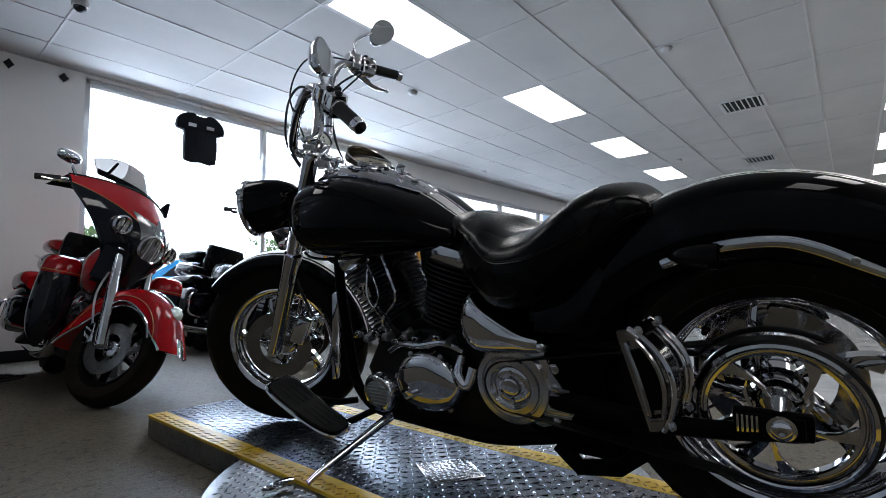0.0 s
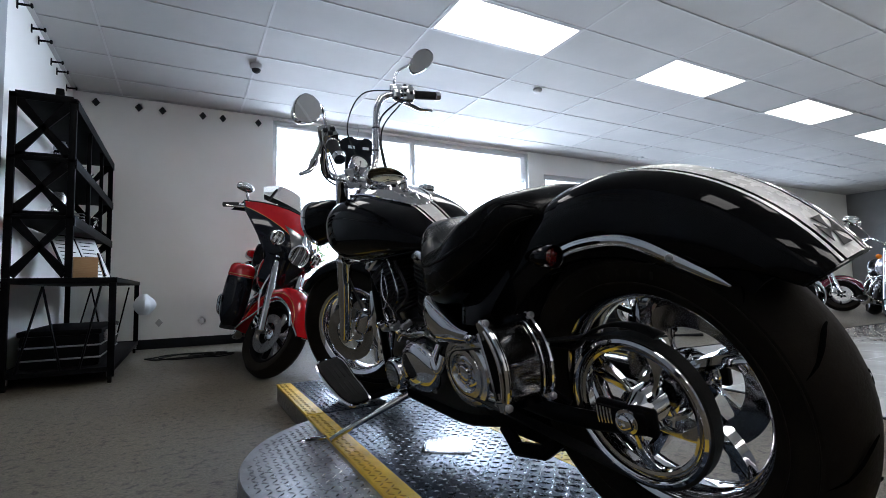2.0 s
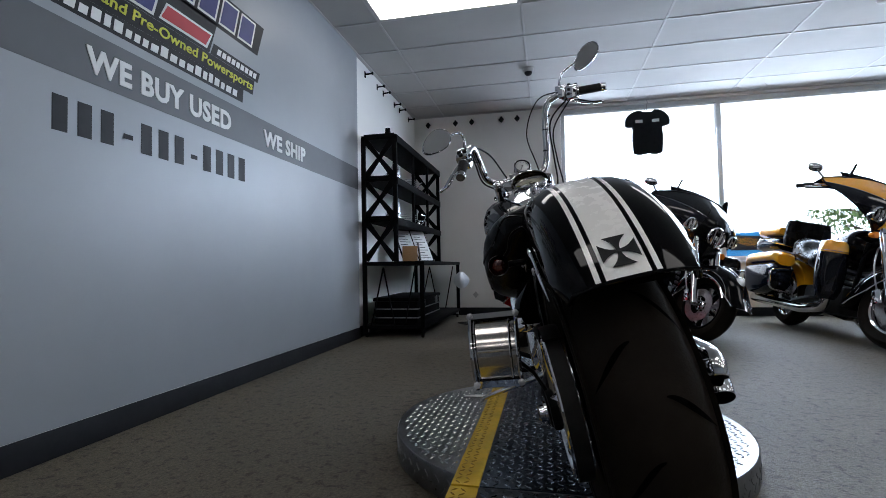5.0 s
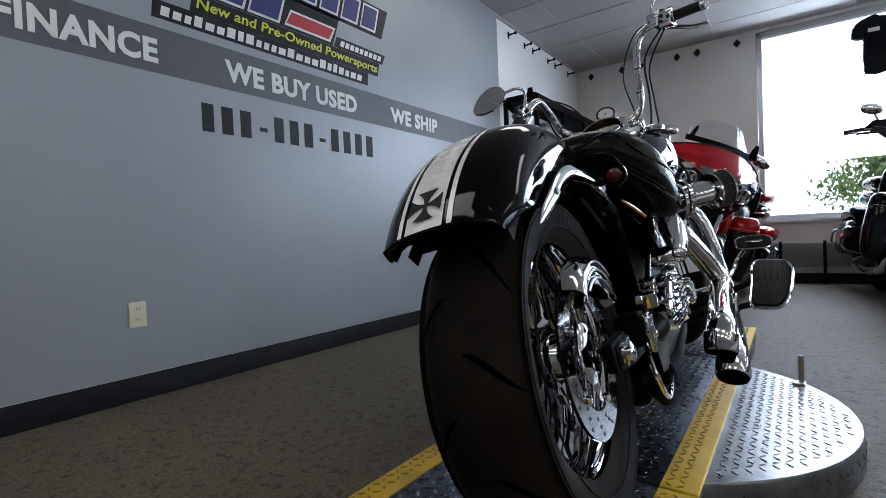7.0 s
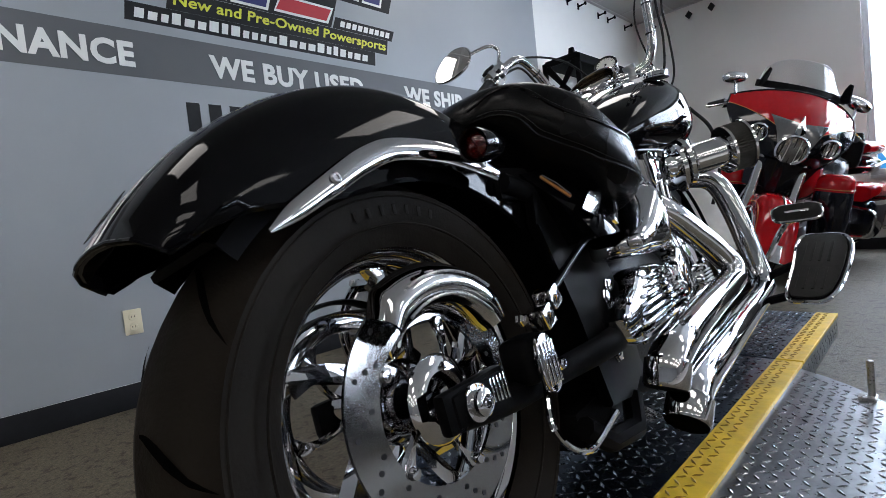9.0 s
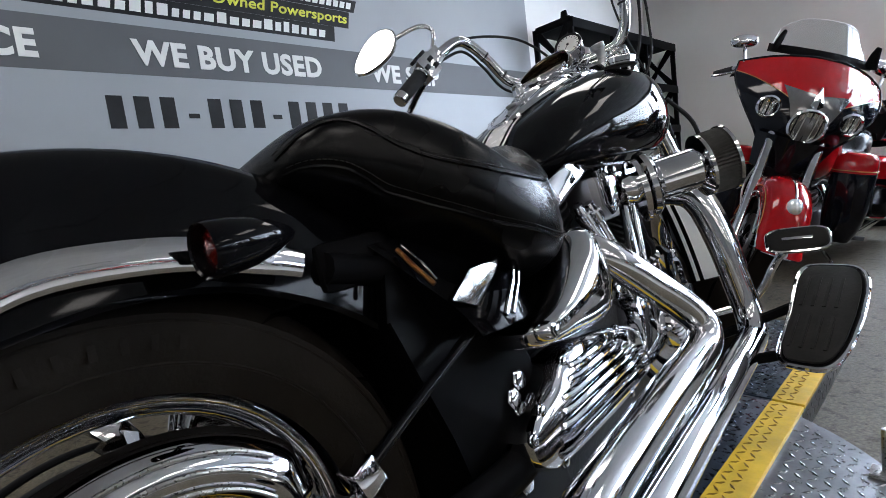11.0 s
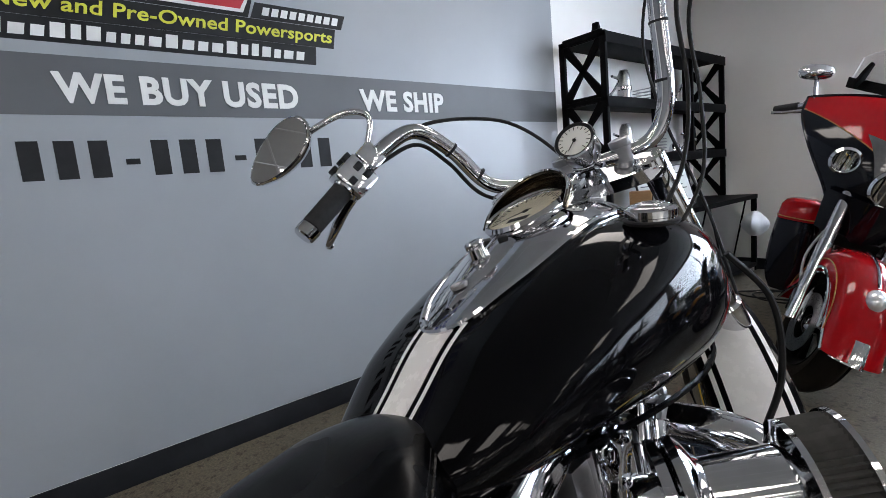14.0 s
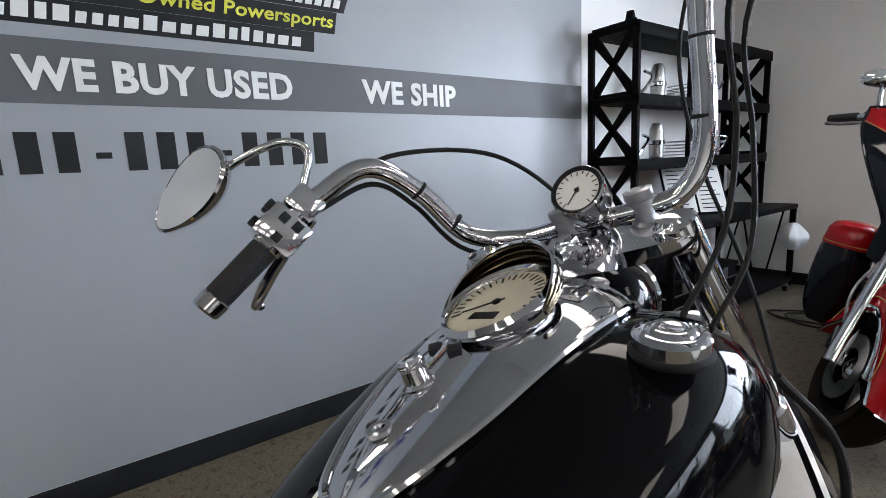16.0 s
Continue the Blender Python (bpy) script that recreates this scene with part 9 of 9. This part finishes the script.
            part("bar", bm, INK, sh, smooth=False)
    wb = thing("wooden_block", Matrix.Translation((-0.34, 3.72, 0.78)) @ pose(0, 0, 0, 0, 0, 20), "pale wooden box with a chrome bar on the bench", "box")
    bm = nb()
    box(bm, (-0.08, -0.05, 0), (0.08, 0.05, 0.17), 0.004)
    part("body", bm, WOOD, wb)
    bm = nb()
    tube(bm, [V(0.10, -0.16, 0.02), V(0.09, 0.02, 0.20)], 0.012, 8)
    part("chrome_bar", bm, CHROME, wb)
    rnd = random.Random(12)
    for z, n in ((1.23, 5), (1.65, 4)):
        for k in range(n):
            y = 3.50 + k * 0.38 + rnd.uniform(-0.05, 0.05)
            if k % 3 == 0:
                t = thing("chrome_part", Matrix.Translation((-0.50, y, z)) @ pose(0, 0, 0, 0, 0, rnd.uniform(0, 90)), "loose chrome motorcycle part on a shelf", "part", "loose parts on the rack")
                bm = nb()
                lathe(bm, [(0.05, 0), (0.055, 0.02), (0.04, 0.07), (0.02, 0.09), (0, 0.092)], Matrix(), 20)
                part("dome", bm, CHROME, t)
                bm = nb()
                tube(bm, spline([(0.05, 0, 0.03), (0.10, 0.03, 0.08), (0.12, 0.0, 0.14), (0.05, -0.06, 0.16)], 5), 0.010, 8)
                part("tube", bm, CHROME, t)
            elif k % 3 == 1:
                t = thing("exhaust_tip", Matrix.Translation((-0.55, y, z)) @ pose(0, 0, 0, 0, 0, rnd.uniform(-20, 20)), "dark grey muffler end standing on a shelf", "muffler", "mufflers on the rack")
                bm = nb()
                lathe(bm, [(0.035, 0), (0.05, 0.01), (0.055, 0.12), (0.048, 0.22), (0.03, 0.26), (0.02, 0.26)], Matrix(), 24)
                part("shell", bm, STEEL if k % 2 else SATIN_BLACK, t)
                bm = nb()
                lathe(bm, [(0.056, 0.10), (0.060, 0.105), (0.060, 0.125), (0.056, 0.13)], Matrix(), 24)
                part("band", bm, CHROME, t)
            else:
                t = thing("wire_basket", Matrix.Translation((-0.52, y, z)), "small black wire basket on a shelf", "basket", "baskets on the rack")
                for i in range(5):
                    bm = nb()
                    tube(bm, [V(-0.10, -0.10, 0.02 + i * 0.025), V(0.10, -0.10, 0.02 + i * 0.025), V(0.10, 0.10, 0.02 + i * 0.025), V(-0.10, 0.10, 0.02 + i * 0.025), V(-0.10, -0.10, 0.02 + i * 0.025)], 0.004, 6)
                    part("wire", bm, STEEL, t)
    # stored below
    # lidded box added in place of a black banded drum
    tr = thing("drum_stand_in", Matrix.Translation((-0.43, 3.98, 0.125)), "black banded box standing in for a drum under the bench", "chest")
    bm = nb()
    box(bm, (-0.24, -0.52, 0), (0.24, 0.52, 0.24), 0.03)
    part("body", bm, SATIN_BLACK, tr)
    bm = nb()
    box(bm, (-0.25, -0.53, 0.235), (0.25, 0.53, 0.275), 0.012)
    part("lid", bm, SATIN_BLACK, tr)
    for z in (0.06, 0.15):
        bm = nb()
        box(bm, (-0.244, -0.524, z), (0.244, 0.524, z + 0.012), 0.003)
        part("band", bm, CAST, tr)
    for y in (-0.3, 0.3):
        bm = nb()
        box(bm, (0.238, y - 0.03, 0.17), (0.258, y + 0.03, 0.25), 0.005)
        part("latch", bm, STEEL, tr)
    bm = nb()
    rings = []
    for i in range(11):
        u = i / 10
        rings.append([V(0.10 * (math.sin(math.pi * (0.12 + 0.8 * u))) * (1 + 0.16 * math.sin(5 * a + 3 * u)) * math.cos(a), 0.13 * math.sin(math.pi * (0.12 + 0.8 * u)) * (1 + 0.13 * math.sin(4 * a + 1)) * math.sin(a), 0.22 * u) for a in (2 * math.pi * k / 22 for k in range(22))])
    loft(bm, rings)
    solid("plastic_bag", bm, POLY_BAG, "milky plastic bag hanging by the bench end", "bag", Matrix.Translation((-0.02, 5.12, 0.42)))
    bm = nb()
    pts = []
    for k in range(60):
        a = k * 0.42
        pts.append(V(0.40 + 0.40 * math.cos(a) * (0.6 + 0.4 * math.sin(k * 0.21)) + 0.004 * k, 4.55 + 0.22 * math.sin(a) * (0.6 + 0.4 * math.cos(k * 0.17)), 0.010 + 0.004 * (k % 3)))
    tube(bm, spline(pts, 4), 0.007, 6)
    solid("extension_cord", bm, RUBBER_PAD, "black extension cord lying coiled on the carpet", "cable")


rack()


# ---------------------------------------------------------------- small fixtures
def diamonds():
    bm = nb()
    slab(bm, [(0, -0.052), (0.042, 0), (0, 0.052), (-0.042, 0)], 0.010, Matrix(((1, 0, 0, 0), (0, 0, -1, 0), (0, 1, 0, 0), (0, 0, 0, 1))), 0.003)
    me = mesh_of("diamond_tile", bm, INK)
    bm = nb()
    slab(bm, [(0, -0.05), (0.04, 0), (0, 0.05), (-0.04, 0)], 0.004, Matrix(((1, 0, 0, 0), (0, 0, -1, 0), (0, 1, 0, 0), (0, 0, 0, 1))), 0.001)
    pale = mesh_of("diamond_mark", bm, varied("grey_stencil", (0.42, 0.41, 0.40), (0.5, 0.49, 0.47), 12, (0.6, 0.8)))
    for x in (-0.572, -0.152, 0.093, 0.532, 0.762, 1.188):
        o = new("diamond_tile", me)
        o.location = (x, YB - 0.0005, 2.858)
        tagged(o, "small black diamond tile set on the white wall", "wall tile", "diamond tiles")
    for x in (0.10, 0.55):
        o = new("diamond_mark", pale)
        o.location = (x, YB - 0.0005, 0.30)
        tagged(o, "faint grey diamond mark low on the white wall", "wall mark", "diamond marks")


def hooks():
    first = None
    for y in (3.59, 3.98, 4.20, 4.64, 4.87, 5.31):
        m = Matrix.Translation((XW - 0.027, y, 2.865))
        if first is None:
            first = thing("wall_hook", m, "short black peg fixed high on the white wall", "hook", "pegs on the wall")
            bm = nb()
            box(bm, (0, -0.012, -0.035), (0.008, 0.012, 0.035), 0.002)
            part("plate", bm, SATIN_BLACK, first)
            bm = nb()
            rod(bm, (0.006, 0, 0), (0.085, 0, 0.004), 0.010, 0.008, 12)
            lathe(bm, [(0, 0), (0.018, 0.004), (0.020, 0.012), (0.014, 0.018), (0, 0.02)], frame_z((0.08, 0, 0.004), (0.12, 0, 0.004))[0], 14)
            part("peg", bm, SATIN_BLACK, first)
        else:
            copy_thing(first, m)


def outlet():
    o = thing("wall_outlet", Matrix.Translation((XW + 0.002, -0.241, 0.393)), "ivory double wall outlet on the sign wall", "outlet")
    bm = nb()
    box(bm, (0, -0.036, -0.058), (0.007, 0.036, 0.058), 0.003)
    part("cover_plate", bm, PLASTIC_IVORY, o)
    for z in (-0.024, 0.024):
        bm = nb()
        lathe(bm, [(0.017, 0), (0.016, 0.003), (0, 0.003)], Matrix.Translation((0.0065, 0, z)) @ pose(0, 0, 0, 0, 90, 0), 20)
        s = part("socket", bm, PLASTIC_IVORY, o)
        # pin slots: black bars that paint the dark inside the socket
        for y in (-0.006, 0.006):
            bm = nb()
            box(bm, (0.009, y - 0.0012, z - 0.003), (0.0102, y + 0.0012, z + 0.006))
            part("slot", bm, INK, s)


def ceiling_fixtures():
    c = thing("security_camera", Matrix.Translation((0.98, 4.14, CEIL)), "small dark dome camera under the ceiling", "camera")
    bm = nb()
    lathe(bm, [(0.062, 0.0), (0.062, -0.03), (0.052, -0.045), (0.045, -0.046)], Matrix(), 28)
    part("housing", bm, GRID_METAL, c)
    bm = nb()
    lathe(bm, [(0.045, -0.044), (0.040, -0.066), (0.022, -0.082), (0, -0.087)], Matrix(), 28)
    part("dome", bm, BASE_BLACK, c)
    for x, y in ((4.92, 0.82), (7.85, 5.1), (4.04, 3.40), (9.6, 1.9)):
        s = thing("smoke_detector", Matrix.Translation((x, y, CEIL - 0.004)), "small white round detector on the ceiling", "detector", "ceiling detectors")
        bm = nb()
        lathe(bm, [(0.055, 0), (0.055, -0.018), (0.042, -0.034), (0.02, -0.04), (0, -0.04)], Matrix(), 24)
        part("body", bm, GRID_METAL, s)
        # black ring paints the shade in the detector's slot
        bm = nb()
        lathe(bm, [(0.044, -0.030), (0.046, -0.026), (0.044, -0.022)], Matrix(), 24, cap=False)
        part("slot_ring", bm, INK, s)
    for x, y in ((7.17, 0.51), (10.6, 0.75)):
        v = thing("ceiling_vent", Matrix.Translation((x, y, CEIL - 0.012)), "white slatted air vent in the ceiling", "vent", "ceiling vents")
        bm = nb()
        for lo, hi in (((-0.26, -0.25, 0), (0.26, -0.21, 0.014)), ((-0.26, 0.21, 0), (0.26, 0.25, 0.014)), ((-0.26, -0.21, 0), (-0.22, 0.21, 0.014)), ((0.22, -0.21, 0), (0.26, 0.21, 0.014))):
            box(bm, lo, hi, 0.003)
        part("frame", bm, GRID_METAL, v)
        # black sheet paints the shade of the duct behind the slats
        bm = nb()
        box(bm, (-0.22, -0.21, 0.010), (0.22, 0.21, 0.0135))
        part("backing", bm, INK, v)
        for k in range(7):
            bm = nb()
            box(bm, (-0.215, -0.012, -0.004), (0.215, 0.012, 0), 0.001, Matrix.Translation((0, -0.18 + k * 0.06, 0.006)) @ pose(0, 0, 0, 35, 0, 0))
            part("slat", bm, GRID_METAL, v)
    w = thing("ceiling_wire", Matrix.Translation((3.75, 5.33, CEIL - 0.012)), "thin white wire loop hanging from the ceiling", "wire")
    bm = nb()
    tube(bm, spline([(-0.22, 0, 0.005), (-0.1, 0.02, -0.05), (0.05, 0.0, -0.05), (0.10, -0.02, -0.10), (0.15, 0, -0.04), (0.13, 0, 0.006)], 6), 0.004, 6)
    part("wire", bm, GRID_METAL, w)


def shirt():
    """A dark T-shirt on a hanger in front of the glass."""
    t = thing("hanging_shirt", Matrix.Translation((2.505, 5.50, 2.525)), "black T-shirt with grey print hanging in the window", "shirt")
    half = [(0, 0.235), (0.06, 0.235), (0.10, 0.262), (0.20, 0.235), (0.275, 0.16), (0.285, 0.05), (0.215, 0.035), (0.19, 0.0), (0.185, -0.33), (0, -0.335)]
    out = half + [(-x, z) for x, z in half[-2:0:-1]]
    out = [(p.x, p.y) for p in spline([(a, b, 0) for a, b in out + out[:1]], 2)[:-1]]
    bm = nb()
    rings = [[V(x * k, y + 0.006 * math.sin(x * 31), z * k) for x, z in out] for k, y in ((0.90, -0.035), (0.97, -0.028), (1.0, 0.0), (0.97, 0.026), (0.9, 0.032))]
    loft(bm, rings)
    part("body", bm, CLOTH_BLACK, t)
    for x in (-0.11, 0.10):
        bm = nb()
        box(bm, (x - 0.045, -0.046, 0.08), (x + 0.045, -0.040, 0.12), 0.002)
        part("print", bm, LETTER_WHITE, t)
    bm = nb()
    tube(bm, spline([(0, 0, 0.22), (0, 0, 0.32), (0.012, 0, 0.36), (0, 0, 0.41), (0, 0, 0.478)], 5), 0.004, 6)
    part("hanger", bm, STEEL, t)


def backpack():
    b = thing("backpack", Matrix.Translation((4.72, 3.16, 0)) @ pose(0, 0, 0, 0, 0, -30) @ Matrix.Diagonal((0.8, 0.8, 0.72, 1)), "black backpack standing on the carpet beside a motorcycle", "backpack")
    rings = []
    for i in range(13):
        u = i / 12
        k = (1 - 0.28 * u ** 2) * (0.85 + 0.15 * math.sin(math.pi * min(1, u * 3)))
        rings.append([V(x * k, y * k, 0.56 * u) for x, y in superellipse(0.19, -0.12, 0.12, 3.2, 26)])
    bm = nb()
    loft(bm, rings)
    part("body", bm, CLOTH_BLACK, b)
    rings = []
    for i in range(9):
        u = i / 8
        rings.append([V(x * (1 - 0.2 * u), -0.10 + y, 0.06 + 0.26 * u) for x, y in superellipse(0.14, -0.06, 0.06, 3, 22)])
    bm = nb()
    loft(bm, rings)
    part("pocket", bm, CLOTH_BLACK, b)
    for z in (0.33, 0.45):
        bm = nb()
        tube(bm, [V(-0.14, -0.125, z), V(0, -0.135, z), V(0.14, -0.125, z)], 0.008, 6)
        part("strap", bm, RUBBER_PAD, b)
    for k, (x, y) in enumerate(((4.45, 2.85), (4.62, 2.78), (4.30, 2.95))):
        bm = nb()
        box(bm, (-0.10, -0.07, 0.002), (0.10, 0.07, 0.005), m=Matrix.Translation((x, y, 0)) @ pose(0, 0, 0, 0, 0, 40 * k))
        solid("paper_sheet", bm, PAPER, "loose white paper lying on the carpet", "paper", group="papers on the floor", smooth=False)
    bm = nb()
    tube(bm, spline([(5.0, 2.9, 0.02), (5.2, 2.8, 0.02), (5.45, 2.75, 0.02), (5.7, 2.62, 0.02)], 5), [0.035, 0.025, 0.02, 0.03], 8, flat=0.6)
    solid("glove", bm, CLOTH_BLACK, "dark cloth strap lying on the carpet", "cloth")


def far_wall():
    for y, z, w, h in ((0.9, 2.15, 0.85, 0.48), (2.6, 2.0, 0.5, 0.5), (-1.4, 2.0, 0.9, 0.6)):
        s = thing("wall_monitor", Matrix.Translation((XE - 0.004, y, z)), "dark flat monitor high on the far wall", "monitor", "monitors on the far wall")
        bm = nb()
        box(bm, (-0.05, -w / 2, -h / 2), (0, w / 2, h / 2), 0.006)
        part("case", bm, BASE_BLACK, s)
        bm = nb()
        box(bm, (-0.053, -w / 2 + 0.03, -h / 2 + 0.03), (-0.0505, w / 2 - 0.03, h / 2 - 0.03))
        part("screen", bm, varied("screen_picture", (0.05, 0.07, 0.10), (0.45, 0.48, 0.5), 3, (0.1, 0.2)), s)


def heater():
    h = thing("baseboard_heater", Matrix.Translation((1.45, YB - 0.012, 0.10)), "low pale radiator on black feet under the window", "radiator")
    bm = nb()
    box(bm, (0, -0.10, 0.10), (1.6, -0.006, 0.36), 0.01)
    part("casing", bm, WALL_GREY, h)
    for x in (0.10, 0.5, 1.0, 1.5):
        bm = nb()
        box(bm, (x, -0.105, -0.10), (x + 0.03, -0.07, 0.38), 0.003)
        part("leg", bm, SATIN_BLACK, h)


diamonds()
hooks()
outlet()
ceiling_fixtures()
shirt()
backpack()
far_wall()
heater()


# ---------------------------------------------------------------- seen through the windows
def leafy_tree(x, y, h, r, seed):
    t = thing("tree", Matrix.Translation((x, y, -0.1)), "leafy green street tree in bright sun", "tree", "trees outside")
    rnd = random.Random(seed)
    bm = nb()
    tube(bm, spline([(0, 0, 0), (0.05, 0.03, h * 0.25), (-0.05, 0.0, h * 0.5), (0.03, 0.05, h * 0.8)], 5), [0.17, 0.13, 0.10, 0.04], 10)
    part("trunk", bm, varied("bark", (0.10, 0.07, 0.05), (0.16, 0.12, 0.09), 8, (0.8, 0.95), 0.4, 30), t)
    tips = []
    for k in range(9):
        a = 2 * math.pi * k / 9 + rnd.uniform(-0.3, 0.3)
        z = h * rnd.uniform(0.35, 0.7)
        e = V(math.cos(a) * r * rnd.uniform(0.5, 0.85), math.sin(a) * r * rnd.uniform(0.5, 0.85), z + h * rnd.uniform(0.1, 0.25))
        bm = nb()
        tube(bm, spline([(0, 0, z), (e.x * 0.5, e.y * 0.5, (z + e.z) / 2 + 0.1), e], 4), [0.06, 0.02], 6)
        part("limb", bm, bpy.data.materials["bark"], t)
        tips.append(e)
    verts, faces = [], []
    for k in range(2600):
        c = rnd.choice(tips) if rnd.random() < 0.7 else V(0, 0, h * 0.75)
        p = c + V(rnd.gauss(0, r * 0.28), rnd.gauss(0, r * 0.28), rnd.gauss(0, r * 0.22))
        q = Euler((rnd.uniform(0, 6.28), rnd.uniform(0, 6.28), rnd.uniform(0, 6.28))).to_matrix()
        s = rnd.uniform(0.06, 0.13)
        i = len(verts)
        verts += [p + q @ V(-s, 0, 0), p + q @ V(0, -s * 0.5, 0.02), p + q @ V(s, 0, 0), p + q @ V(0, s * 0.5, 0.02)]
        faces.append((i, i + 1, i + 2, i + 3))
    me = bpy.data.meshes.new("crown")
    me.from_pydata([tuple(v) for v in verts], [], faces)
    me.materials.append(varied("leaf_green", (0.10, 0.18, 0.06), (0.18, 0.28, 0.10), 1.5, (0.5, 0.7)))
    o = new("crown", me)
    o.parent = t
    tagged(o, kind="stuff")


def parked_van(x, y, yaw, paint, label):
    v = thing("parked_car", Matrix.Translation((x, y, -0.1)) @ pose(0, 0, 0, 0, 0, yaw), label, "car", "cars outside")
    prof = [(-2.2, 0.35), (-2.25, 0.75), (-2.15, 1.05), (-1.3, 1.12), (-0.7, 1.62), (0.9, 1.66), (1.9, 1.55), (2.2, 1.0), (2.25, 0.4)]
    bm = nb()
    slab(bm, prof, 1.76, Matrix(((1, 0, 0, 0), (0, 0, -1, 0.88), (0, 1, 0, 0), (0, 0, 0, 1))), 0.10)
    part("body", bm, paint, v)
    for s in (-1, 1):
        for a in ([(-1.1, 1.14), (-0.62, 1.54), (0.05, 1.58), (0.05, 1.14)], [(0.13, 1.14), (0.13, 1.58), (1.7, 1.50), (1.9, 1.14)]):
            bm = nb()
            slab(bm, a, 0.01, Matrix(((1, 0, 0, 0), (0, 0, -1, s * 0.885 + 0.005), (0, 1, 0, 0), (0, 0, 0, 1))))
            part("side_window", bm, BASE_BLACK, v)
        for wx in (-1.4, 1.4):
            w = thing_part("wheel", v)
            bm = nb()
            lathe(bm, [(0.20, -0.10), (0.32, -0.10), (0.34, 0), (0.32, 0.10), (0.20, 0.10)], Matrix.Translation((wx, s * 0.80, 0.34)) @ pose(0, 0, 0, 90, 0, 0), 24)
            part("tyre", bm, RUBBER, w)
            bm = nb()
            lathe(bm, [(0.0, -0.104), (0.20, -0.104), (0.20, 0.104), (0.0, 0.104)], Matrix.Translation((wx, s * 0.80, 0.34)) @ pose(0, 0, 0, 90, 0, 0), 20)
            part("rim", bm, STEEL, w)


leafy_tree(4.3, 21.0, 3.6, 1.5, 5)
leafy_tree(13.5, 20.0, 4.0, 1.8, 6)
leafy_tree(22.0, 26.0, 4.5, 2.0, 7)
parked_van(-1.2, 17.0, 8, varied("blue_car_paint", (0.03, 0.22, 0.50), (0.04, 0.26, 0.55), 3, (0.1, 0.2), coat=1.0), "bright blue parked van outside")
parked_van(6.2, 15.0, 4, bpy.data.materials["blue_car_paint"], "bright blue parked car outside")
parked_van(16.5, 17.0, 4, WHITE_PAINT, "white parked car outside")
pole = thing("utility_pole", Matrix.Translation((5.6, 24.0, -0.1)), "slim grey utility pole with a crossarm", "pole")
bm = nb()
rod(bm, (0, 0, 0), (0, 0, 6.4), 0.11, 0.08, 12)
part("mast", bm, WALL_GREY, pole)
bm = nb()
box(bm, (-0.8, -0.05, 5.3), (0.8, 0.05, 5.42), 0.01)
part("crossarm", bm, WALL_GREY, pole)
